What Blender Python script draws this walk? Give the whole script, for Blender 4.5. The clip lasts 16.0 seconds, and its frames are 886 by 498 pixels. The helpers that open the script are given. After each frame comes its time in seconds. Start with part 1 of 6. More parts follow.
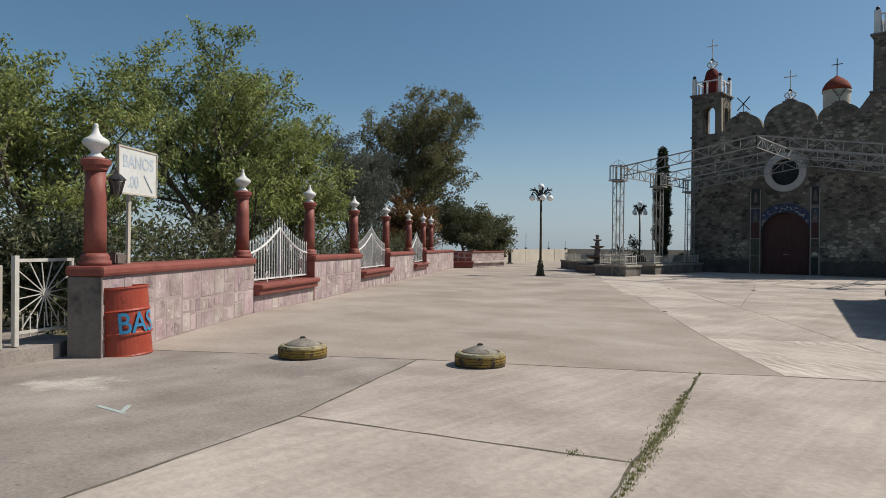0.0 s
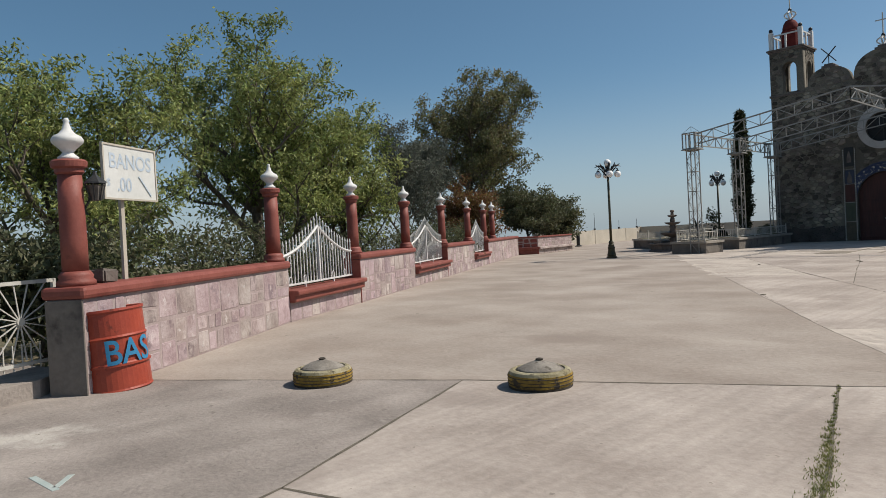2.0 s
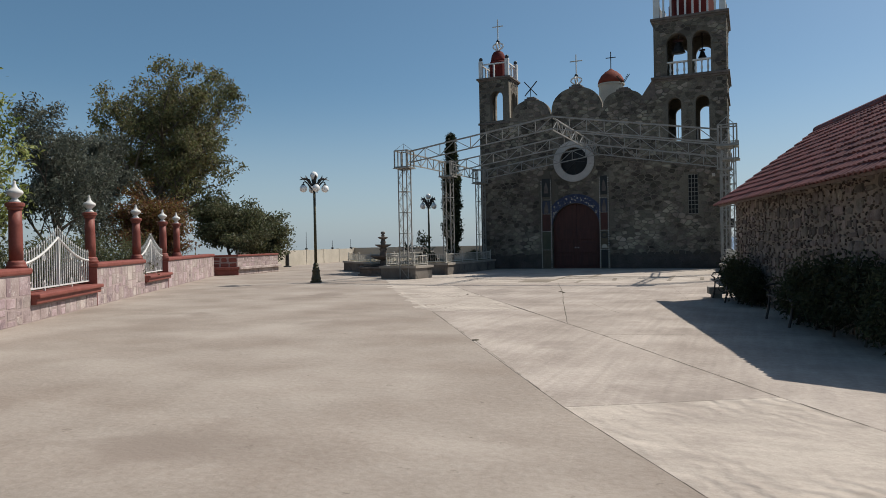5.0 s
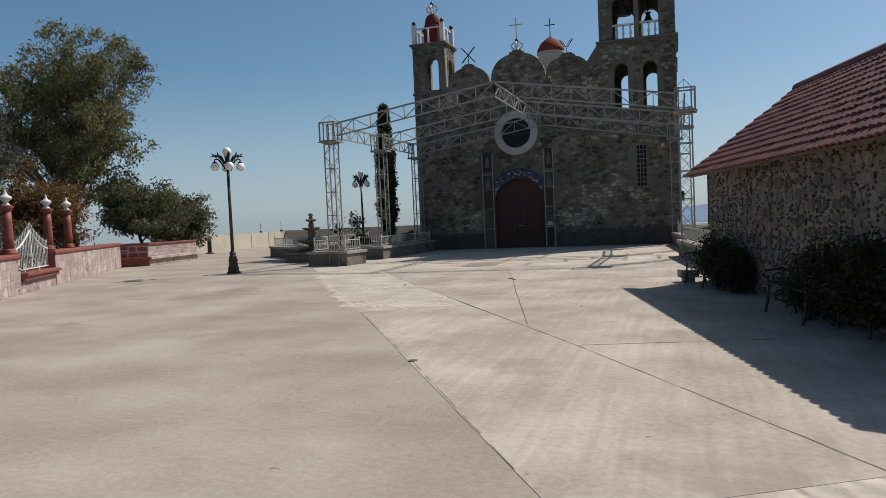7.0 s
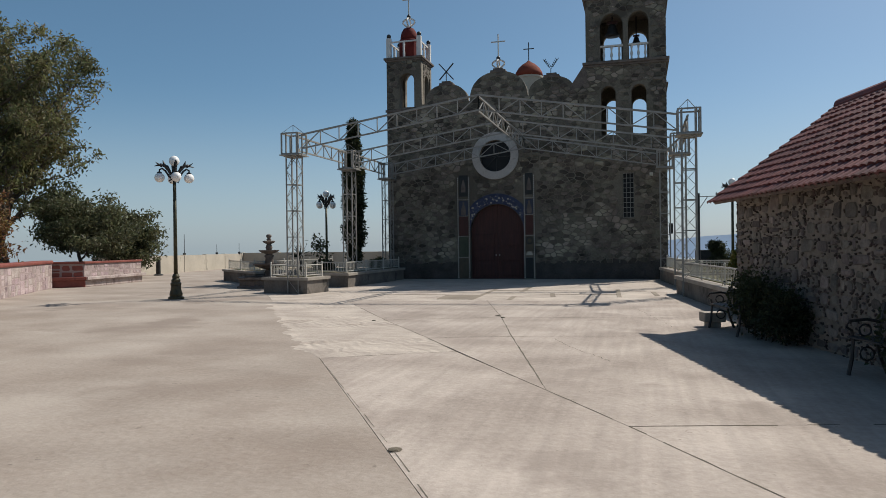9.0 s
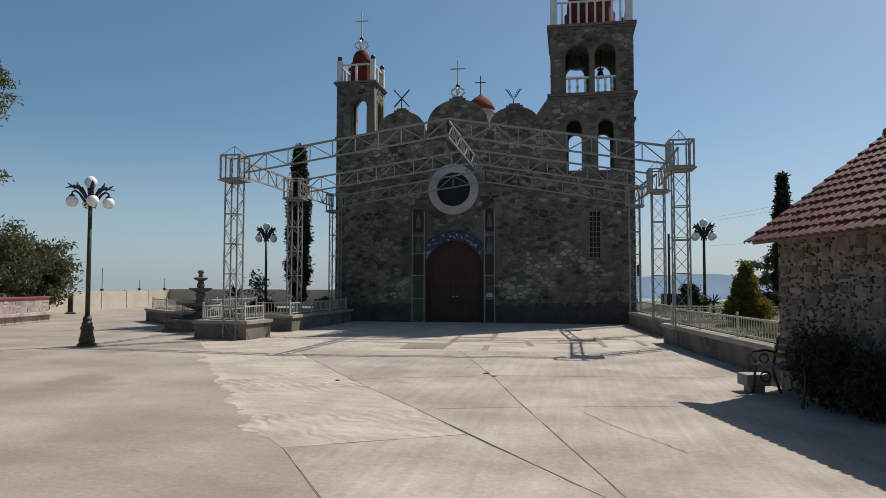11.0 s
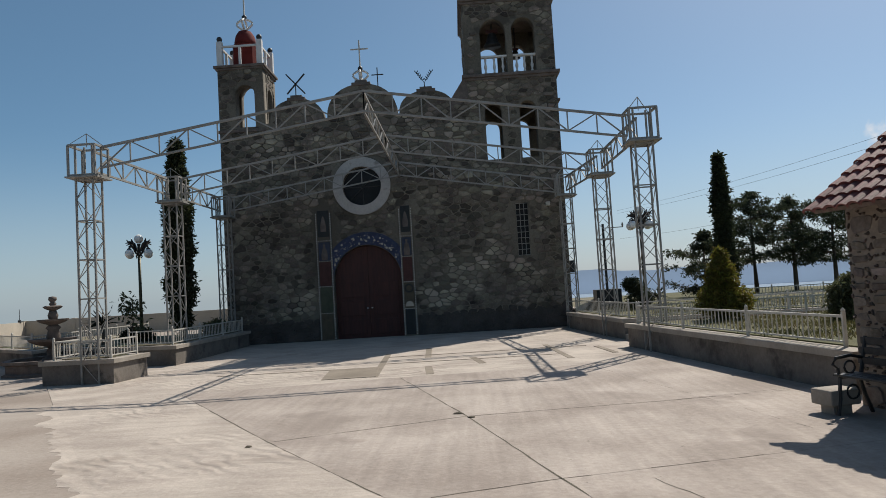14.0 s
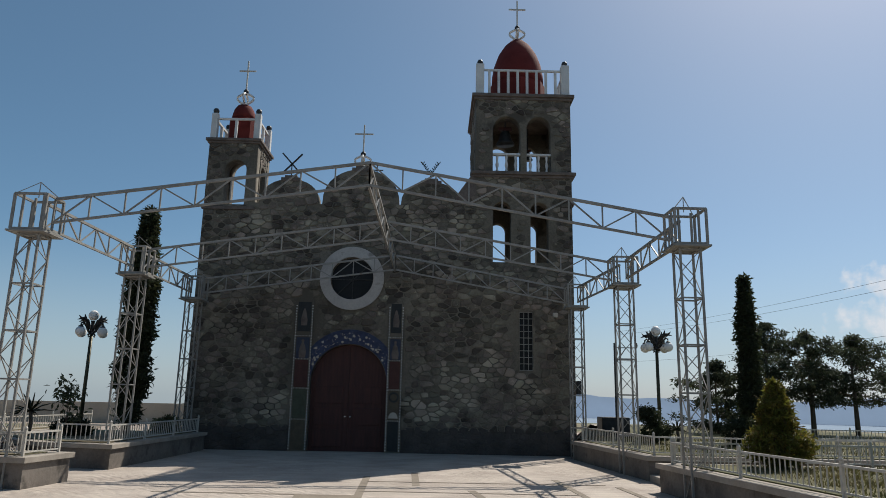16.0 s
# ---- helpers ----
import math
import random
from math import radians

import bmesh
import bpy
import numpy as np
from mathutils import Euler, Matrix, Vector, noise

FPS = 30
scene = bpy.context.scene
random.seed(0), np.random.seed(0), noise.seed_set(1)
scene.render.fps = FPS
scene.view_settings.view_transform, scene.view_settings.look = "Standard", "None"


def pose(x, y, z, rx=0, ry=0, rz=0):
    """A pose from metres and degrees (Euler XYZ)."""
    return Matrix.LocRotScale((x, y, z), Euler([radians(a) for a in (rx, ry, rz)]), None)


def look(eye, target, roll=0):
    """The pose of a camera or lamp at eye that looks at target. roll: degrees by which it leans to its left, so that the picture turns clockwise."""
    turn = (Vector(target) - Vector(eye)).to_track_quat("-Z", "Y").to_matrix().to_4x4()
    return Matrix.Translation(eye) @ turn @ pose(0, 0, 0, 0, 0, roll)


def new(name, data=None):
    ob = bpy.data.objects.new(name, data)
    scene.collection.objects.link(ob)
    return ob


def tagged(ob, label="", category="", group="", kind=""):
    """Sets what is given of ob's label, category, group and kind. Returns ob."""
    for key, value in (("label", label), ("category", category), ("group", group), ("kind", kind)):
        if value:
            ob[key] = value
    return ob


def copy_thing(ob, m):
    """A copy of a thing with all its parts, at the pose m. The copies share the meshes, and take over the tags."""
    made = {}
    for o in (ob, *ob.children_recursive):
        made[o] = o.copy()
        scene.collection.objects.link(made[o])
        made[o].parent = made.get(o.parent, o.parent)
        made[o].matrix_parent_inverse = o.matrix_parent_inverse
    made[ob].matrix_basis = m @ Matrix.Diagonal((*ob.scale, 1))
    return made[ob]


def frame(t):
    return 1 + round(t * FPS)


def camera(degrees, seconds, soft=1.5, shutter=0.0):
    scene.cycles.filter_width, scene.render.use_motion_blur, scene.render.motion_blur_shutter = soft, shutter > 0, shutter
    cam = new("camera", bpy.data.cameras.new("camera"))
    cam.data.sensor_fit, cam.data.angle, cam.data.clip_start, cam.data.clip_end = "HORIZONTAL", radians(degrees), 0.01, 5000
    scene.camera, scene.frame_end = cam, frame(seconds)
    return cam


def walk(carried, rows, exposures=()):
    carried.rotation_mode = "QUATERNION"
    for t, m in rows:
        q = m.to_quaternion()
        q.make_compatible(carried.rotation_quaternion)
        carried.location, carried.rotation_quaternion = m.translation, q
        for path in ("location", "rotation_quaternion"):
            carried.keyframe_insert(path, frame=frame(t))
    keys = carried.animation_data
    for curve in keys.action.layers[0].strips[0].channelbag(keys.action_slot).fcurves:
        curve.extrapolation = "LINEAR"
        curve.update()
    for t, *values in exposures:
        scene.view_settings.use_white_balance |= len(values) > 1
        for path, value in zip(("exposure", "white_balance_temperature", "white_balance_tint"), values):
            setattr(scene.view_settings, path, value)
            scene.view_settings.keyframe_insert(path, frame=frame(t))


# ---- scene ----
cam = camera(65.3, 16.0, soft=0.8)
PATH = [
    (0, (2.276, 1.325, 1.488), (0.961, 2.832, 1.475), 0.6),
    (0.5, (2.006, 1.698, 1.531), (0.662, 3.177, 1.606), -2.3),
    (1, (1.823, 2.12, 1.534), (0.387, 3.512, 1.553), -2.1),
    (1.5, (1.558, 2.486, 1.527), (0.107, 3.863, 1.502), -2.0),
    (2, (1.282, 2.86, 1.519), (-0.175, 4.23, 1.476), -3.1),
    (2.5, (1.037, 3.408, 1.49), (-0.433, 4.747, 1.279), -3.3),
    (3, (0.712, 3.974, 1.468), (-0.543, 5.518, 1.261), -2.4),
    (3.5, (0.351, 4.601, 1.416), (-0.853, 6.193, 1.285), -1.7),
    (4, (0.03, 5.202, 1.453), (-1.001, 6.912, 1.35), -1.0),
    (4.5, (-0.224, 5.968, 1.455), (-1.058, 7.785, 1.453), -3.5),
    (5, (-0.334, 6.469, 1.54), (-1.143, 8.298, 1.521), -1.1),
    (5.2, (-0.479, 6.709, 1.554), (-1.18, 8.582, 1.557), -1.7),
    (7.3, (-1.398, 9.418, 1.654), (-2.02, 11.317, 1.561), -2.7),
    (7.5, (-1.495, 9.635, 1.586), (-2.054, 11.555, 1.577), -3.1),
    (8, (-1.77, 10.284, 1.632), (-2.346, 12.199, 1.577), -3.1),
    (8.5, (-2.01, 10.904, 1.635), (-2.726, 12.77, 1.559), -0.6),
    (8.7, (-2.174, 11.13, 1.587), (-2.792, 13.032, 1.557), -1.1),
    (10.8, (-3.788, 13.595, 1.654), (-4.192, 15.553, 1.691), -0.0),
    (11, (-3.961, 13.773, 1.682), (-4.317, 15.738, 1.781), 0.1),
    (11.5, (-4.28, 14.352, 1.695), (-4.468, 16.342, 1.767), -1.4),
    (12, (-4.519, 14.919, 1.71), (-4.772, 16.898, 1.84), -0.7),
    (12.5, (-4.796, 15.459, 1.674), (-4.928, 17.449, 1.819), -0.2),
    (13, (-5.045, 16.079, 1.675), (-5.196, 18.06, 1.897), -1.5),
    (13.5, (-5.127, 16.652, 1.602), (-5.285, 18.64, 1.759), -1.2),
    (14, (-5.326, 17.246, 1.698), (-5.371, 19.243, 1.811), -3.5),
    (14.5, (-5.428, 17.886, 1.665), (-5.543, 19.88, 1.771), -2.1),
    (15, (-5.558, 18.465, 1.675), (-5.598, 20.462, 1.777), -3.2),
    (15.5, (-5.667, 19.148, 1.72), (-5.712, 21.133, 1.953), -1.2),
    (16, (-5.897, 19.753, 1.726), (-5.884, 21.707, 2.153), 1.2),
]
walk(cam, [(t, look(eye, target, roll)) for t, eye, target, roll in PATH])

# ---- world, sun, exposure ----
SUN_AZ, SUN_EL = 40.0, 50.0
world = bpy.data.worlds.new("sky_world")
scene.world = world
world.use_nodes = True
wn = world.node_tree.nodes
sky = wn.new("ShaderNodeTexSky")
sky.sky_type, sky.sun_disc = "NISHITA", False
sky.sun_elevation, sky.sun_rotation = radians(SUN_EL), radians(SUN_AZ)
sky.altitude, sky.air_density, sky.dust_density, sky.ozone_density = 2400, 1.0, 8.0, 2.8
wn["Background"].inputs["Strength"].default_value = 0.091
tone = wn.new("ShaderNodeHueSaturation")
tone.inputs["Hue"].default_value, tone.inputs["Saturation"].default_value = 0.485, 1.17
haze = wn.new("ShaderNodeMix")
haze.data_type = "RGBA"
haze.inputs["B"].default_value = (4.5, 5.6, 6.3, 1)
aim, axes, low = wn.new("ShaderNodeTexCoord"), wn.new("ShaderNodeSeparateXYZ"), wn.new("ShaderNodeMapRange")
low.interpolation_type = "SMOOTHERSTEP"
low.inputs["From Min"].default_value, low.inputs["From Max"].default_value = -0.02, 0.25
low.inputs["To Min"].default_value, low.inputs["To Max"].default_value = 0.62, 0.08
world.node_tree.links.new(aim.outputs["Generated"], axes.inputs[0])
world.node_tree.links.new(axes.outputs["Z"], low.inputs["Value"])
world.node_tree.links.new(low.outputs[0], haze.inputs["Factor"])
world.node_tree.links.new(sky.outputs[0], tone.inputs["Color"])
world.node_tree.links.new(tone.outputs[0], haze.inputs["A"])
world.node_tree.links.new(haze.outputs["Result"], wn["Background"].inputs["Color"])
sun_data = bpy.data.lights.new("sun", "SUN")
sun_data.energy, sun_data.angle, sun_data.color = 4.9, radians(0.5), (1.0, 0.94, 0.85)
sun = new("sun", sun_data)
_sd = Vector((math.sin(radians(SUN_AZ)) * math.cos(radians(SUN_EL)), math.cos(radians(SUN_AZ)) * math.cos(radians(SUN_EL)), math.sin(radians(SUN_EL))))
sun.matrix_world = look(_sd * 60, (0, 0, 0))


# ---- materials ----
def mat(name, a, b, rough=0.8, metal=0.0, scale=1.5, fine=30.0, bump=0.15, rand=0.0, island=False, spots=None, spot_scale=0.6, spot_at=0.6, stretch=(1, 1, 1), spec=0.4, warm=0.0, bump_dist=0.02, streak=None, speck=None, ripple=0.0):
    m = bpy.data.materials.new(name)
    m.use_nodes = True
    nt = m.node_tree
    n, l = nt.nodes, nt.links
    bs = n["Principled BSDF"]
    geo = n.new("ShaderNodeNewGeometry")
    mp = n.new("ShaderNodeMapping")
    mp.inputs["Scale"].default_value = stretch
    l.new(geo.outputs["Position"], mp.inputs["Vector"])

    def noise_tex(s, d, r=0.55):
        t = n.new("ShaderNodeTexNoise")
        t.inputs["Scale"].default_value, t.inputs["Detail"].default_value, t.inputs["Roughness"].default_value = s, d, r
        l.new(mp.outputs[0], t.inputs["Vector"])
        return t

    big, small = noise_tex(scale, 4), noise_tex(fine, 5, 0.65)
    add = n.new("ShaderNodeMath")
    add.operation = "MULTIPLY_ADD"
    l.new(small.outputs["Fac"], add.inputs[0])
    add.inputs[1].default_value = 0.5
    l.new(big.outputs["Fac"], add.inputs[2])
    rmp = n.new("ShaderNodeMapRange")
    rmp.inputs["From Min"].default_value, rmp.inputs["From Max"].default_value = 0.57, 0.93
    l.new(add.outputs[0], rmp.inputs["Value"])
    mix = n.new("ShaderNodeMix")
    mix.data_type = "RGBA"
    mix.inputs["A"].default_value, mix.inputs["B"].default_value = (*a, 1), (*b, 1)
    l.new(rmp.outputs[0], mix.inputs["Factor"])
    col = mix.outputs["Result"]
    if spots:
        sp = noise_tex(spot_scale, 6, 0.6)
        sr = n.new("ShaderNodeMapRange")
        sr.inputs["From Min"].default_value, sr.inputs["From Max"].default_value = spot_at, spot_at + 0.08
        l.new(sp.outputs["Fac"], sr.inputs["Value"])
        m2 = n.new("ShaderNodeMix")
        m2.data_type = "RGBA"
        m2.inputs["B"].default_value = (*spots, 1)
        l.new(sr.outputs[0], m2.inputs["Factor"])
        l.new(col, m2.inputs["A"])
        col = m2.outputs["Result"]
    if streak:
        ang, sx, sy, amt = streak
        m3 = n.new("ShaderNodeMapping")
        m3.inputs["Rotation"].default_value, m3.inputs["Scale"].default_value = (0, 0, radians(ang)), (sx, sy, 1)
        l.new(geo.outputs["Position"], m3.inputs["Vector"])
        st = n.new("ShaderNodeTexNoise")
        st.inputs["Scale"].default_value, st.inputs["Detail"].default_value = 1.0, 5
        l.new(m3.outputs[0], st.inputs["Vector"])
        sr2 = n.new("ShaderNodeMapRange")
        sr2.inputs["From Min"].default_value, sr2.inputs["From Max"].default_value = 0.3, 0.7
        sr2.inputs["To Min"].default_value, sr2.inputs["To Max"].default_value = 1 - amt, 1 + amt * 0.6
        l.new(st.outputs["Fac"], sr2.inputs["Value"])
        mm = n.new("ShaderNodeMix")
        mm.data_type, mm.blend_type = "RGBA", "MULTIPLY"
        mm.inputs["Factor"].default_value = 1.0
        l.new(col, mm.inputs["A"])
        l.new(sr2.outputs[0], mm.inputs["B"])
        col = mm.outputs["Result"]
    if speck:
        c3, sc3, at3 = speck
        sk = noise_tex(sc3, 3, 0.7)
        kr = n.new("ShaderNodeMapRange")
        kr.inputs["From Min"].default_value, kr.inputs["From Max"].default_value = at3, at3 + 0.05
        kr.inputs["To Max"].default_value = 0.7
        l.new(sk.outputs["Fac"], kr.inputs["Value"])
        m4 = n.new("ShaderNodeMix")
        m4.data_type = "RGBA"
        m4.inputs["B"].default_value = (*c3, 1)
        l.new(kr.outputs[0], m4.inputs["Factor"])
        l.new(col, m4.inputs["A"])
        col = m4.outputs["Result"]
    if rand:
        if island:
            src = geo.outputs["Random Per Island"]
        else:
            src = n.new("ShaderNodeObjectInfo").outputs["Random"]
        hs = n.new("ShaderNodeHueSaturation")
        vr = n.new("ShaderNodeMapRange")
        vr.inputs["To Min"].default_value, vr.inputs["To Max"].default_value = 1 - rand, 1 + rand
        l.new(src, vr.inputs["Value"])
        l.new(vr.outputs[0], hs.inputs["Value"])
        if warm:
            mul = n.new("ShaderNodeMath")
            mul.operation = "FRACT"
            mu = n.new("ShaderNodeMath")
            mu.operation = "MULTIPLY"
            mu.inputs[1].default_value = 7.31
            l.new(src, mu.inputs[0])
            l.new(mu.outputs[0], mul.inputs[0])
            hr = n.new("ShaderNodeMapRange")
            hr.inputs["To Min"].default_value, hr.inputs["To Max"].default_value = 0.5 - warm, 0.5 + warm
            l.new(mul.outputs[0], hr.inputs["Value"])
            l.new(hr.outputs[0], hs.inputs["Hue"])
        l.new(col, hs.inputs["Color"])
        col = hs.outputs["Color"]
    l.new(col, bs.inputs["Base Color"])
    bs.inputs["Roughness"].default_value, bs.inputs["Metallic"].default_value = rough, metal
    bs.inputs["Specular IOR Level"].default_value = spec
    if bump:
        bp = n.new("ShaderNodeBump")
        bp.inputs["Strength"].default_value, bp.inputs["Distance"].default_value = bump, bump_dist
        l.new(small.outputs["Fac"], bp.inputs["Height"])
        l.new(bp.outputs[0], bs.inputs["Normal"])
        if ripple:
            # trowel waves left in the wet concrete, in patches
            wv = n.new("ShaderNodeTexWave")
            wv.wave_type, wv.bands_direction = "BANDS", "DIAGONAL"
            wv.inputs["Scale"].default_value, wv.inputs["Distortion"].default_value = 2.1, 9.0
            wv.inputs["Detail"].default_value, wv.inputs["Detail Scale"].default_value = 2.0, 0.9
            l.new(geo.outputs["Position"], wv.inputs["Vector"])
            pt = noise_tex(0.35, 2)
            pr = n.new("ShaderNodeMapRange")
            pr.inputs["From Min"].default_value, pr.inputs["From Max"].default_value = 0.42, 0.58
            l.new(pt.outputs["Fac"], pr.inputs["Value"])
            wm = n.new("ShaderNodeMath")
            wm.operation = "MULTIPLY"
            l.new(wv.outputs["Fac"], wm.inputs[0])
            l.new(pr.outputs[0], wm.inputs[1])
            b2 = n.new("ShaderNodeBump")
            b2.inputs["Strength"].default_value, b2.inputs["Distance"].default_value = 0.6, ripple
            l.new(wm.outputs[0], b2.inputs["Height"])
            l.new(bp.outputs[0], b2.inputs["Normal"])
            l.new(b2.outputs[0], bs.inputs["Normal"])
    return m


M_JOINT = mat("joint_earth", (0.109, 0.0936, 0.0741), (0.187, 0.16, 0.129), 0.95, bump=0.4)
M_CRACK = mat("dark_joint_dirt", (0.078, 0.0663, 0.0484), (0.148, 0.125, 0.0936), 0.95, scale=6, bump=0.4)
M_SLAB = mat("beige_concrete", (0.281, 0.234, 0.199), (0.437, 0.378, 0.328), 0.9, scale=0.7, fine=14, bump=0.45, rand=0.05, spots=(0.289, 0.242, 0.207), spot_scale=0.5, spot_at=0.58, streak=(-58, 9, 0.5, 0.11), speck=((0.172, 0.14, 0.113), 7.0, 0.67))
M_SLAB_W = mat("pale_rippled_concrete", (0.343, 0.292, 0.25), (0.495, 0.433, 0.37), 0.9, scale=0.9, fine=16, bump=0.5, rand=0.04, spots=(0.343, 0.292, 0.246), spot_scale=0.7, spot_at=0.59, streak=(20, 1.2, 5.5, 0.14), speck=((0.234, 0.195, 0.16), 8.0, 0.68), ripple=0.02)
M_SLAB_G = mat("grey_worn_concrete", (0.195, 0.165, 0.144), (0.328, 0.285, 0.25), 0.92, scale=0.9, fine=22, bump=0.55, spots=(0.429, 0.39, 0.343), spot_scale=0.8, spot_at=0.575, streak=(15, 2.5, 0.6, 0.16), speck=((0.14, 0.119, 0.0975), 8.0, 0.65))
M_SLAB_B = mat("brown_concrete", (0.254, 0.207, 0.17), (0.37, 0.32, 0.273), 0.9, scale=0.5, fine=15, bump=0.45, spots=(0.25, 0.204, 0.169), spot_scale=0.35, spot_at=0.57, streak=(8, 0.6, 1.6, 0.07), speck=((0.172, 0.14, 0.113), 5.0, 0.67))
M_BAND = mat("brown_inlay", (0.187, 0.156, 0.121), (0.257, 0.218, 0.172), 0.9)
M_EARTH = mat("dry_earth", (0.10, 0.085, 0.05), (0.20, 0.165, 0.10), 0.95, scale=0.3, fine=4, bump=0.5, spots=(0.07, 0.09, 0.04), spot_scale=0.5, spot_at=0.52)
M_GRASS = mat("dry_grass", (0.055, 0.058, 0.02), (0.115, 0.104, 0.043), 0.95, scale=0.8, fine=30, bump=0.6)
M_MORTAR_D = mat("grey_mortar", (0.10, 0.089, 0.07), (0.215, 0.19, 0.15), 0.95, scale=0.45, fine=14, bump=0.6, spots=(0.075, 0.066, 0.053), spot_scale=0.9, spot_at=0.54)
M_STONE_D = mat("dark_volcanic_stone", (0.0829, 0.0706, 0.0571), (0.193, 0.166, 0.131), 0.9, scale=0.8, fine=11, bump=0.9, rand=0.6, warm=0.025, spots=(0.263, 0.233, 0.181), spot_scale=0.3, spot_at=0.545, speck=((0.28, 0.246, 0.19), 4.0, 0.62))
M_STONE_DI = mat("dark_volcanic_stone_mass", (0.0829, 0.0706, 0.0571), (0.193, 0.166, 0.131), 0.9, scale=0.8, fine=11, bump=0.9, rand=0.6, island=True, warm=0.025, spots=(0.263, 0.233, 0.181), spot_scale=0.3, spot_at=0.545, speck=((0.28, 0.246, 0.19), 4.0, 0.62))
M_MORTAR_P = mat("pale_mortar", (0.165, 0.137, 0.11), (0.275, 0.23, 0.185), 0.95, scale=1.0, fine=16, bump=0.5)
M_STONE_H = mat("house_stone", (0.10, 0.084, 0.073), (0.225, 0.19, 0.162), 0.9, scale=2.6, fine=16, bump=0.9, rand=0.42, warm=0.025, spots=(0.115, 0.088, 0.07), spot_scale=2.2, spot_at=0.57)
M_STONE_HI = mat("house_stone_mass", (0.10, 0.084, 0.073), (0.225, 0.19, 0.162), 0.9, scale=2.6, fine=16, bump=0.9, rand=0.42, island=True, warm=0.025, spots=(0.115, 0.088, 0.07), spot_scale=2.2, spot_at=0.57)
M_CHIP_SHADE = mat("wedge_stones_and_tile_gap_shade", (0.07, 0.054, 0.047), (0.135, 0.108, 0.092), 0.9, scale=6, fine=30, bump=0.5, rand=0.55, island=True, warm=0.03)
M_STONE_P = mat("pink_stone", (0.265, 0.195, 0.187), (0.437, 0.359, 0.343), 0.88, scale=2.2, fine=16, bump=0.7, rand=0.17, warm=0.035, spots=(0.211, 0.156, 0.156), spot_scale=2.6, spot_at=0.57, speck=((0.484, 0.429, 0.413), 5.0, 0.63))
M_STONE_PI = mat("pink_stone_mass", (0.265, 0.195, 0.187), (0.437, 0.359, 0.343), 0.88, scale=2.2, fine=16, bump=0.7, rand=0.17, island=True, warm=0.035, spots=(0.211, 0.156, 0.156), spot_scale=2.6, spot_at=0.57, speck=((0.484, 0.429, 0.413), 5.0, 0.63))
M_MORTAR_K = mat("pink_mortar", (0.281, 0.218, 0.204), (0.367, 0.296, 0.277), 0.95, scale=1.5, fine=18, bump=0.5)
M_RED = mat("oxide_red_paint", (0.183, 0.0484, 0.0351), (0.242, 0.0718, 0.053), 0.6, scale=3, fine=25, bump=0.2, spots=(0.133, 0.039, 0.0312), spot_scale=3, spot_at=0.66)
M_DOME = mat("dome_red_paint", (0.10, 0.016, 0.014), (0.14, 0.025, 0.021), 0.85, spec=0.2, scale=2, fine=15, bump=0.15)
M_ORANGE = mat("red_brown_dome", (0.15, 0.032, 0.02), (0.22, 0.052, 0.03), 0.85, scale=1, fine=12, spec=0.2)
M_SURROUND = mat("weathered_white_surround", (0.36, 0.335, 0.31), (0.47, 0.445, 0.415), 0.8, scale=2, fine=16, bump=0.25, spots=(0.27, 0.245, 0.22), spot_scale=2, spot_at=0.6)
M_WHITE = mat("white_paint", (0.53, 0.523, 0.499), (0.64, 0.632, 0.608), 0.6, scale=3, fine=20, bump=0.1, spots=(0.39, 0.367, 0.335), spot_scale=4, spot_at=0.7)
M_CREAM = mat("cream_plaster", (0.39, 0.351, 0.289), (0.484, 0.437, 0.359), 0.85, scale=0.8, fine=10, bump=0.2, spots=(0.281, 0.25, 0.203), spot_scale=0.8, spot_at=0.64)
M_RAIL = mat("cream_rail_paint", (0.429, 0.406, 0.359), (0.53, 0.507, 0.452), 0.55, scale=5, fine=40, bump=0.05, spots=(0.195, 0.109, 0.0624), spot_scale=7, spot_at=0.7)
M_TRUSS = mat("pale_steel_paint", (0.212, 0.204, 0.187), (0.306, 0.297, 0.272), 0.5, scale=4, fine=40, bump=0.05, spots=(0.204, 0.128, 0.0765), spot_scale=5, spot_at=0.68)
M_IRON = mat("black_iron", (0.024, 0.025, 0.026), (0.045, 0.045, 0.045), 0.5, metal=0.3, scale=8, fine=50, bump=0.15)
M_LAMPGREEN = mat("aged_green_bronze", (0.035, 0.035, 0.022), (0.085, 0.075, 0.04), 0.45, metal=0.4, scale=6, fine=40, bump=0.15)
M_GLOBE = mat("opal_globe", (0.80, 0.79, 0.76), (0.86, 0.85, 0.82), 0.25, bump=0.0)
M_CANTERA = mat("grey_carved_stone", (0.0975, 0.0788, 0.0675), (0.165, 0.135, 0.116), 0.85, scale=4, fine=30, bump=0.4)
M_BED = mat("weathered_bed_plaster", (0.105, 0.092, 0.08), (0.20, 0.175, 0.15), 0.9, scale=1.2, fine=14, bump=0.35, spots=(0.08, 0.07, 0.06), spot_scale=1.5, spot_at=0.58)
M_COPING = mat("pale_coping", (0.265, 0.234, 0.195), (0.359, 0.32, 0.273), 0.9, scale=2, fine=20, bump=0.3)
M_WOOD = mat("dark_red_door_wood", (0.044, 0.0136, 0.0112), (0.0704, 0.0216, 0.0168), 0.6, scale=2, fine=10, bump=0.3, stretch=(6, 6, 0.6))
M_GLASS = mat("dark_glazing", (0.008, 0.009, 0.01), (0.016, 0.017, 0.019), 0.45, bump=0.0, spec=0.25)
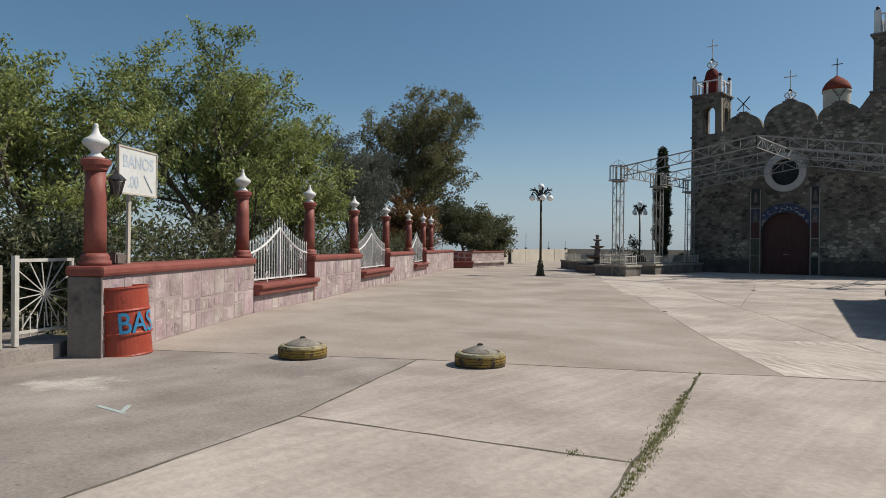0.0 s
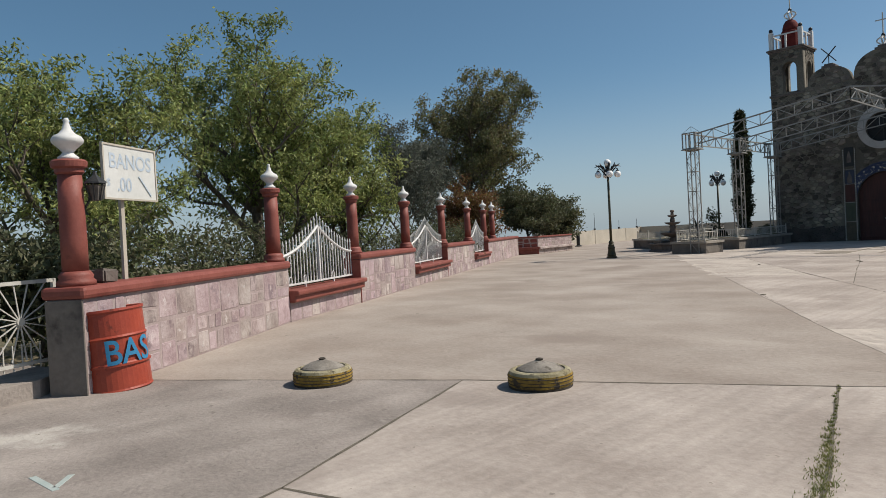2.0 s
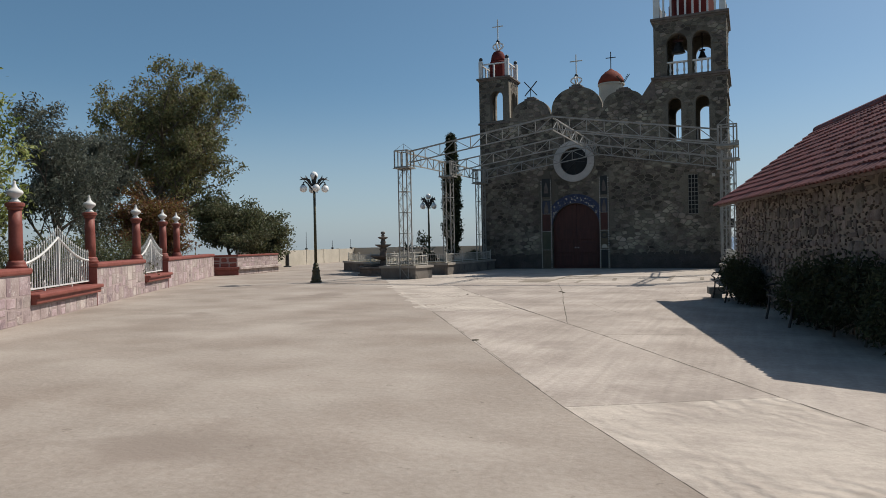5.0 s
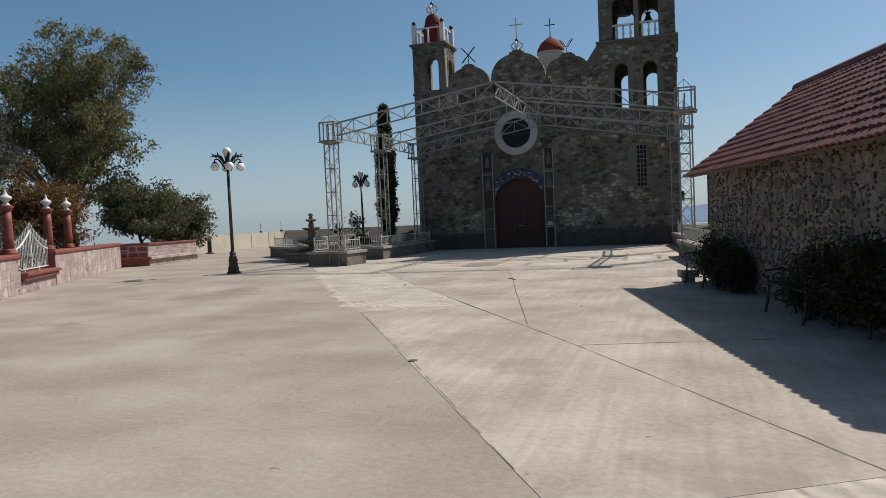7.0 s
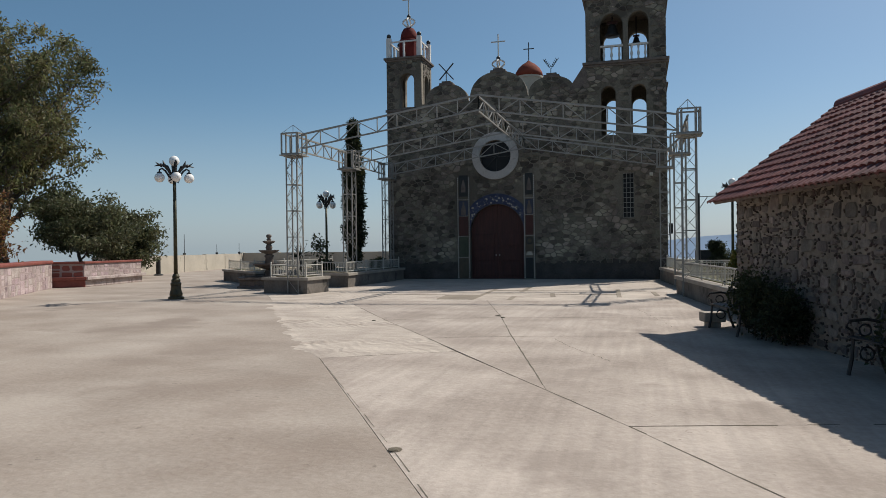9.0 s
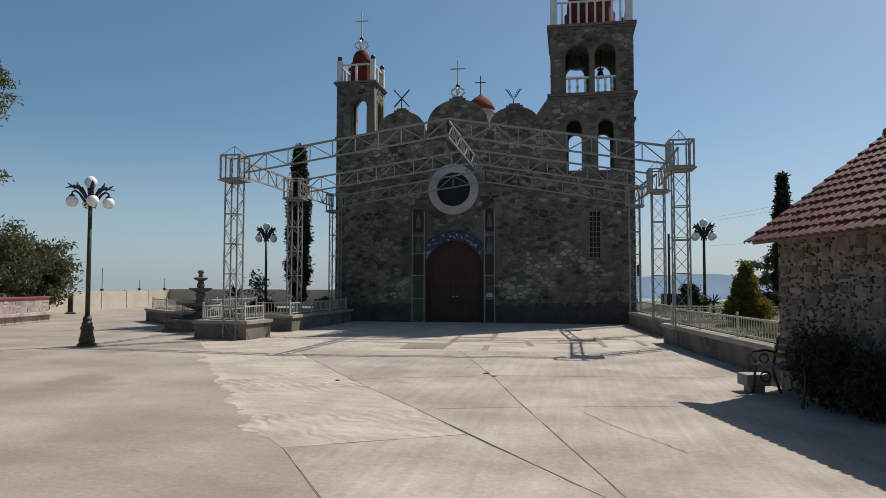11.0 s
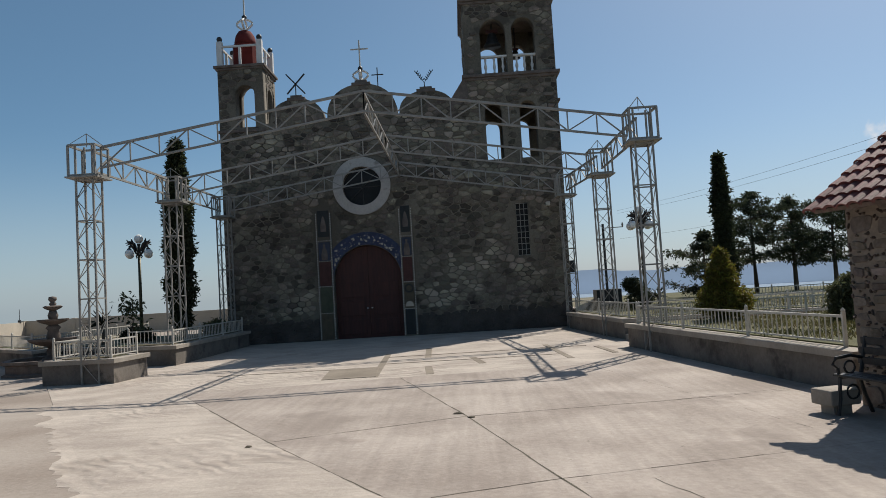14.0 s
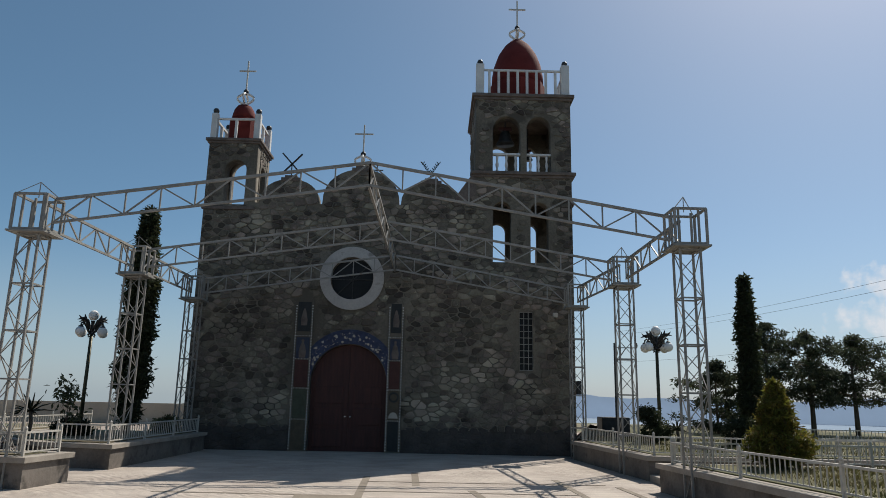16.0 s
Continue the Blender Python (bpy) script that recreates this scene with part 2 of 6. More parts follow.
M_BARK = mat("bark", (0.07, 0.055, 0.042), (0.14, 0.115, 0.09), 0.95, scale=3, fine=16, bump=0.8, stretch=(3, 3, 0.7))
M_TILE = mat("red_roof_tile", (0.0936, 0.0242, 0.0218), (0.168, 0.0468, 0.0406), 0.6, scale=1.5, fine=20, bump=0.15, rand=0.22)
M_TILEI = mat("red_roof_tile_mass", (0.0936, 0.0242, 0.0218), (0.168, 0.0468, 0.0406), 0.6, scale=1.5, fine=20, bump=0.15, rand=0.22, island=True)
M_DRUM = mat("orange_drum_paint", (0.26, 0.04, 0.022), (0.34, 0.058, 0.03), 0.45, scale=4, fine=25, bump=0.15, spots=(0.09, 0.024, 0.016), spot_scale=5, spot_at=0.62)
M_BLUE = mat("blue_paint", (0.0234, 0.172, 0.328), (0.039, 0.218, 0.39), 0.6)
M_RUBBER = mat("dirty_rubber", (0.03, 0.025, 0.02), (0.07, 0.055, 0.04), 0.9, scale=8, fine=40)
M_YELLOW = mat("worn_yellow_paint", (0.156, 0.0975, 0.0195), (0.328, 0.211, 0.0312), 0.75, scale=7, fine=35, bump=0.3, spots=(0.0468, 0.0351, 0.0234), spot_scale=10, spot_at=0.54)
M_TYRECAP = mat("tyre_concrete_cap", (0.156, 0.136, 0.113), (0.265, 0.238, 0.203), 0.95, scale=5, fine=35, bump=0.6, spots=(0.101, 0.0858, 0.0663), spot_scale=9, spot_at=0.58)
M_TYREWALL = mat("worn_pale_yellow_sidewall", (0.211, 0.176, 0.0936), (0.351, 0.312, 0.203), 0.85, scale=9, fine=40, bump=0.5, spots=(0.078, 0.0624, 0.039), spot_scale=12, spot_at=0.56)
M_SIGN = mat("sign_white_board", (0.515, 0.515, 0.484), (0.593, 0.593, 0.562), 0.6, scale=3, fine=20, bump=0.05)
M_SIGNTXT = mat("faded_blue_grey_letters", (0.33, 0.40, 0.47), (0.44, 0.50, 0.56), 0.7)


def leaf_mat(name, a, b, rand=0.35, warm=0.03):
    m = mat(name, a, b, 0.55, scale=0.5, fine=6, bump=0, rand=rand, island=True, warm=warm, spec=0.35)
    n, l = m.node_tree.nodes, m.node_tree.links
    bs = n["Principled BSDF"]
    tr = n.new("ShaderNodeBsdfTranslucent")
    l.new(bs.inputs["Base Color"].links[0].from_socket, tr.inputs["Color"])
    mx = n.new("ShaderNodeMixShader")
    mx.inputs[0].default_value = 0.4
    l.new(bs.outputs[0], mx.inputs[1])
    l.new(tr.outputs[0], mx.inputs[2])
    l.new(mx.outputs[0], n["Material Output"].inputs["Surface"])
    return m


M_LEAF_A = leaf_mat("walnut_leaves", (0.13, 0.165, 0.042), (0.33, 0.36, 0.125), 0.55, 0.025)
M_LEAF_B = leaf_mat("dark_olive_leaves", (0.095, 0.105, 0.045), (0.20, 0.18, 0.075), 0.5, 0.045)
M_LEAF_BRONZE = leaf_mat("rusty_leaves", (0.115, 0.066, 0.026), (0.20, 0.115, 0.042), 0.45, 0.04)
M_LEAF_BLUE = leaf_mat("grey_green_leaves", (0.075, 0.085, 0.066), (0.14, 0.15, 0.115), 0.4)
M_LEAF_DARK = leaf_mat("cypress_leaves", (0.026, 0.034, 0.017), (0.05, 0.06, 0.026), 0.4)
M_LEAF_PINE = leaf_mat("pine_needles", (0.034, 0.044, 0.025), (0.065, 0.076, 0.04), 0.4)
M_LEAF_LIME = leaf_mat("golden_thuja_leaves", (0.045, 0.06, 0.015), (0.17, 0.15, 0.025), 0.5, 0.04)
M_LEAF_BUSH = leaf_mat("bush_leaves", (0.07, 0.08, 0.042), (0.145, 0.15, 0.072), 0.45, 0.04)


# ---- builders ----
def empty(name, x=0, y=0, z=0, rz=0):
    e = new(name)
    e.matrix_world = pose(x, y, z, 0, 0, rz)
    return e


def part(name, bm, material, parent=None, label="", smooth=False):
    if isinstance(bm, bpy.types.Mesh):
        me = bm
    else:
        me = bpy.data.meshes.new(name)
        bm.to_mesh(me)
        bm.free()
    if smooth:
        me.polygons.foreach_set("use_smooth", [True] * len(me.polygons))
    if material and not me.materials:
        me.materials.append(material)
    ob = new(name, me)
    if parent:
        ob.parent = parent
    if label:
        ob["label"] = label
    return ob


def box(bm, x0, x1, y0, y1, z0, z1, m=None):
    r = bmesh.ops.create_cube(bm, size=1, matrix=Matrix.LocRotScale(((x0 + x1) / 2, (y0 + y1) / 2, (z0 + z1) / 2), None, (x1 - x0, y1 - y0, z1 - z0)))
    if m:
        bmesh.ops.transform(bm, matrix=m, verts=r["verts"])
    return r["verts"]


def boxes(*items, bevel=0.0, m=None):
    bm = bmesh.new()
    for it in items:
        box(bm, *it, m=m)
    if bevel:
        bmesh.ops.bevel(bm, geom=bm.edges[:], offset=bevel, segments=2, affect="EDGES", profile=0.5)
    return bm


def bar(bm, a, b, w=0.04, h=None, sides=4):
    a, b = Vector(a), Vector(b)
    d = b - a
    if d.length < 1e-5:
        return
    q = d.to_track_quat("Z", "Y").to_matrix().to_4x4()
    rot = pose(0, 0, 0, 0, 0, 45) if sides == 4 else Matrix()
    r = w / 2 * (1.4142 if sides == 4 else 1)
    rr = bmesh.ops.create_cone(bm, cap_ends=True, segments=sides, radius1=r, radius2=r, depth=d.length, matrix=Matrix.Translation((a + b) / 2) @ q @ rot)
    return rr["verts"]


def bars(pairs, w=0.04, sides=4):
    bm = bmesh.new()
    for a, b in pairs:
        bar(bm, a, b, w, sides=sides)
    return bm


def lathe(profile, seg=24, x=0, y=0, z=0, bm=None, squash=1.0):
    bm = bm or bmesh.new()
    rings = []
    for r, h in profile:
        rings.append([bm.verts.new((x + max(r, 1e-4) * math.cos(2 * math.pi * i / seg), y + squash * max(r, 1e-4) * math.sin(2 * math.pi * i / seg), z + h)) for i in range(seg)])
    for a, b in zip(rings, rings[1:]):
        for i in range(seg):
            j = (i + 1) % seg
            bm.faces.new((a[i], a[j], b[j], b[i]))
    bm.faces.new(rings[0][::-1])
    bm.faces.new(rings[-1])
    return bm


def tube(points, radii, seg=8, bm=None):
    bm = bm or bmesh.new()
    pts = [Vector(p) for p in points]
    if not hasattr(radii, "__len__"):
        radii = [radii] * len(pts)
    rings = []
    for i, p in enumerate(pts):
        d = (pts[min(i + 1, len(pts) - 1)] - pts[max(i - 1, 0)]).normalized()
        q = d.to_track_quat("Z", "Y")
        rings.append([bm.verts.new(p + q @ Vector((radii[i] * math.cos(2 * math.pi * k / seg), radii[i] * math.sin(2 * math.pi * k / seg), 0))) for k in range(seg)])
    for a, b in zip(rings, rings[1:]):
        for i in range(seg):
            j = (i + 1) % seg
            bm.faces.new((a[i], a[j], b[j], b[i]))
    bm.faces.new(rings[0][::-1])
    bm.faces.new(rings[-1])
    return bm


def arch(x0, x1, z0, z1, seg=14):
    """Outline of a round-headed opening."""
    r = (x1 - x0) / 2
    cx, cz = (x0 + x1) / 2, z1 - r
    return [(x0, z0), (x1, z0)] + [(cx + r * math.cos(math.pi * k / seg), cz + r * math.sin(math.pi * k / seg)) for k in range(seg + 1)]


def disc(cx, cz, r, seg=36):
    return [(cx + r * math.cos(2 * math.pi * k / seg), cz + r * math.sin(2 * math.pi * k / seg)) for k in range(seg)]


def plate(outer, holes, depth, m=None):
    """An upright slab with holes: outline in x and z, from y=0 to y=depth."""
    cu = bpy.data.curves.new("outline", "CURVE")
    cu.dimensions, cu.fill_mode, cu.extrude = "2D", "BOTH", depth / 2
    for pts in [outer] + list(holes):
        s = cu.splines.new("POLY")
        s.points.add(len(pts) - 1)
        for p, (x, z) in zip(s.points, pts):
            p.co = (x, z, 0, 1)
        s.use_cyclic_u = True
    tmp = bpy.data.objects.new("outline", cu)
    me = bpy.data.meshes.new_from_object(tmp)
    bpy.data.objects.remove(tmp)
    bpy.data.curves.remove(cu)
    me.transform(Matrix(((1, 0, 0, 0), (0, 0, -1, depth / 2), (0, 1, 0, 0), (0, 0, 0, 1))))
    if m:
        me.transform(m)
    w = bmesh.new()
    w.from_mesh(me)
    bmesh.ops.remove_doubles(w, verts=w.verts[:], dist=0.0005)
    w.to_mesh(me)
    w.free()
    return me


def in_poly(p, poly):
    x, y = p
    c = False
    for (x0, y0), (x1, y1) in zip(poly, poly[1:] + poly[:1]):
        if (y0 > y) != (y1 > y) and x < (x1 - x0) * (y - y0) / (y1 - y0) + x0:
            c = not c
    return c


def rubble(m, w, h, ok, rng, row=(0.16, 0.34), wid=(0.2, 0.55), gap=0.02, proud=0.03, worn=(0.1, 0.26)):
    """Stones of an irregular masonry face, cut as cells round scattered seeds: m maps (along, out, up) to the world."""
    cw, ch = (wid[0] + wid[1]) / 2, (row[0] + row[1]) / 2
    nx, nz = max(1, round(w / cw)), max(1, round(h / ch))
    cw, ch = w / nx, h / nz
    seeds = {}
    for j in range(-2, nz + 2):
        for i in range(-2, nx + 3):
            if rng.random() < 0.16 and 0 <= i < nx and 0 <= j < nz:
                continue
            seeds[i, j] = (cw * (i + (0.5 if j % 2 else 0.0) + rng.uniform(-0.36, 0.36)), ch * (j + 0.5 + rng.uniform(-0.4, 0.4)))
    asp = cw / ch * 0.9
    out = []
    for (i, j), (sx, sz) in seeds.items():
        if not (-1 <= i <= nx and -1 <= j <= nz):
            continue
        poly = [(sx - 2 * cw, sz - 2 * ch), (sx + 2 * cw, sz - 2 * ch), (sx + 2 * cw, sz + 2 * ch), (sx - 2 * cw, sz + 2 * ch)]
        poly = clip(clip(clip(clip(poly, 1, 0, 0.0), -1, 0, -w), 0, 1, 0.0), 0, -1, -h)
        for dj in (-2, -1, 0, 1, 2):
            for di in (-2, -1, 0, 1, 2):
                q = seeds.get((i + di, j + dj))
                if q is None or (di == 0 and dj == 0):
                    continue
                ax, az = (sx - q[0]) / asp ** 2, sz - q[1]
                k = ((sx * sx - q[0] * q[0]) / asp ** 2 + sz * sz - q[1] * q[1]) / 2
                poly = clip(poly, ax, az, k)
        if len(poly) < 3:
            continue
        cx, cz = sum(p[0] for p in poly) / len(poly), sum(p[1] for p in poly) / len(poly)
        if not ok(cx, cz) or not all(ok(cx + (px - cx) * 0.92, cz + (pz - cz) * 0.92) for px, pz in poly):
            continue
        size = min(max(p[0] for p in poly) - min(p[0] for p in poly), max(p[1] for p in poly) - min(p[1] for p in poly))
        if size < 0.06:
            continue
        g = 1 - gap / size
        rnd = []
        n = len(poly)
        for k in range(n):
            a, b_, c = poly[k - 1], poly[k], poly[(k + 1) % n]
            f = rng.uniform(*worn)
            rnd += [(b_[0] + (a[0] - b_[0]) * f, b_[1] + (a[1] - b_[1]) * f), (b_[0] + (c[0] - b_[0]) * f, b_[1] + (c[1] - b_[1]) * f)]
        ring = [(cx + (px - cx) * g, cz + (pz - cz) * g) for px, pz in rnd]
        n = len(ring)
        pr = proud * rng.uniform(0.4, 1.4)
        inset = max(0.6, 1 - 0.05 / size)
        vs = [m @ Vector((px, 0.01, pz)) for px, pz in ring]
        vs += [m @ Vector((cx + (px - cx) * inset, -pr * rng.uniform(0.8, 1.1), cz + (pz - cz) * inset)) for px, pz in ring]
        fs = [(k, (k + 1) % n, n + (k + 1) % n, n + k) for k in range(n)] + [tuple(range(n, 2 * n))]
        out.append((vs, fs, cx, cz))
    rng.shuffle(out)
    return out


def blocks(m, w, h, rng, big=(0.5, 0.3), gap=0.006, proud=0.01, skew=0.045, worn=(0.06, 0.24)):
    """Roughly squared stones of uneven size, split at random out of the wall's face."""
    todo, cells, out = [(0.0, 0.0, w, h)], [], []
    while todo:
        x0, z0, x1, z1 = todo.pop()
        bw, bh = (x1 - x0) / big[0], (z1 - z0) / big[1]
        if max(bw, bh) < rng.uniform(0.75, 1.5):
            cells.append((x0, z0, x1, z1))
            continue
        f = rng.uniform(0.36, 0.64)
        if bw > bh:
            c = x0 + (x1 - x0) * f
            todo += [(x0, z0, c, z1), (c, z0, x1, z1)]
        else:
            c = z0 + (z1 - z0) * f
            todo += [(x0, z0, x1, c), (x0, c, x1, z1)]
    for x0, z0, x1, z1 in cells:
        s = min(x1 - x0, z1 - z0)
        k = min(skew, s * 0.2)
        ring = []
        for cx, cz, ux, uz in ((x0, z0, 1, 1), (x1, z0, -1, 1), (x1, z1, -1, -1), (x0, z1, 1, -1)):
            px, pz = cx + ux * (gap + rng.uniform(0, k)), cz + uz * (gap + rng.uniform(0, k))
            d1, d2 = s * rng.uniform(*worn), s * rng.uniform(*worn)
            pair = [(px + ux * d1, pz), (px, pz + uz * d2)]
            ring += pair if (ux > 0) != (uz > 0) else pair[::-1]
        n = len(ring)
        cx, cz = (x0 + x1) / 2, (z0 + z1) / 2
        pr = proud * rng.uniform(0.4, 1.5)
        inset = max(0.7, 1 - 0.03 / s)
        vs = [m @ Vector((px, 0.01, pz)) for px, pz in ring]
        vs += [m @ Vector((cx + (px - cx) * inset, -pr * rng.uniform(0.75, 1.15), cz + (pz - cz) * inset)) for px, pz in ring]
        out.append((vs, [(i, (i + 1) % n, n + (i + 1) % n, n + i) for i in range(n)] + [tuple(range(n, 2 * n))], cx, cz))
    rng.shuffle(out)
    return out


def chips(m, stones, rng, proud=0.024, share=0.55):
    """Small dark stones wedged into the joints round larger ones."""
    inv, out = m.inverted(), []
    for vs, fs, sx, sz in stones:
        n = len(vs) // 2
        ring = [inv @ v for v in vs[:n]]
        for i in range(n):
            a, b = ring[i], ring[(i + 1) % n]
            length = math.hypot(b.x - a.x, b.z - a.z)
            for _ in range(max(1, int(length / 0.07))):
                if rng.random() > share:
                    continue
                f = rng.uniform(0, 1)
                cx, cz = a.x + (b.x - a.x) * f, a.z + (b.z - a.z) * f
                cx, cz = cx + (cx - sx) / max(abs(cx - sx), abs(cz - sz), 0.02) * 0.022, cz + (cz - sz) / max(abs(cx - sx), abs(cz - sz), 0.02) * 0.022
                ang = math.atan2(b.z - a.z, b.x - a.x) + rng.gauss(0, 0.5)
                la, lb = rng.uniform(0.018, 0.048), rng.uniform(0.012, 0.022)
                c, s = math.cos(ang), math.sin(ang)
                pts = [(la * math.cos(t) * rng.uniform(0.75, 1.1), lb * math.sin(t) * rng.uniform(0.75, 1.1)) for t in (0.3, 1.2, 2.2, 3.3, 4.3, 5.4)]
                ring2 = [(cx + c * p - s * q, cz + s * p + c * q) for p, q in pts]
                v2 = [m @ Vector((p, 0.004, q)) for p, q in ring2] + [m @ Vector((cx + (p - cx) * 0.7, -proud * rng.uniform(0.5, 1.2), cz + (q - cz) * 0.7)) for p, q in ring2]
                out.append((v2, [(k, (k + 1) % 6, 6 + (k + 1) % 6, 6 + k) for k in range(6)] + [tuple(range(6, 12))], cx, cz))
    return out


def clip(poly, a, b, k):
    """The part of a polygon in which a*x + b*z >= k."""
    out = []
    for p, q in zip(poly, poly[1:] + poly[:1]):
        dp, dq = a * p[0] + b * p[1] - k, a * q[0] + b * q[1] - k
        if dp >= 0:
            out.append(p)
        if (dp > 0 > dq) or (dp < 0 < dq):
            f = dp / (dp - dq)
            out.append((p[0] + (q[0] - p[0]) * f, p[1] + (q[1] - p[1]) * f))
    return out


def lay_stones(stones, parent, near, mat_one, mat_mass, name="stone", limit=290):
    """Stones in the stretch that near() picks become parts; the rest are joined into one."""
    one = [s for s in stones if near(s[2], s[3])][:limit]
    ids = {id(s) for s in one}
    rest = [s for s in stones if id(s) not in ids]
    for vs, fs, _, _ in one:
        me = bpy.data.meshes.new(name)
        me.from_pydata(vs, [], fs)
        me.materials.append(mat_one)
        new(name, me).parent = parent
    if rest:
        v, f = [], []
        for vs, fs, _, _ in rest:
            o = len(v)
            v += vs
            f += [tuple(i + o for i in q) for q in fs]
        me = bpy.data.meshes.new(name + "_mass")
        me.from_pydata(v, [], f)
        me.materials.append(mat_mass)
        ob = new(name + "_mass", me)
        ob.parent = parent
        tagged(ob, kind="stuff")


def wall_frame(a, b, z=0.0):
    """A frame with x from a to b along a wall, y to its back, z up. Its face looks to the right of a-b turned by -90 degrees."""
    a, b = Vector((*a, 0)), Vector((*b, 0))
    u = (b - a).normalized()
    return Matrix(((u.x, -u.y, 0, a.x), (u.y, u.x, 0, a.y), (0, 0, 1, z), (0, 0, 0, 1))), (b - a).length


# ---- trees ----
def leaves_mesh(name, centres, spread, count, size, rng, flat=0.6, long=1.8, squat=0.75):
    """Many small pointed leaves round the given centres."""
    c = np.array(centres)
    idx = rng.integers(0, len(c), count)
    off = rng.normal(0, 1, (count, 3)) * spread * np.array([1, 1, squat])
    p = c[idx] + off
    d = rng.normal(0, 1, (count, 3)) + np.array([0, 0, -0.35])
    d /= np.linalg.norm(d, axis=1)[:, None]
    nrm = rng.normal(0, 1, (count, 3)) * np.array([1, 1, 0.4]) + np.array([0, 0, flat])
    s = np.cross(d, nrm)
    s /= np.linalg.norm(s, axis=1)[:, None] + 1e-9
    k = (size * rng.uniform(0.6, 1.35, count))[:, None]
    up = np.cross(s, d) * k * 0.18
    v = np.stack([p, p + d * k * long * 0.5 + s * k * 0.36 + up, p + d * k * long, p + d * k * long * 0.5 - s * k * 0.36 + up], 1).reshape(-1, 3)
    me = bpy.data.meshes.new(name)
    me.from_pydata(v.tolist(), [], (np.arange(count * 4).reshape(-1, 4)).tolist())
    return me


def grow(rng, base, height, spread, limbs, r0, lean=(0, 0), fork=0.3, levels=3):
    """A trunk with forking limbs. Gives the tubes and the ends of the twigs."""
    tubes, tips = [], []

    def limb(p, d, length, r, level):
        pts, rad = [p.copy()], [r]
        steps = 5
        for i in range(steps):
            d = (d + Vector(rng.normal(0, 0.13, 3)) + Vector((0, 0, 0.05))).normalized()
            p = p + d * length / steps
            pts.append(p.copy())
            rad.append(r * (1 - 0.6 * (i + 1) / steps))
        tubes.append((pts, rad, 8 if level == 0 else 5))
        if level >= 1:
            tips.extend([pts[3], pts[4], pts[5]])
        if level < levels:
            n = limbs if level == 0 else (4 if level == 1 else 3)
            for k in range(n):
                f = fork + (1 - fork) * (k + 0.6) / n
                q = pts[min(int(f * steps), steps - 1)].lerp(pts[min(int(f * steps) + 1, steps)], 0.5)
                ang = 2.4 * k + rng.uniform(-0.5, 0.5) + level
                side = Vector((math.cos(ang), math.sin(ang), 0))
                nd = (d * (0.45 if level else 0.5) + side * rng.uniform(0.6, 1.05) * spread + Vector((0, 0, rng.uniform(0.0, 0.45)))).normalized()
                limb(q, nd, length * rng.uniform(0.5, 0.72), r * 0.5 * (1.1 - 0.4 * f), level + 1)

    limb(Vector(base), Vector((lean[0], lean[1], 1)).normalized(), height, r0, 0)
    return tubes, tips


def tree(name, label, x, y, z, height, radius, limbs, r0, leaf, count, size, seed, lean=(0, 0), clump=0.3, fork=0.3, category="tree", levels=3, spread=0.85, squat=0.75, ball=False):
    """A tree whose crown is height tall and radius wide."""
    rng = np.random.default_rng(seed)
    t = empty(name, x, y, z)
    tubes, tips = grow(rng, (0, 0, -0.1), 5.0, spread, limbs, r0, lean, fork, levels)
    kz = (height - clump) / max(p.z for p in tips)
    rr = sorted(math.hypot(p.x, p.y) for p in tips)
    kr = (radius - clump * 0.5) / rr[int(len(rr) * 0.97)]
    mz = sum(p.z for p in tips) / len(tips)
    sx, sy = sum(p.x for p in tips) / len(tips) / mz, sum(p.y for p in tips) / len(tips) / mz

    def fit_(p):
        q = Vector(((p.x - sx * p.z) * kr, (p.y - sy * p.z) * kr, p.z * kz))
        if ball and (q.z > height * 0.6 or math.hypot(q.x, q.y) > radius * 0.35):
            c = Vector((0, 0, height * 0.6))
            e = q - c
            n = math.sqrt((e.x / radius) ** 2 + (e.y / radius) ** 2 + (e.z / (height * 0.42)) ** 2)
            if n > 0.85:
                q = c + e * (0.85 + 0.15 * math.tanh((n - 0.85) / 0.3)) / n
        return q

    bm = bmesh.new()
    for pts, rad, seg in tubes:
        tube([fit_(p) for p in pts], rad, seg, bm)
    part("trunk", bm, M_BARK, t, "grey-brown bark trunk and limbs", smooth=True)
    me = leaves_mesh("crown", [tuple(fit_(p)) for p in tips], clump, count, size, rng, squat=squat)
    tagged(part("crown", me, leaf, t), kind="stuff")
    return tagged(t, label, category)


def column_tree(name, label, x, y, z, height, width, leaf, count, size, seed, taper=1.0, skirt=0.15, category="cypress", lump=0.25):
    """A narrow conifer: short trunk, crown of upswept sprays round the axis with an uneven outline."""
    rng = np.random.default_rng(seed)
    t = empty(name, x, y, z)
    part("trunk", tube([(0, 0, -0.1), (0.02, 0, height * 0.45), (0, 0, height * 0.93)], [width * 0.11, width * 0.07, 0.01]), M_BARK, t)
    cs = []
    for i in range(900):
        f = rng.uniform(0, 1) ** 0.8
        prof = (min(1, (f + 0.04) / skirt) ** 0.6) * (1 - f) ** (0.75 * taper) * (1 + lump * math.sin(9 * f + seed) * math.sin(23 * f))
        a = rng.uniform(0, 2 * math.pi)
        r = width / 2 * prof * (0.35 + 0.65 * math.sqrt(rng.uniform(0, 1))) * (1 + 0.12 * math.sin(3 * a + 8 * f))
        cs.append((r * math.cos(a), r * math.sin(a), height * (0.06 + 0.92 * f)))
    me = leaves_mesh("crown", cs, size * 0.9, count, size, rng, flat=0.0, long=2.2)
    tagged(part("crown", me, leaf, t), kind="stuff")
    return tagged(t, label, category)

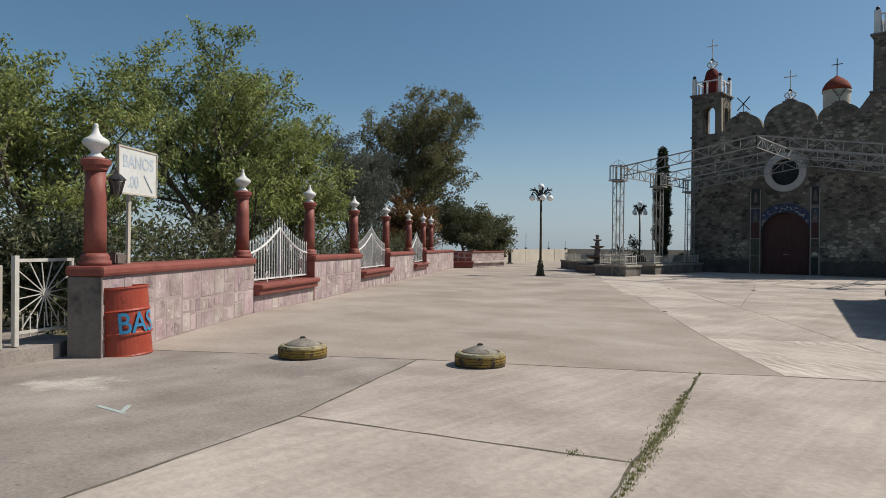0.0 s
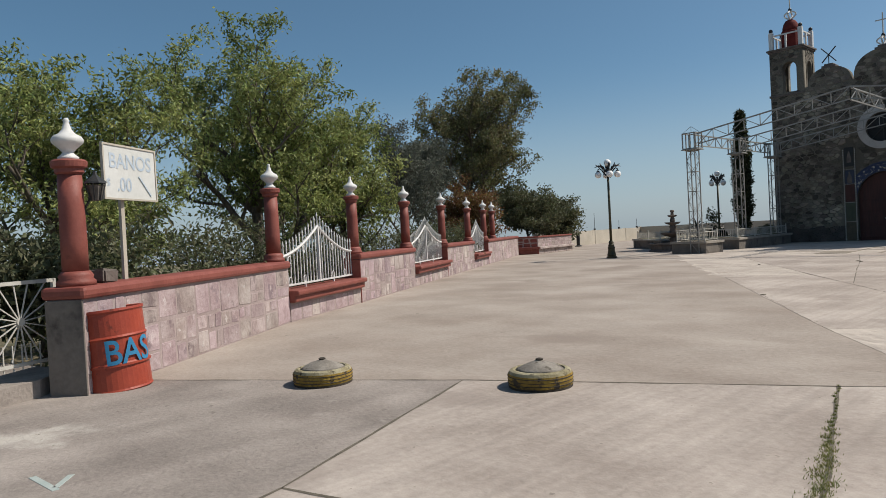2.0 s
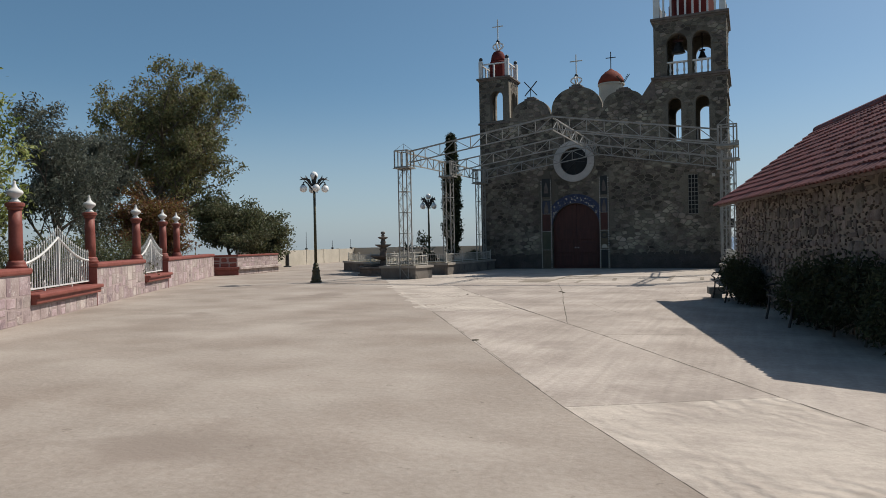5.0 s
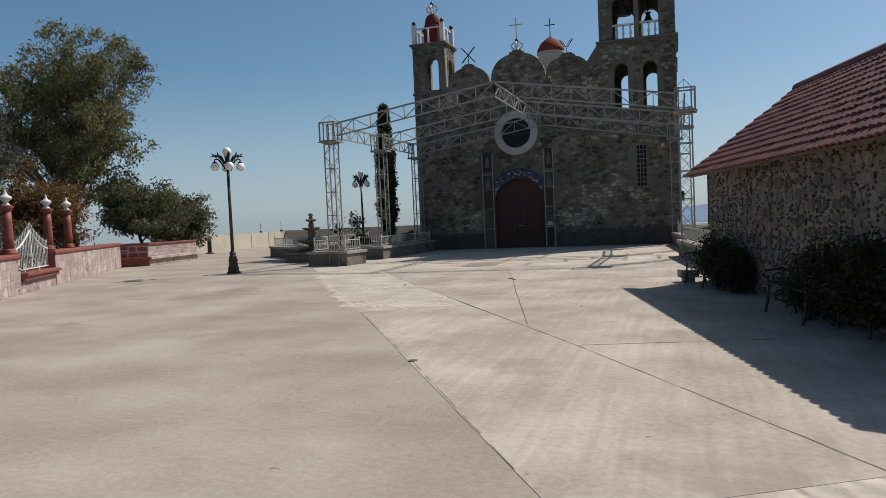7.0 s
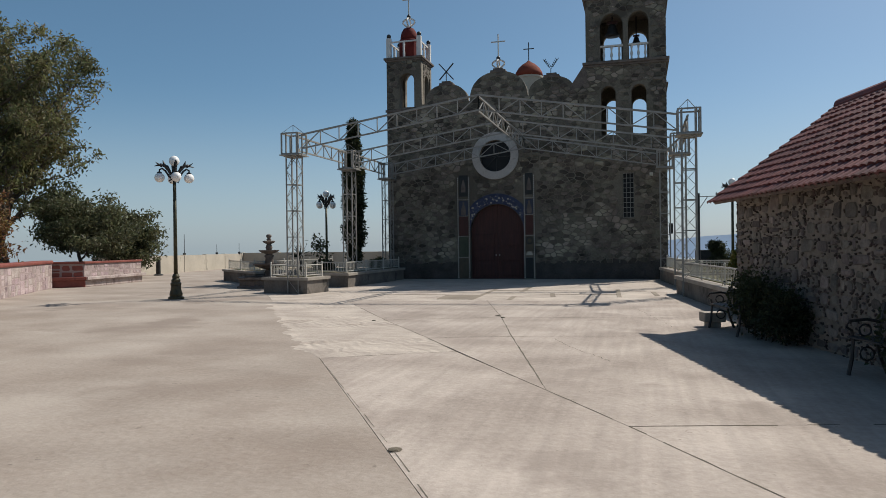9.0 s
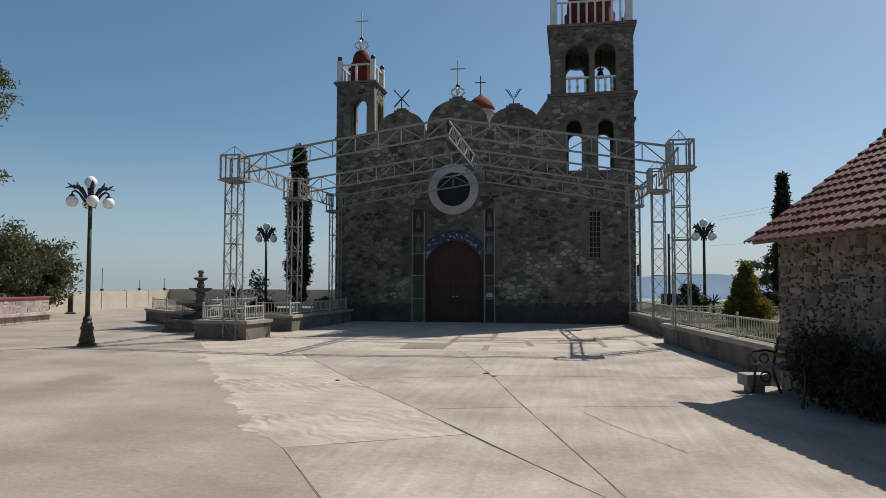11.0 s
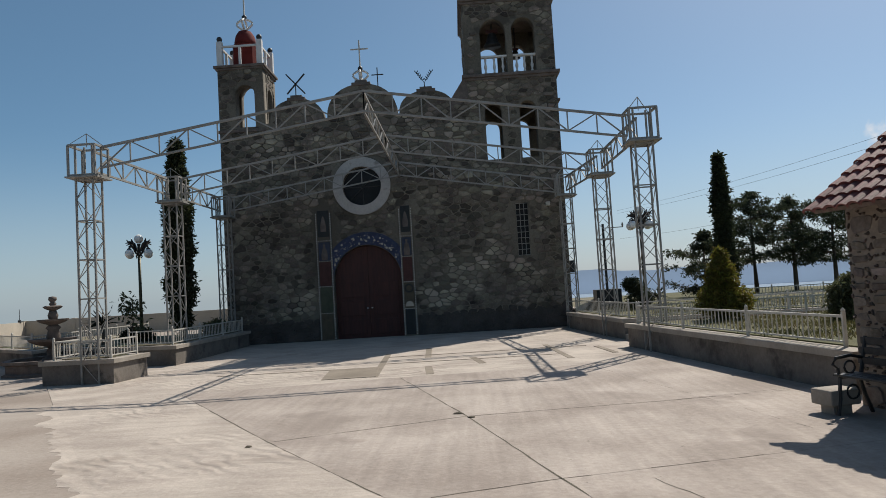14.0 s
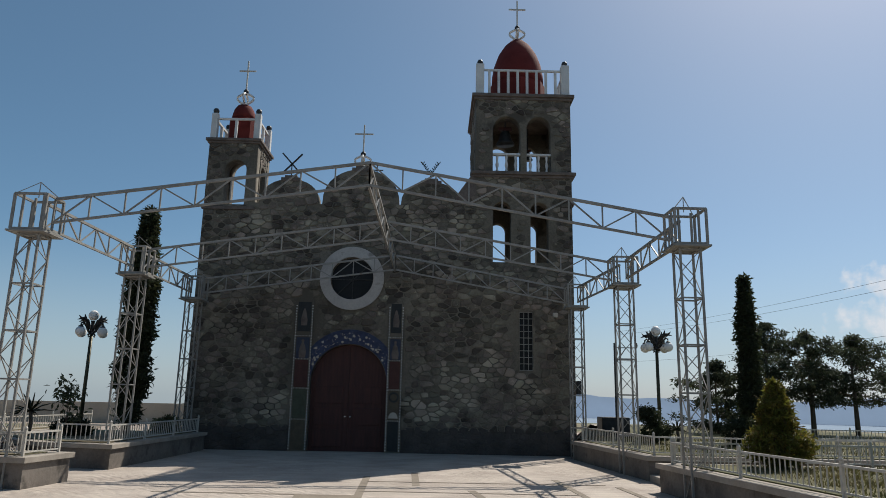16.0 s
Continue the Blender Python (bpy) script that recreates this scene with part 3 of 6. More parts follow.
# Far land with aerial haze put into its base colour and a faint emission.
def haze_backdrop_mat(name, col, glow):
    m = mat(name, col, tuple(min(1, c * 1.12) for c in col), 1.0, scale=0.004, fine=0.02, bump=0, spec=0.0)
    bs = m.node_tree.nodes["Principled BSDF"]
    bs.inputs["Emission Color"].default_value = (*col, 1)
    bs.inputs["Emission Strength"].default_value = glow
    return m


# pale blue and glow stand in for haze over the distance
M_HILL_HAZE = haze_backdrop_mat("distant_hills_haze_glow", (0.33, 0.40, 0.49), 0.5)
M_VALLEY_HAZE = haze_backdrop_mat("distant_valley_haze_glow", (0.21, 0.26, 0.32), 0.22)
M_DADO = mat("dark_dado", (0.0525, 0.045, 0.04), (0.0975, 0.085, 0.075), 0.85, scale=1.5, fine=14, bump=0.5)

# ================= the large structure =================
rng = random.Random(7)

# ground: one sheet that falls away round the hilltop and reaches the horizon
def build_ground():
    rings = [0, 12, 24, 36, 48, 60, 72, 90, 120, 200, 400, 900, 2000, 4600]
    drop = [0, 0, 0, 0, 0, 0, -2.5, -8, -20, -45, -80, -110, -130, -140]
    bm = bmesh.new()
    seg = 64
    prev = None
    for r, d in zip(rings, drop):
        if r == 0:
            prev = [bm.verts.new((-6, 26, -0.04))]
            continue
        ring = [bm.verts.new((-6 + r * math.cos(2 * math.pi * k / seg), 26 + r * math.sin(2 * math.pi * k / seg), -0.04 + d * (0.85 + 0.3 * noise.noise((math.cos(k * 0.098), math.sin(k * 0.098), r * 0.01))))) for k in range(seg)]
        for k in range(seg):
            j = (k + 1) % seg
            if len(prev) == 1:
                bm.faces.new((prev[0], ring[k], ring[j]))
            else:
                bm.faces.new((prev[k], ring[k], ring[j], prev[j]))
        prev = ring
    return tagged(part("ground", bm, M_EARTH, smooth=True), "dry hilltop earth falling away to the valley", "ground", kind="structure")


build_ground()
pavement = tagged(empty("pavement"), "sunlit concrete plaza cast in irregular slabs with dark joints", "pavement", kind="structure")


def shrink(poly, d):
    area = sum(a[0] * b[1] - b[0] * a[1] for a, b in zip(poly, poly[1:] + poly[:1]))
    pts = poly if area > 0 else poly[::-1]
    out = []
    n = len(pts)
    for i in range(n):
        a, b, c = Vector(pts[i - 1]), Vector(pts[i]), Vector(pts[(i + 1) % n])
        u, v = (b - a).normalized(), (c - b).normalized()
        n1, n2 = Vector((-u.y, u.x)), Vector((-v.y, v.x))
        k = (n1 + n2) / max(1 + n1.dot(n2), 0.3)
        out.append(b + k * d)
    return out


def slab(poly, material, gap=0.0015, top=0.0, thick=0.035, name="slab", label="", parent=None):
    pts = shrink(poly, gap)
    bm = bmesh.new()
    lo = [bm.verts.new((p.x, p.y, top - thick)) for p in pts]
    e = shrink([tuple(p) for p in pts], 0.002)
    mid = [bm.verts.new((p.x, p.y, top - 0.006)) for p in pts]
    hi = [bm.verts.new((p.x, p.y, top)) for p in e]
    n = len(pts)
    for i in range(n):
        j = (i + 1) % n
        bm.faces.new((lo[i], lo[j], mid[j], mid[i]))
        bm.faces.new((mid[i], mid[j], hi[j], hi[i]))
    f = bm.faces.new(hi)
    bmesh.ops.triangulate(bm, faces=[f])
    return part(name, bm, material, parent or pavement, label)


T1, T2, T3, VX = (-3.82, 7.84), (-0.78, 9.46), (0.01, 9.98), (1.9, 10.9)
JA, JB, JW = (-2.56, 4.99), (0.15, 5.77), (-0.07, 6.89)
C1, C2, C3 = (-1.92, 12.73), (-6.85, 20.53), (-12.87, 29.78)
E1, E2, E3, E4, E5, E6 = (-0.08, 13.78), (-2.52, 17.68), (-3.41, 19.03), (-5.08, 21.5), (-5.96, 22.9), (-7.72, 25.5)
E7 = (-10.7, 30.25)
K1, K2, K3 = (-4.56, 23.33), (-5.35, 26.45), (-6.63, 30.9)
slab([(-8.3, 5.0), T1, JA, (-1.2, 0.0), (0.4, -8), (-14, -8), (-14, 1.0)], M_SLAB_G, label="worn grey concrete with chalky stains")
slab([T1, JA, JB, JW, T2], M_SLAB)
slab([JA, (-1.2, 0), (0.4, -8), (3.2, -8), (1.4, 1.5), JB], M_SLAB)
slab([T2, JW, JB, (1.4, 1.5), (3.2, -8), (16, -8), (16, 17.9), VX, T3], M_SLAB)
slab([(-8.3, 5.0), T1, T2, T3, C1, C2, C3, (-18.3, 38.2), (-18.3, 62), (-36, 62), (-33.5, 46), (-28.5, 38), (-23.0, 28.9), (-15.0, 16.3), (-10.9, 9.7)], M_SLAB_B, label="smooth brownish concrete")
slab([T3, VX, E1, C1], M_SLAB_W)
slab([C1, E1, E2, E3, E4, C2], M_SLAB, label="grey-beige concrete")
slab([C2, E4, E5, E6, E7, C3], M_SLAB_W, label="pale rippled concrete")
slab([E3, K1, E5], M_SLAB)
slab([E5, K1, K2, E6], M_SLAB)
slab([E6, K2, K3, E7], M_SLAB)
slab([VX, (16, 17.9), (16, 22.2), (-1.04, 18.08), E2, E1], M_SLAB)
slab([E2, (-1.04, 18.08), (16, 22.2), (16, 28.2), (-2.38, 23.8), K1, E3], M_SLAB)
slab([K1, (-2.38, 23.8), (16, 28.2), (16, 31), (-2.75, 26.75), K2], M_SLAB)
slab([K2, (-2.75, 26.75), (16, 31), (16, 36), (-2.9, 31.25), K3], M_SLAB)
slab([C3, E7, K3, (-2.9, 31.25), (16, 36), (16, 62), (-18.3, 62), (-18.3, 38.2)], M_SLAB_W)
for poly in ([(-8.25, 31.2), (-7.15, 31.25), (-7.3, 33.0), (-8.4, 32.95)],):
    slab(poly, M_BAND, 0, 0.0095, 0.02, "inlay_patch")
for lift, (a, b, w) in enumerate((((-7.18, 31.2), (-7.4, 36.2), 0.16), ((-6.05, 31.2), (-6.15, 32.6), 0.16), ((-6.25, 34.6), (-6.35, 37.2), 0.16), ((-4.95, 32.6), (-5.15, 34.0), 0.16), ((-8.3, 32.98), (-11, 33.0), 0.12), ((-3.0, 32.6), (-3.15, 36.2), 0.14), ((-7.3, 33.6), (-3.0, 33.6), 0.08), ((-7.3, 35.2), (-2.2, 35.3), 0.07), ((-1.9, 33.2), (-2.0, 35.0), 0.14))):
    d = (Vector(b) - Vector(a)).normalized() * w / 2
    slab([(a[0] - d.y, a[1] + d.x), (a[0] + d.y, a[1] - d.x), (b[0] + d.y, b[1] - d.x), (b[0] - d.y, b[1] + d.x)], M_BAND, 0, 0.003 + 0.0007 * lift, 0.02, "inlay_band")

def joint(points, w, step=0.25, wob=0.007, name="joint", skip=0.0):
    """Dirt caught in a slab joint: a thin uneven strip along a line."""
    r = random.Random(len(points) + int(points[0][0] * 100))
    bm = bmesh.new()
    for a, b in zip(points, points[1:]):
        a, b = Vector(a), Vector(b)
        n = max(2, int((b - a).length / step))
        u = (b - a).normalized()
        nn = Vector((-u.y, u.x))
        prev = None
        for k in range(n + 1):
            p = a.lerp(b, k / n) + nn * (r.uniform(-wob, wob) if 0 < k < n else 0)
            ww = w * r.uniform(0.45, 1.4) / 2
            v = [bm.verts.new((*(p + nn * ww), 0.0022)), bm.verts.new((*(p - nn * ww), 0.0022))]
            if prev and r.random() >= skip:
                bm.faces.new((prev[0], prev[1], v[1], v[0]))
            prev = v
    tagged(part(name, bm, M_CRACK, pavement, "dark dirt-filled joint"), kind="stuff")



def ragged_lip(a, b, wide, step=0.09):
    """The thin uneven edge of a later pour, feathered over the older slab."""
    a, b = Vector(a), Vector(b)
    u = (b - a).normalized()
    nn = Vector((-u.y, u.x))
    n = int((b - a).length / step)
    bm = bmesh.new()
    prev = None
    for k in range(n + 1):
        p = a.lerp(b, k / n)
        taper = min(1, k / 12, (n - k) / 12)
        w = wide * taper * max(0.05, 0.55 + 0.8 * noise.noise((k * 0.13, 2.0, 0)) + 0.4 * noise.noise((k * 0.6, 7.0, 0)))
        v = [bm.verts.new((*(p - nn * 0.03), 0.003)), bm.verts.new((*(p + nn * w), 0.0025))]
        if prev:
            bm.faces.new((prev[0], v[0], v[1], prev[1]))
        prev = v
    part("pour_edge", bm, M_SLAB_W, pavement, "ragged pale edge of the rippled concrete")


ragged_lip(C2, C3, 0.34)
joint([(-3.8, 23.19), (-3.6, 22.63), (-3.28, 21.93), (-3.07, 21.62), (-2.81, 21.03)], 0.009, step=0.12, wob=0.03, name="crack")
joint([(-8.2, 5.05), T1, T2, T3, VX, (6.0, 12.9)], 0.03)
joint([T1, JA, (-1.2, 0.0)], 0.024)
joint([JA, JB], 0.028)
joint([T2, JW, JB, (1.4, 1.5)], 0.03)
joint([T3, C1, (-4.27, 16.53), C2], 0.006, wob=0.003, skip=0.3)
joint([VX, E1, E2, E3, E4, E5], 0.012, skip=0.2)
joint([E5, E6, (-9.97, 29.05)], 0.014, skip=0.3)
joint([E3, K1, K2, K3], 0.017, skip=0.1)
joint([E5, K1, (-2.38, 23.8)], 0.014, skip=0.25)
joint([E6, K2, (-2.75, 26.75), (-0.6, 27.1)], 0.014, skip=0.25)
joint([E2, (-1.04, 18.08), (0.6, 18.5)], 0.022, skip=0.2)
joint([C2, E4], 0.014, skip=0.4)
joint([(-2.9, 31.25), (-1.73, 24.7)], 0.006, wob=0.02, skip=0.45)
for kx, ky, kr in ((-5.47, 26.68, 0.07), (-5.3, 26.35, 0.05), (-4.27, 16.55, 0.06), (-7.9, 25.3, 0.04)):
    bm = lathe([(kr, 0.0), (kr * 0.8, 0.012), (kr * 0.3, 0.018)], 9, kx, ky, 0.002)
    for v in bm.verts:
        v.co += Vector((noise.noise(v.co * 30), noise.noise(v.co * 31), 0)) * kr * 0.5
    part("dirt_clod", bm, M_CRACK, pavement)

# ---- fence wall with columns and gates ----
POSTS = [(-7.03, 5.12), (-10.38, 9.45), (-12.25, 12.65), (-14.45, 16.15), (-16.85, 19.9), (-19.2, 23.6), (-21.05, 26.55), (-22.3, 28.5)]
WALL_END = (-26.3, 34.8)
WALL_H = 1.03


def face_line(a, b, off=0.2):
    u = (Vector(b) - Vector(a)).normalized()
    n = Vector((u.y, -u.x)) * off
    return (a[0] + n.x, a[1] + n.y), (b[0] + n.x, b[1] + n.y)


def stone_wall(name, a, b, h, thick, label, coping=True, ext=(0.0, 0.0), near=None, end=None):
    fa, fb = face_line(a, b)
    m, length = wall_frame(fa, fb)
    w = tagged(empty(name), label, "wall", kind="structure")
    core = boxes((-ext[0], length + ext[1], 0, thick, -0.1, h))
    core.transform(m)
    part("core", core, M_MORTAR_K, w)
    if coping:
        c = boxes((-ext[0] - 0.04, length + ext[1] + 0.02, -0.06, thick + 0.05, h, h + 0.14), bevel=0.045)
        c.transform(m)
        part("coping", c, M_RED, w, "oxide-red painted coping")
    mm = m @ Matrix.Translation((-ext[0], 0, 0))
    st = blocks(mm, length + ext[0] + ext[1], h - 0.01, rng, big=(0.5, 0.4), gap=0.001, proud=0.006, skew=0.022, worn=(0.0, 0.08))
    lay_stones(st, w, near or (lambda x, z: True), M_STONE_P, M_STONE_PI)
    if ext[0]:
        e = boxes((-ext[0] - 0.025, -ext[0] - 0.001, -0.016, thick + 0.01, -0.05, h - 0.005), bevel=0.006)
        e.transform(m)
        part("end_face", e, end or M_RED, w, "plastered end of the wall")
    return w


L_WALL = "pink rubble-stone wall with red coping beside the plaza"
stone_wall("wall_fence_1", POSTS[0], POSTS[1], WALL_H, 0.42, L_WALL, ext=(0.2, 0.16), end=M_BED)
stone_wall("wall_fence_2", POSTS[2], POSTS[3], WALL_H, 0.42, L_WALL, ext=(0.16, 0.16))
stone_wall("wall_fence_3", POSTS[4], POSTS[5], WALL_H, 0.42, L_WALL, ext=(0.16, 0.16))
stone_wall("wall_fence_4", POSTS[6], WALL_END, WALL_H, 0.42, L_WALL, ext=(0.16, 0.0))
for k, (i, j) in enumerate(((1, 2), (3, 4), (5, 6))):
    a, b = Vector(POSTS[i]), Vector(POSTS[j])
    u = (b - a).normalized()
    a2, b2 = a + u * 0.165, b - u * 0.165
    fa, fb = face_line(a2, b2, 0.12)
    m, length = wall_frame(fa, fb)
    w = stone_wall("wall_gate_%d" % (k + 1), tuple(a2), tuple(b2), 0.36, 0.5, "low pink stone plinth with a red sill below a white iron gate", coping=False)
    sill = boxes((0.0, length, -0.2, 0.42, 0.37, 0.55), (0.0, length, -0.27, 0.44, 0.5, 0.6), bevel=0.03)
    sill.transform(m)
    part("sill", sill, M_RED, w, "rounded oxide-red sill")


def column():
    c = empty("fence_column")
    part("base", lathe([(0.2, 0), (0.2, 0.05), (0.17, 0.08), (0.18, 0.11), (0.145, 0.16)], 28), M_RED, c, smooth=True)
    part("shaft", lathe([(0.135, 0.16), (0.135, 0.5), (0.13, 0.9), (0.123, 1.22)], 28), M_RED, c, smooth=True)
    part("cap", lathe([(0.128, 1.22), (0.148, 1.24), (0.148, 1.28), (0.18, 1.30), (0.188, 1.36), (0.165, 1.38)], 28), M_RED, c)
    part("finial", lathe([(0.105, 1.38), (0.108, 1.41), (0.07, 1.44), (0.055, 1.465), (0.09, 1.505), (0.155, 1.565), (0.165, 1.6), (0.145, 1.635), (0.085, 1.67), (0.05, 1.715), (0.032, 1.775), (0.027, 1.795), (0.033, 1.815), (0.018, 1.84)], 28), M_WHITE, c, "white turned finial", smooth=True)
    return tagged(c, "oxide-red round column with a white urn finial on the wall", "column", "fence columns")


col0 = column()
for k, (x, y) in enumerate(POSTS):
    mm = pose(x, y, WALL_H + 0.14)
    if k == 0:
        col0.matrix_world = mm
    else:
        copy_thing(col0, mm)


def iron_gate(length):
    g = empty("iron_gate")
    half = length / 2

    def rail_z(s):
        f = 1 - abs(s - half) / half
        return 1.24 + 0.6 * f ** 1.7

    part("bottom_rail", bars([((0, 0, 0.68), (length, 0, 0.68))], 0.035), M_WHITE, g)
    n = 14
    for side in (0, 1):
        pts = [(half * side + half * k / n, 0, rail_z(half * side + half * k / n)) for k in range(n + 1)]
        part("top_rail", tube(pts, 0.03, 6), M_WHITE, g)
    part("centre_stile", bars([((half, 0, 0.66), (half, 0, rail_z(half)))], 0.05), M_WHITE, g)
    cnt = int(length / 0.135)
    for k in range(cnt + 1):
        s = 0.03 + (length - 0.06) * k / cnt
        z = rail_z(s) + 0.2
        bm = bars([((s, 0, 0.68), (s, 0, z))], 0.019)
        lathe([(0.006, 0), (0.022, 0.025), (0.004, 0.1)], 6, s, 0, z - 0.01, bm)
        part("picket", bm, M_WHITE, g)
    for s in (0.12 * length, 0.3 * length, 0.7 * length, 0.88 * length):
        for z in (0.76, rail_z(s) - 0.12):
            bm = bmesh.new()
            tube([(s + 0.055 * math.cos(t * math.pi / 6), 0, z + 0.075 * math.sin(t * math.pi / 6)) for t in range(13)], 0.012, 5, bm)
            part("ring", bm, M_WHITE, g)
    for s in (0.3 * length, 0.7 * length):
        part("foot", bars([((s, 0, 0.58), (s, 0, 0.68))], 0.03), M_WHITE, g)
    return tagged(g, "white-painted wrought-iron gate with spear pickets between red columns", "gate", "fence gates")


for i, j in ((1, 2), (3, 4), (5, 6)):
    a, b = Vector(POSTS[i]), Vector(POSTS[j])
    u = (b - a).normalized()
    g = iron_gate((b - a).length - 0.36)
    s = a + u * 0.18
    g.matrix_world = pose(s.x, s.y, 0, 0, 0, math.degrees(math.atan2(u.y, u.x)))

# ---- planter at the wall's end ----
PL = [(-26.5, 34.9), (-25.35, 35.82), (-26.2, 40.4), (-31.5, 43.5), (-31.5, 38.0)]
planter = tagged(empty("wall_planter"), "raised stone planter with one pink side and one darker red side", "planter", kind="structure")
bm = bmesh.new()
lo = [bm.verts.new((x, y, -0.05)) for x, y in PL]
hi = [bm.verts.new((x, y, 1.0)) for x, y in PL]
for i in range(5):
    bm.faces.new((lo[i], lo[(i + 1) % 5], hi[(i + 1) % 5], hi[i]))
bm.faces.new(hi)
part("core", bm, M_MORTAR_K, planter)
for i in (0, 1):
    m, length = wall_frame(PL[i], PL[i + 1])
    # side 0 takes the darker red, side 1 the pink stone
    lay_stones(blocks(m @ Matrix.Translation((0, 0, 0.42)), length, 0.55, rng), planter, lambda x, z: True, M_RED if i == 0 else M_STONE_P, M_STONE_PI)
    c = boxes((-0.02, length + 0.02, -0.06, 0.3, 1.0, 1.09), bevel=0.015)
    c.transform(m)
    part("coping", c, M_RED, planter)
    c = boxes((-0.05, length + 0.1, -0.2, 0.05, 0.3, 0.44), (0, length + 0.05, -0.1, 0.05, 0.0, 0.3) if i == 0 else (0, length, -0.05, 0.05, 0.0, 0.3), bevel=0.02)
    c.transform(m)
    part("seat_ledge", c, M_RED if i == 0 else M_STONE_P, planter, "projecting ledge")

# ---- parapet at the far edge ----
def parapet(name, a, b, h=1.15):
    m, length = wall_frame(a, b)
    w = tagged(empty(name), "low cream-plastered parapet wall at the terrace edge", "parapet wall", kind="structure")
    c = boxes((0, length, 0, 0.25, -0.05, h))
    c.transform(m)
    part("panel", c, M_CREAM, w)
    n = max(1, int(length / 3.2))
    for k in range(n + 1):
        p = boxes((length * k / n - 0.12, length * k / n + 0.12, -0.03, 0.28, -0.05, h + 0.03), bevel=0.015)
        p.transform(m)
        part("pier", p, M_CREAM, w)
    return w


parapet("wall_parapet_1", (-34.3, 62.0), (-31.0, 42.5))
parapet("wall_parapet_2", (-34.2, 62.2), (-17.5, 62.2), 1.2)

# ================= church =================
church = tagged(empty("church"), "dark rubble-stone church with two bell towers and scalloped gable", "church")
CX, CY, CW = -14.2, 43.3, 13.0
mF = Matrix.Translation((CX, CY, 0))


def hump(c, hw, z0, z1, flat=0.28):
    pts = []
    for k in range(17):
        a = math.pi * k / 16
        x, z = c + hw * math.cos(a), z0 + (z1 - z0) * math.sin(a) ** 0.8
        pts.append((x, z))
    return pts


OUT = [(0, -0.1), (CW, -0.1), (CW, 12.65), (9.55, 12.65), (9.55, 9.7), (9.1, 8.62)]
OUT += hump(8.0, 1.06, 8.45, 9.3) + hump(5.52, 1.36, 8.4, 9.72) + hump(3.0, 1.04, 8.4, 9.3)
OUT += [(1.75, 8.4), (1.75, 10.7), (0, 10.7)]
H_DOOR, H_OCU, H_WIN = arch(4.12, 6.66, -0.2, 3.5, 20), disc(5.35, 5.76, 0.74), [(11.12, 2.74), (11.58, 2.74), (11.58, 4.74), (11.12, 4.74)]
H_T = [arch(10.2, 10.84, 6.45, 8.65), arch(11.52, 12.16, 6.45, 8.65), arch(10.18, 11.18, 9.78, 11.88), arch(11.4, 12.28, 9.78, 11.88)]
H_L = arch(0.64, 1.4, 8.32, 9.98)
HOLES = [H_DOOR, H_OCU, H_WIN, H_L] + H_T
part("front_wall", plate(OUT, HOLES, 0.5, mF), M_MORTAR_D, church)


def grown(hole, d):
    cx, cz = sum(p[0] for p in hole) / len(hole), sum(p[1] for p in hole) / len(hole)
    return [(x + (d if x > cx else -d), z + (d if z > cz else -d)) for x, z in hole]


NOGO = [grown(h, 0.03) for h in (H_WIN, H_L, *H_T)] + [disc(5.35, 5.76, 1.08), arch(3.55, 7.18, -0.2, 2.6), arch(3.72, 7.06, -0.2, 3.9), arch(3.5, 4.14, 2, 5.15), arch(6.64, 7.2, 2, 5.1)]


def face_ok(x, z):
    return in_poly((x, z), OUT) and not any(in_poly((x, z), h) for h in NOGO)


front_stones = rubble(mF, CW, 12.6, face_ok, rng, row=(0.1, 0.23), wid=(0.16, 0.46), gap=0.018, proud=0.03, worn=(0.05, 0.2))
# stones below this uneven line take the darker dado colour
FOOT = lambda x: 0.82 + 0.3 * noise.noise((x * 0.9, 4.0, 0.0)) + 0.12 * noise.noise((x * 3.1, 1.0, 0.0))
foot_stones = [q for q in front_stones if q[3] < FOOT(q[2])]
lay_stones([q for q in front_stones if q[3] >= FOOT(q[2])], church, lambda x, z: 7.3 < x < 12.9 and z < 4.2, M_STONE_D, M_STONE_DI)
lay_stones(foot_stones, church, lambda x, z: False, M_STONE_D, M_DADO, "painted_stone")

for x0, x1 in ((0.0, 3.5), (7.2, CW)):
    part("dado", boxes((CX + x0, CX + x1, CY - 0.006, CY + 0.05, -0.05, 0.74), bevel=0.003), M_DADO, church, "dark dado along the wall's foot")
# side walls, nave and roof behind the gable
part("nave_wall", boxes((-13.9, -13.4, 43.8, 66, -0.1, 7.9)), M_MORTAR_D, church)
part("nave_wall", boxes((-5.2, -4.7, 43.8, 66, -0.1, 7.9)), M_MORTAR_D, church)
part("nave_wall", boxes((-13.9, -4.7, 66, 66.4, -0.1, 7.9)), M_MORTAR_D, church)
part("nave_roof", boxes((-13.9, -4.7, 43.8, 66.4, 7.9, 8.1)), M_CANTERA, church)


def tower_side(x, y, ang, w, z0, z1, holes, label=""):
    """One wall of a tower: outline from (0, z0) to (w, z1), turned by ang round z at (x, y)."""
    m = pose(x, y, 0, 0, 0, ang)
    part("tower_wall", plate([(0, z0), (w, z0), (w, z1), (0, z1)], holes, 0.4, m), M_MORTAR_D, church)
    ok = lambda a, b: not any(in_poly((a, b + z0), grown(h, 0.03)) for h in holes)
    st = rubble(m @ Matrix.Translation((0, 0, z0)), w, z1 - z0, ok, rng, row=(0.1, 0.24), wid=(0.16, 0.46), gap=0.018, proud=0.025, worn=(0.05, 0.2))
    lay_stones(st, church, lambda a, b: False, M_STONE_D, M_STONE_DI)


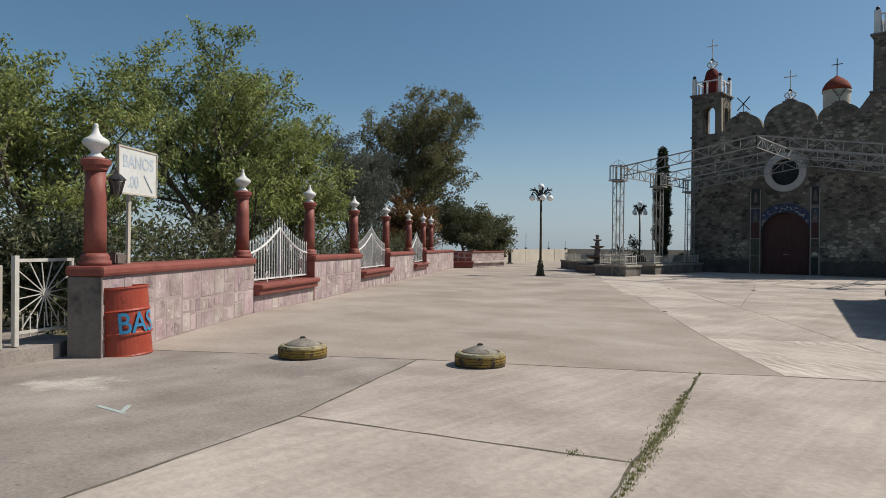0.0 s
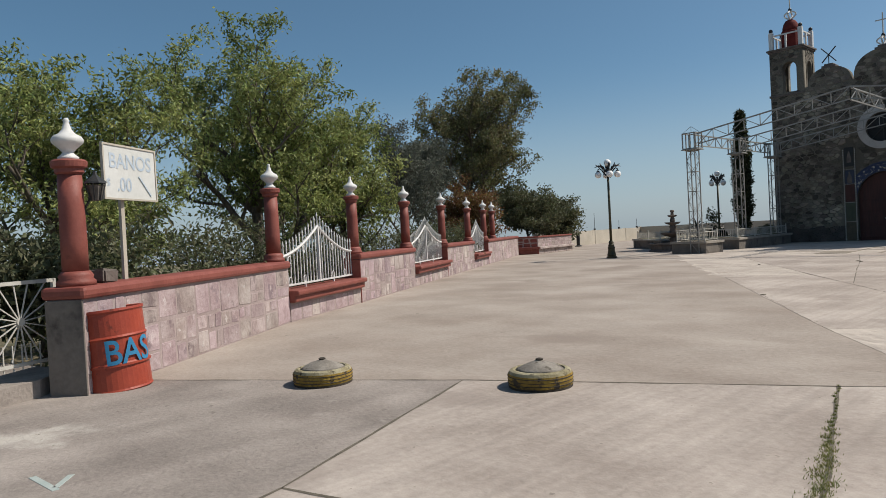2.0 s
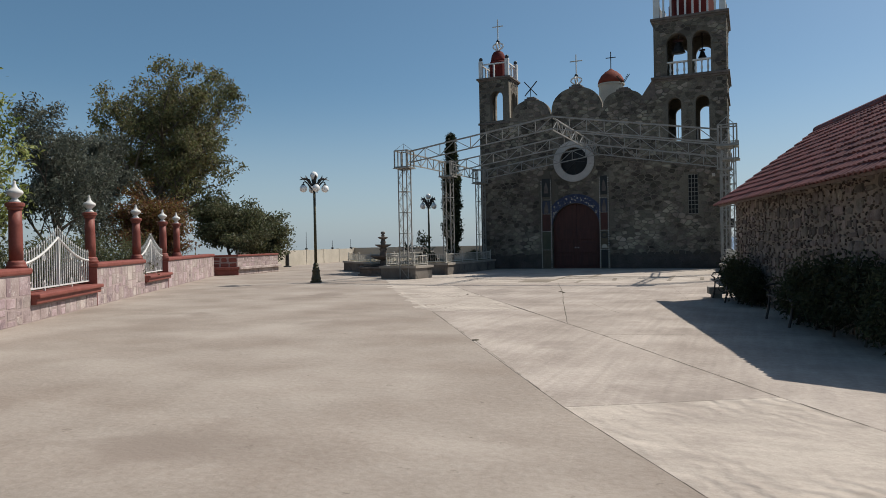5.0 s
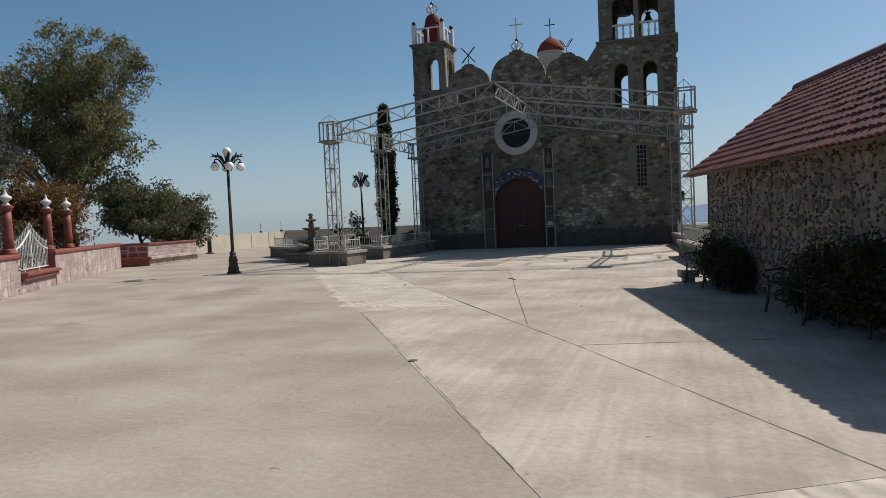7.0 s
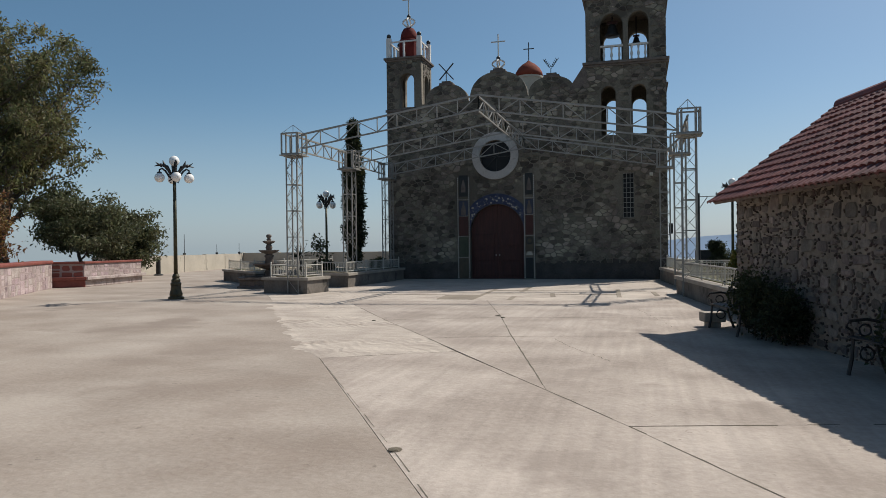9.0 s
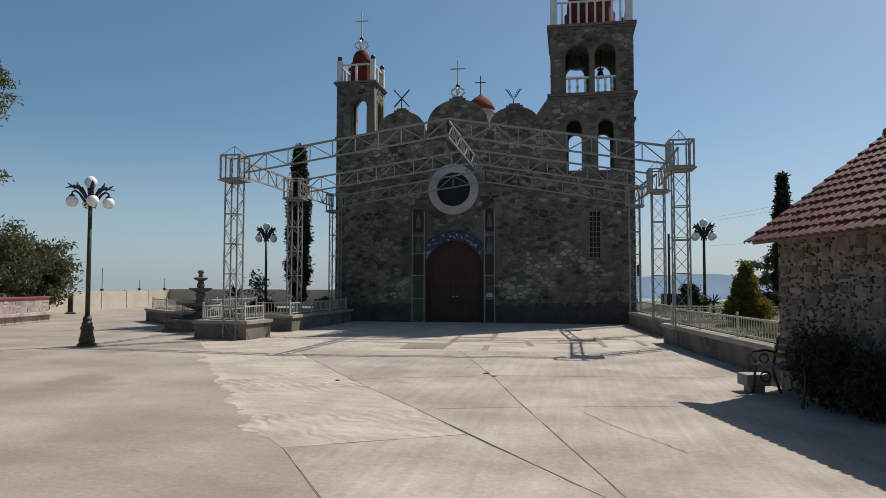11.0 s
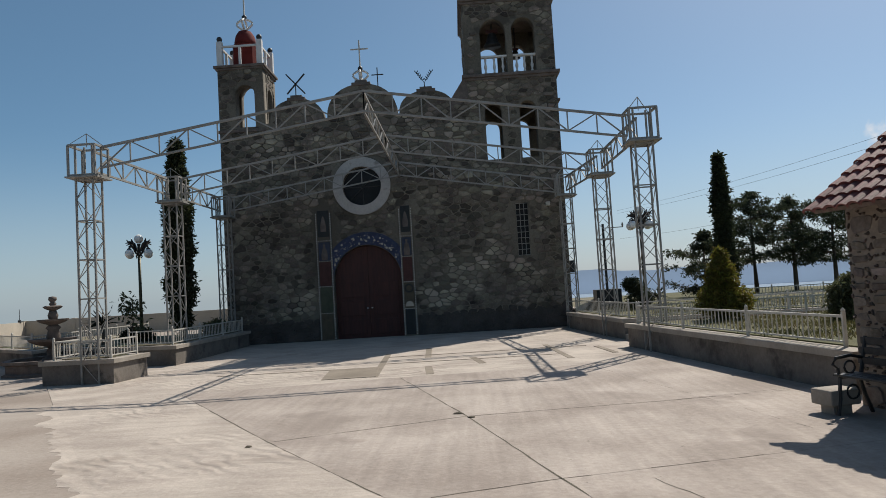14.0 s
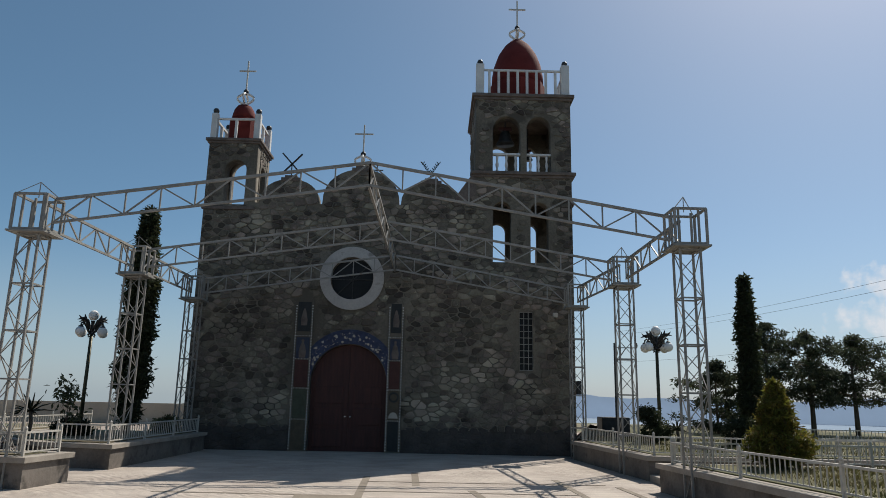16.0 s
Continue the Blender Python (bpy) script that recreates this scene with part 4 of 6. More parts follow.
# bell tower (tall): left side, right side, back
TD = 3.45
side_h = [arch(0.7, 1.55, 9.78, 11.88), arch(1.95, 2.8, 9.78, 11.88), arch(0.7, 1.4, 6.45, 8.65), arch(2.0, 2.7, 6.45, 8.65)]
tower_side(CX + 9.55, CY + TD, -90, TD - 0.5, 8.1, 12.65, side_h[:2])
tower_side(CX + CW, CY + 0.5, 90, TD - 0.5, -0.1, 12.65, side_h)
back_h = [arch(0.75, 1.6, 9.78, 11.88), arch(1.95, 2.8, 9.78, 11.88), arch(0.8, 1.45, 6.45, 8.65), arch(2.05, 2.7, 6.45, 8.65)]
tower_side(CX + CW, CY + TD, 180, TD, 5.0, 12.65, back_h)
part("tower_floor", boxes((CX + 9.6, CX + CW - 0.1, CY + 0.4, CY + TD - 0.1, 9.45, 9.62)), M_CANTERA, church)
part("tower_roof", boxes((CX + 9.6, CX + CW - 0.1, CY + 0.4, CY + TD - 0.1, 12.4, 12.6)), M_CANTERA, church)
# small tower
tower_side(CX + 1.75, CY + 0.4, 90, 1.1, 8.1, 10.7, [arch(0.2, 0.9, 8.32, 9.98)])
tower_side(CX, CY + 1.5, -90, 1.1, 8.1, 10.7, [arch(0.2, 0.9, 8.32, 9.98)])
tower_side(CX + 1.75, CY + 1.75, 180, 1.75, 8.1, 10.7, [arch(0.28, 1.3, 8.12, 10.4)])
part("tower_wall", boxes((CX, CX + 0.45, CY + 0.5, CY + 1.75, -0.1, 8.1)), M_MORTAR_D, church)


def cornice(x0, x1, y0, y1, z, h=0.1, out=0.12):
    part("cornice", boxes((x0 - out, x1 + out, y0 - out, y1 + out, z, z + h), (x0 - out * 0.5, x1 + out * 0.5, y0 - out * 0.5, y1 + out * 0.5, z - h * 0.8, z - 0.002), bevel=0.015), M_CANTERA, church, "projecting stone cornice")


cornice(CX, CX + 1.75, CY, CY + 1.75, 10.66)
cornice(CX + 9.55, CX + CW, CY, CY + TD, 9.62, 0.12, 0.14)
cornice(CX + 9.55, CX + CW, CY, CY + TD, 12.6, 0.12, 0.14)
for zc in (8.1,):
    part("string_course", boxes((CX - 0.06, CX + 1.8, CY - 0.07, CY + 0.02, zc + 0.02, zc + 0.14), bevel=0.01), M_CANTERA, church)
    part("string_course", boxes((CX + CW - 0.02, CX + CW + 0.08, CY - 0.07, CY + TD, 8.55, 8.63), bevel=0.01), M_CANTERA, church)
# caps of the gable scallops
for c, z, w in ((3.0, 9.28, 0.34), (5.52, 9.7, 0.36), (8.0, 9.28, 0.36)):
    part("gable_cap", boxes((CX + c - w, CX + c + w, CY - 0.04, CY + 0.5, z - 0.06, z + 0.07), (CX + c - w * 0.65, CX + c + w * 0.65, CY, CY + 0.45, z + 0.072, z + 0.16), bevel=0.012), M_CANTERA, church)
part("buttress", plate([(9.0, 8.4), (9.6, 8.9), (9.6, 9.7), (9.5, 9.7), (8.85, 8.75)], [], 0.5, mF @ Matrix.Translation((0, -0.02, 0))), M_CANTERA, church)

# oculus, portal, window
part("oculus_ring", plate(disc(5.35, 5.76, 1.1, 48), [disc(5.35, 5.76, 0.74, 48)], 0.14, mF @ Matrix.Translation((0, -0.1, 0))), M_SURROUND, church, "white-painted round window surround")
ocu = part("oculus_glazing", plate(disc(5.35, 5.76, 0.76), [], 0.02, mF @ Matrix.Translation((0, 0.26, 0))), M_GLASS, church, "dark glass")
part("glazing_bar", bars([((CX + 5.35, CY + 0.24, 5.02), (CX + 5.35, CY + 0.24, 6.5)), ((CX + 4.61, CY + 0.24, 5.76), (CX + 6.09, CY + 0.24, 5.76)), ((CX + 4.83, CY + 0.24, 5.24), (CX + 5.87, CY + 0.24, 6.28))], 0.035), M_IRON, ocu)
win = part("window_glazing", boxes((CX + 11.1, CX + 11.6, CY + 0.2, CY + 0.22, 2.72, 4.76)), M_GLASS, church, "dark glass behind a white grille")
gr = [((CX + 11.12 + 0.46 * k / 3, CY + 0.05, 2.74), (CX + 11.12 + 0.46 * k / 3, CY + 0.05, 4.74)) for k in range(4)]
gr += [((CX + 11.12, CY + 0.05, 2.76 + 1.96 * k / 9), (CX + 11.58, CY + 0.05, 2.76 + 1.96 * k / 9)) for k in range(10)]
part("grille", bars(gr, 0.022), M_TRUSS, win)
for s, (x0, x1) in enumerate(((4.1, 5.385), (5.395, 6.68))):
    poly = [p for p in arch(4.1, 6.68, 0.0, 3.52, 24)]
    cut = [(min(max(x, x0), x1), z) for x, z in poly]
    leaf_ = part("door_leaf", plate(cut, [], 0.07, mF @ Matrix.Translation((0, 0.22, 0))), M_WOOD, church, "dark red wooden door leaf, closed")
    for zz in (0.15, 0.85, 1.55):
        part("door_panel", boxes((CX + x0 + 0.16, CX + x1 - 0.16, CY + 0.19, CY + 0.222, zz, zz + 0.55), bevel=0.012), M_WOOD, leaf_)
    part("door_knob", lathe([(0.01, 0), (0.03, 0.01), (0.03, 0.03), (0.005, 0.045)], 12, CX + (x1 - 0.08 if s == 0 else x0 + 0.08), CY + 0.17, 1.1), M_GLOBE, leaf_)

# ================= steel canopy frame =================
def lattice_post(name="truss_post"):
    p = empty(name)
    s = 0.2
    for sx in (-s, s):
        for sy in (-s, s):
            part("leg", bars([((sx, sy, 0), (sx, sy, 5.55))], 0.04), M_TRUSS, p)
    for zz in (0.95, 1.95, 2.85, 3.75, 4.7):
        part("collar", bars([((-s, -s, zz), (s, -s, zz)), ((s, -s, zz), (s, s, zz)), ((s, s, zz), (-s, s, zz)), ((-s, s, zz), (-s, -s, zz))], 0.03), M_TRUSS, p)
    levels = [0.0, 0.5, 0.95, 1.45, 1.95, 2.4, 2.85, 3.3, 3.75, 4.25, 4.7]
    for i, (a, b) in enumerate(zip(levels, levels[1:])):
        k = s if i % 2 else -s
        part("brace", bars([((-k, -s, a), (k, -s, b)), ((k, s, a), (-k, s, b)), ((-s, -k, a), (-s, k, b)), ((s, k, a), (s, -k, b))], 0.015), M_TRUSS, p)
    h = 0.31
    hd = []
    for zz in (4.8, 5.5):
        hd += [((-h, -h, zz), (h, -h, zz)), ((h, -h, zz), (h, h, zz)), ((h, h, zz), (-h, h, zz)), ((-h, h, zz), (-h, -h, zz))]
    hd += [((sx, sy, 4.8), (sx, sy, 5.5)) for sx in (-h, h) for sy in (-h, h)]
    part("head_frame", bars(hd, 0.045), M_TRUSS, p)
    part("stay", bars([((-h, -h, 5.5), (-0.02, -0.02, 5.82)), ((-0.02, -0.02, 5.82), (h, h, 5.5)), ((-0.02, -0.02, 5.5), (-0.02, -0.02, 5.82))], 0.014), M_TRUSS, p)
    part("head_plate", boxes((-h - 0.06, h + 0.06, -h - 0.06, h + 0.06, 4.74, 4.775)), M_TRUSS, p)
    return tagged(p, "pale-painted steel lattice post of the canopy frame, rust-speckled", "truss post", "canopy posts")


TX = (-13.86, -0.98)
TY = (33.1, 37.8, 42.3)
post0 = lattice_post()


def back_x(x, y):
    """The hindmost post beside the tower stands a little further in."""
    return x - 0.36 if x > -5 and y == TY[2] else x


first = True
for y in TY:
    for x in TX:
        if first:
            post0.matrix_world = pose(x, y, 0)
            first = False
        else:
            copy_thing(post0, pose(back_x(x, y), y, 0))


def truss_beam(a, b, depth=0.48, n=8, label="pale-painted steel truss beam with zigzag web", chord=0.055):
    t = empty("truss_beam")
    a, b = Vector(a), Vector(b)
    dn = Vector((0, 0, -depth))
    part("top_chord", bars([(a, b)], chord), M_TRUSS, t)
    part("bottom_chord", bars([(a + dn, b + dn)], chord * 0.85), M_TRUSS, t)
    for k in range(n):
        p, q = a.lerp(b, k / n), a.lerp(b, (k + 1) / n)
        part("strut", bars([(p, p + dn)], 0.028), M_TRUSS, t)
        part("web", bars([(p + dn, q) if k % 2 == 0 else (p, q + dn)], 0.028), M_TRUSS, t)
    part("strut", bars([(b, b + dn)], 0.03), M_TRUSS, t)
    return tagged(t, label, "truss beam", "canopy beams")


APX = -7.32
for y in TY:
    truss_beam((TX[0] + 0.31, y, 5.48), (APX, y, 6.4), n=9)
    truss_beam((back_x(TX[1], y) - 0.31, y, 5.4), (APX, y, 6.4), n=9)
for x, zz in ((TX[0], 5.45), (TX[1], 5.4)):
    truss_beam((x, TY[0] + 0.31, zz), (x, TY[1] - 0.31, zz), n=6)
    truss_beam((x, TY[1] + 0.31, zz), (back_x(x, TY[2]), TY[2] - 0.31, zz), n=6)
truss_beam((APX, TY[0], 6.36), (APX, TY[1], 6.36), n=6)
truss_beam((APX, TY[1], 6.36), (APX, TY[2], 6.36), n=6)

# ================= stone house =================
HC, HU = Vector((-0.62, 25.72)), Vector((0.24, -0.971)).normalized()
HW = Vector((-HU.y, HU.x))
HL, HWID, HEAVE, HRIDGE = 9.75, 4.0, 2.62, 4.15
mH, _ = wall_frame(tuple(HC), tuple(HC + HU * HL))
house = tagged(empty("house"), "low rubble-stone house with a red tiled gable roof", "house")


def hplace(bm):
    bm.transform(mH)
    return bm


part("wall_core", hplace(boxes((0, HL, 0, 0.4, -0.1, HEAVE))), M_MORTAR_P, house)
part("wall_core", hplace(boxes((0, HL, HWID - 0.4, HWID, -0.1, HEAVE))), M_MORTAR_P, house)
for x in (0.0, HL - 0.4):
    part("gable_wall", plate([(0, -0.1), (HWID - 0.8, -0.1), (HWID - 0.8, HEAVE + 0.2), (HWID / 2 - 0.4, HRIDGE - 0.1), (0, HEAVE + 0.2)], [], 0.4, mH @ Matrix(((0, -1, 0, x + 0.4), (1, 0, 0, 0.4), (0, 0, 1, 0), (0, 0, 0, 1)))), M_MORTAR_P, house)
house_st = blocks(mH, HL, HEAVE - 0.02, rng, big=(0.38, 0.26), gap=0.016, proud=0.017, skew=0.055)
wedges = chips(mH, [q for q in house_st if q[2] < 9.0], rng)
lay_stones(wedges, house, lambda a, b: False, M_STONE_D, M_CHIP_SHADE, "wedge_stones")
lay_stones(house_st, house, lambda a, b: 0 < a < 8.2, M_STONE_H, M_STONE_HI)
st = rubble(mH @ Matrix(((0, 1, 0, 0), (-1, 0, 0, HWID), (0, 0, 1, 0), (0, 0, 0, 1))), HWID, HEAVE - 0.02, lambda a, b: True, rng, row=(0.16, 0.4), wid=(0.2, 0.6), gap=0.045, proud=0.028)
lay_stones(st, house, lambda a, b: False, M_STONE_H, M_STONE_HI)
# roof: deck and barrel tiles laid in courses
OV, GO = 0.5, 0.08
EZ = 2.3
run = HWID / 2 + OV
slope = math.atan2(HRIDGE - EZ, run)
slen = math.hypot(run, HRIDGE - EZ)


def roof_frame(side):
    """x along the eave, y up the slope, z out of it."""
    c, s = math.cos(slope), math.sin(slope)
    if side == 0:
        return mH @ Matrix(((1, 0, 0, -GO), (0, c, -s, -OV), (0, s, c, EZ), (0, 0, 0, 1)))
    return mH @ Matrix(((-1, 0, 0, HL + GO), (0, -c, s, HWID + OV), (0, s, c, EZ), (0, 0, 0, 1)))


tw, tl = 0.172, 0.245


def tile_geo(x, y, m, jit):
    vs, n = [], 6
    for e, (yy, lift, th) in enumerate(((y, 0.045, 0), (y + tl + 0.04, 0.012, 0))):
        for k in range(n + 1):
            a = math.pi * k / n
            px = x + tw / 2 - tw * 0.5 * math.cos(a)
            vs.append(m @ Vector((px, yy, lift + jit + 0.05 * math.sin(a))))
    for k in range(n + 1):
        a = math.pi * k / n
        vs.append(m @ Vector((x + tw / 2 - tw * 0.42 * math.cos(a), y, 0.02 + 0.05 * math.sin(a))))
    f = [(k, k + 1, n + 2 + k, n + 1 + k) for k in range(n)] + [(2 * n + 2 + k, 2 * n + 3 + k, k + 1, k) for k in range(n)]
    return vs, f


for side in (0, 1):
    m = roof_frame(side)
    full = HL + 2 * GO
    # the deck's dark colour stands in for shade inside the open tile ends
    rp = tagged(part("roof_slope", boxes((0.05, full - 0.05, 0.09, slen, -0.05, 0.0), m=m), M_CHIP_SHADE, house, "red barrel-tiled roof slope"))
    tiles = []
    for r in range(int(slen / tl) + 1):
        for k in range(int(full / tw)):
            vs, f = tile_geo(k * tw, min(r * tl, slen - tl), m, rng.uniform(-0.006, 0.008))
            tiles.append((vs, f, k * tw, r * tl))
    lay_stones(tiles, rp, (lambda a, b: a < 6.6) if side == 0 else (lambda a, b: False), M_TILE, M_TILEI, "tile")
part("ridge_cap", tube([mH @ Vector((-GO, HWID / 2, HRIDGE + 0.02)), mH @ Vector((HL / 2, HWID / 2, HRIDGE + 0.03)), mH @ Vector((HL + GO, HWID / 2, HRIDGE + 0.02))], 0.13, 10), M_TILE, house)

# ================= garden on the right and beds on the left =================
GW = [(-1.42, 33.6), (-0.42, 27.1), (-0.35, 26.6)]


def railing(name, pts, z, h=0.42, step=0.13, label="cream-painted low iron railing with round-headed bars", posts_every=2.2):
    r = empty(name)
    for a, b in zip(pts, pts[1:]):
        a, b = Vector((*a, z)), Vector((*b, z))
        up = Vector((0, 0, 1))
        n = max(1, int((b - a).length / step))
        part("top_rail", bars([(a + up * h, b + up * h)], 0.035), M_RAIL, r)
        part("bottom_rail", bars([(a + up * 0.07, b + up * 0.07)], 0.025), M_RAIL, r)
        np_ = max(1, round((b - a).length / posts_every))
        for k in range(0 if a.xy == Vector(pts[0]) else 1, np_ + 1):
            p = a.lerp(b, k / np_)
            bm = bars([(p, p + up * (h + 0.06))], 0.045)
            lathe([(0.01, 0), (0.03, 0.02), (0.03, 0.04), (0.005, 0.07)], 8, p.x, p.y, p.z + h + 0.05, bm)
            part("post", bm, M_RAIL, r)
        for k in range(1, n):
            p = a.lerp(b, k / n)
            part("bar", bars([(p + up * 0.07, p + up * h)], 0.016), M_RAIL, r)
    return tagged(r, label, "railing", "garden railings")


def bed(name, poly, h, label, soil=M_GRASS, core=M_BED):
    b = tagged(empty(name), label, "raised bed", kind="structure")
    bm = bmesh.new()
    lo = [bm.verts.new((x, y, -0.05)) for x, y in poly]
    hi = [bm.verts.new((x, y, h - 0.08)) for x, y in poly]
    n = len(poly)
    for i in range(n):
        bm.faces.new((lo[i], lo[(i + 1) % n], hi[(i + 1) % n], hi[i]))
    bm.faces.new(hi)
    part("side_wall", bm, core, b)
    slab([tuple(p) for p in shrink(poly, -0.06)], M_COPING, 0, h, 0.1, "coping", "pale worn coping", b)
    slab([tuple(p) for p in shrink(poly, 0.3)], soil, 0, h + 0.02, 0.03, "soil", "", b)
    return b


bed("garden_bed_1", [(-1.3, 34.4), (-0.3, 26.4), (3.4, 27.0), (14, 29), (14, 34.4)], 0.56, "raised lawn bed behind a weathered plaster wall")
bed("garden_bed_2", [(-1.55, 42.2), (-0.95, 36.3), (14, 36.3), (14, 60), (3, 60), (0.6, 42.2)], 0.56, "raised lawn bed behind a weathered plaster wall")
railing("railing", [(-1.1, 34.2), (-0.12, 26.9)], 0.56)
railing("railing", [(-1.3, 41.9), (-0.75, 36.5), (8, 36.6)], 0.56)
railing("railing", [(-1.05, 34.2), (9, 34.3)], 0.56)
steps = tagged(empty("garden_steps"), "low concrete steps between the raised beds", "steps", kind="structure")
part("step", boxes((-0.95, 0.4, 34.6, 36.25, -0.05, 0.16), bevel=0.012), M_COPING, steps)
part("step", boxes((-0.6, 0.4, 34.6, 36.25, 0.16, 0.32), bevel=0.012), M_COPING, steps)
steps = tagged(empty("church_side_steps"), "concrete steps beside the church tower", "steps", kind="structure")
for k in range(3):
    part("step", boxes((-1.05, 0.6, 42.3 + 0.35 * k, 44.6, 0.17 * k - 0.02, 0.17 * (k + 1)), bevel=0.012), M_COPING, steps)

bed("bed_post_left", [(-15.1, 33.1), (-13.3, 32.85), (-13.15, 34.2), (-15.0, 34.5)], 0.56, "raised planter with a plastered side by the steel post", soil=M_EARTH)
bed("bed_left_2", [(-15.2, 36.9), (-13.4, 36.5), (-13.3, 42.9), (-18.0, 42.9), (-18.0, 38.9)], 0.56, "raised planting bed with weathered sides", soil=M_EARTH)
bed("bed_left_3", [(-22.2, 41.4), (-18.4, 38.0), (-18.2, 46), (-22.2, 46.5)], 0.56, "raised planting bed with weathered sides", soil=M_EARTH)
railing("railing", [(-14.9, 34.3), (-14.9, 33.25), (-13.45, 33.05), (-13.35, 34.1)], 0.56)
railing("railing", [(-15.0, 37.1), (-13.55, 36.7), (-13.45, 42.6)], 0.56)
railing("railing", [(-22, 41.6), (-18.6, 38.3), (-18.4, 45.8)], 0.56)

# ================= distance =================
def far_valley():
    bm = bmesh.new()
    seg = 48
    a = [bm.verts.new((-6 + 190 * math.cos(2 * math.pi * k / seg), 26 + 190 * math.sin(2 * math.pi * k / seg), -38)) for k in range(seg)]
    b = [bm.verts.new((-6 + 4600 * math.cos(2 * math.pi * k / seg), 26 + 4600 * math.sin(2 * math.pi * k / seg), -60)) for k in range(seg)]
    for k in range(seg):
        j = (k + 1) % seg
        bm.faces.new((a[k], b[k], b[j], a[j]))
    return tagged(part("backdrop_valley", bm, M_VALLEY_HAZE), "valley floor far below the hilltop, haze put into its colour and glow", "backdrop", kind="structure")


far_valley()


def far_hills(name, r, a0, a1, h, seed):
    """A ridge line seen from afar: angles in degrees clockwise from +y."""
    bm = bmesh.new()
    n = 120
    prev = None
    for k in range(n + 1):
        f = k / n
        a = radians(a0 + (a1 - a0) * f)
        x, y = r * math.sin(a), r * math.cos(a)
        z = h * (0.55 + 0.5 * noise.noise((f * 5, seed, 0)) + 0.22 * noise.noise((f * 17, seed, 3)) + 0.06 * noise.noise((f * 60, seed, 5))) * min(1, 6 * f) * min(1, 6 * (1 - f) + 0.2)
        v = [bm.verts.new((x, y, -70)), bm.verts.new((x, y, max(z, -20))), bm.verts.new((x * 1.1, y * 1.1, -70))]
        if prev:
            bm.faces.new((prev[0], v[0], v[1], prev[1]))
            bm.faces.new((prev[1], v[1], v[2], prev[2]))
        prev = v
    return tagged(part(name, bm, M_HILL_HAZE, smooth=True), "mountain ridge on the horizon, blue haze put into its colour and glow", "hills", kind="structure")


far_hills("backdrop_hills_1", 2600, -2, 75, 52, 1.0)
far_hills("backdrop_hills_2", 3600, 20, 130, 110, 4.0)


def cloud(az, el, w, h, seed):
    """A soft cloud far off: a backdrop sheet at 2600 m, dense in billows and clear at its edges."""
    m = bpy.data.materials.new("cloud")
    m.use_nodes = True
    n, l = m.node_tree.nodes, m.node_tree.links
    n.remove(n["Principled BSDF"])
    tc = n.new("ShaderNodeTexCoord")
    billow = n.new("ShaderNodeTexNoise")
    billow.inputs["Scale"].default_value, billow.inputs["Detail"].default_value = 3.2 / h, 7
    off = n.new("ShaderNodeMapping")
    off.inputs["Location"].default_value = (seed * 3.7, 0, seed)
    l.new(tc.outputs["Object"], off.inputs["Vector"])
    l.new(off.outputs[0], billow.inputs["Vector"])
    size = n.new("ShaderNodeMapping")
    size.inputs["Scale"].default_value = (2 / w, 1, 2 / h)
    l.new(tc.outputs["Object"], size.inputs["Vector"])
    dist = n.new("ShaderNodeVectorMath")
    dist.operation = "LENGTH"
    l.new(size.outputs[0], dist.inputs[0])
    sub = n.new("ShaderNodeMath")
    sub.operation = "MULTIPLY_ADD"
    l.new(dist.outputs["Value"], sub.inputs[0])
    sub.inputs[1].default_value = -0.42
    l.new(billow.outputs["Fac"], sub.inputs[2])
    ramp = n.new("ShaderNodeMapRange")
    ramp.inputs["From Min"].default_value, ramp.inputs["From Max"].default_value = 0.16, 0.42
    ramp.inputs["To Max"].default_value = 0.8
    l.new(sub.outputs[0], ramp.inputs["Value"])
    # the sheet emits its white, in place of sunlight falling on the cloud
    em, clear, mx = n.new("ShaderNodeEmission"), n.new("ShaderNodeBsdfTransparent"), n.new("ShaderNodeMixShader")
    em.inputs["Color"].default_value, em.inputs["Strength"].default_value = (0.93, 0.95, 1.0, 1), 0.78
    l.new(ramp.outputs[0], mx.inputs[0])
    l.new(clear.outputs[0], mx.inputs[1])
    l.new(em.outputs[0], mx.inputs[2])
    l.new(mx.outputs[0], n["Material Output"].inputs["Surface"])
    bm = bmesh.new()
    bm.faces.new([bm.verts.new((x, 0, z)) for x, z in ((-w / 2, -h / 2), (w / 2, -h / 2), (w / 2, h / 2), (-w / 2, h / 2))])
    ob = part("backdrop_cloud", bm, m)
    a, e = radians(az), radians(el)
    ob.matrix_world = pose(-5.6 + 2600 * math.sin(a), 18.5 + 2600 * math.cos(a), 2600 * math.tan(e), 0, 0, -az)
    ob.visible_shadow = False
    return tagged(ob, "soft white fair-weather cloud low in the sky", "cloud", kind="structure")


cloud(34.2, 8.9, 380, 150, 5)
cloud(34.0, 6.2, 460, 160, 6)
cloud(40.0, 8.0, 520, 240, 8)

# ================= church details =================
def cross(name, x, y, z, h, arm, w, material, label, group=""):
    c = empty(name, x, y, z)
    part("upright", boxes((-w / 2, w / 2, -w / 2, w / 2, 0, h), bevel=w * 0.15), material, c)
    part("arm", boxes((-arm, arm, -w * 0.45, w * 0.45, h * 0.66 - w / 2, h * 0.66 + w / 2), bevel=w * 0.15), material, c)
    return tagged(c, label, "cross", group)


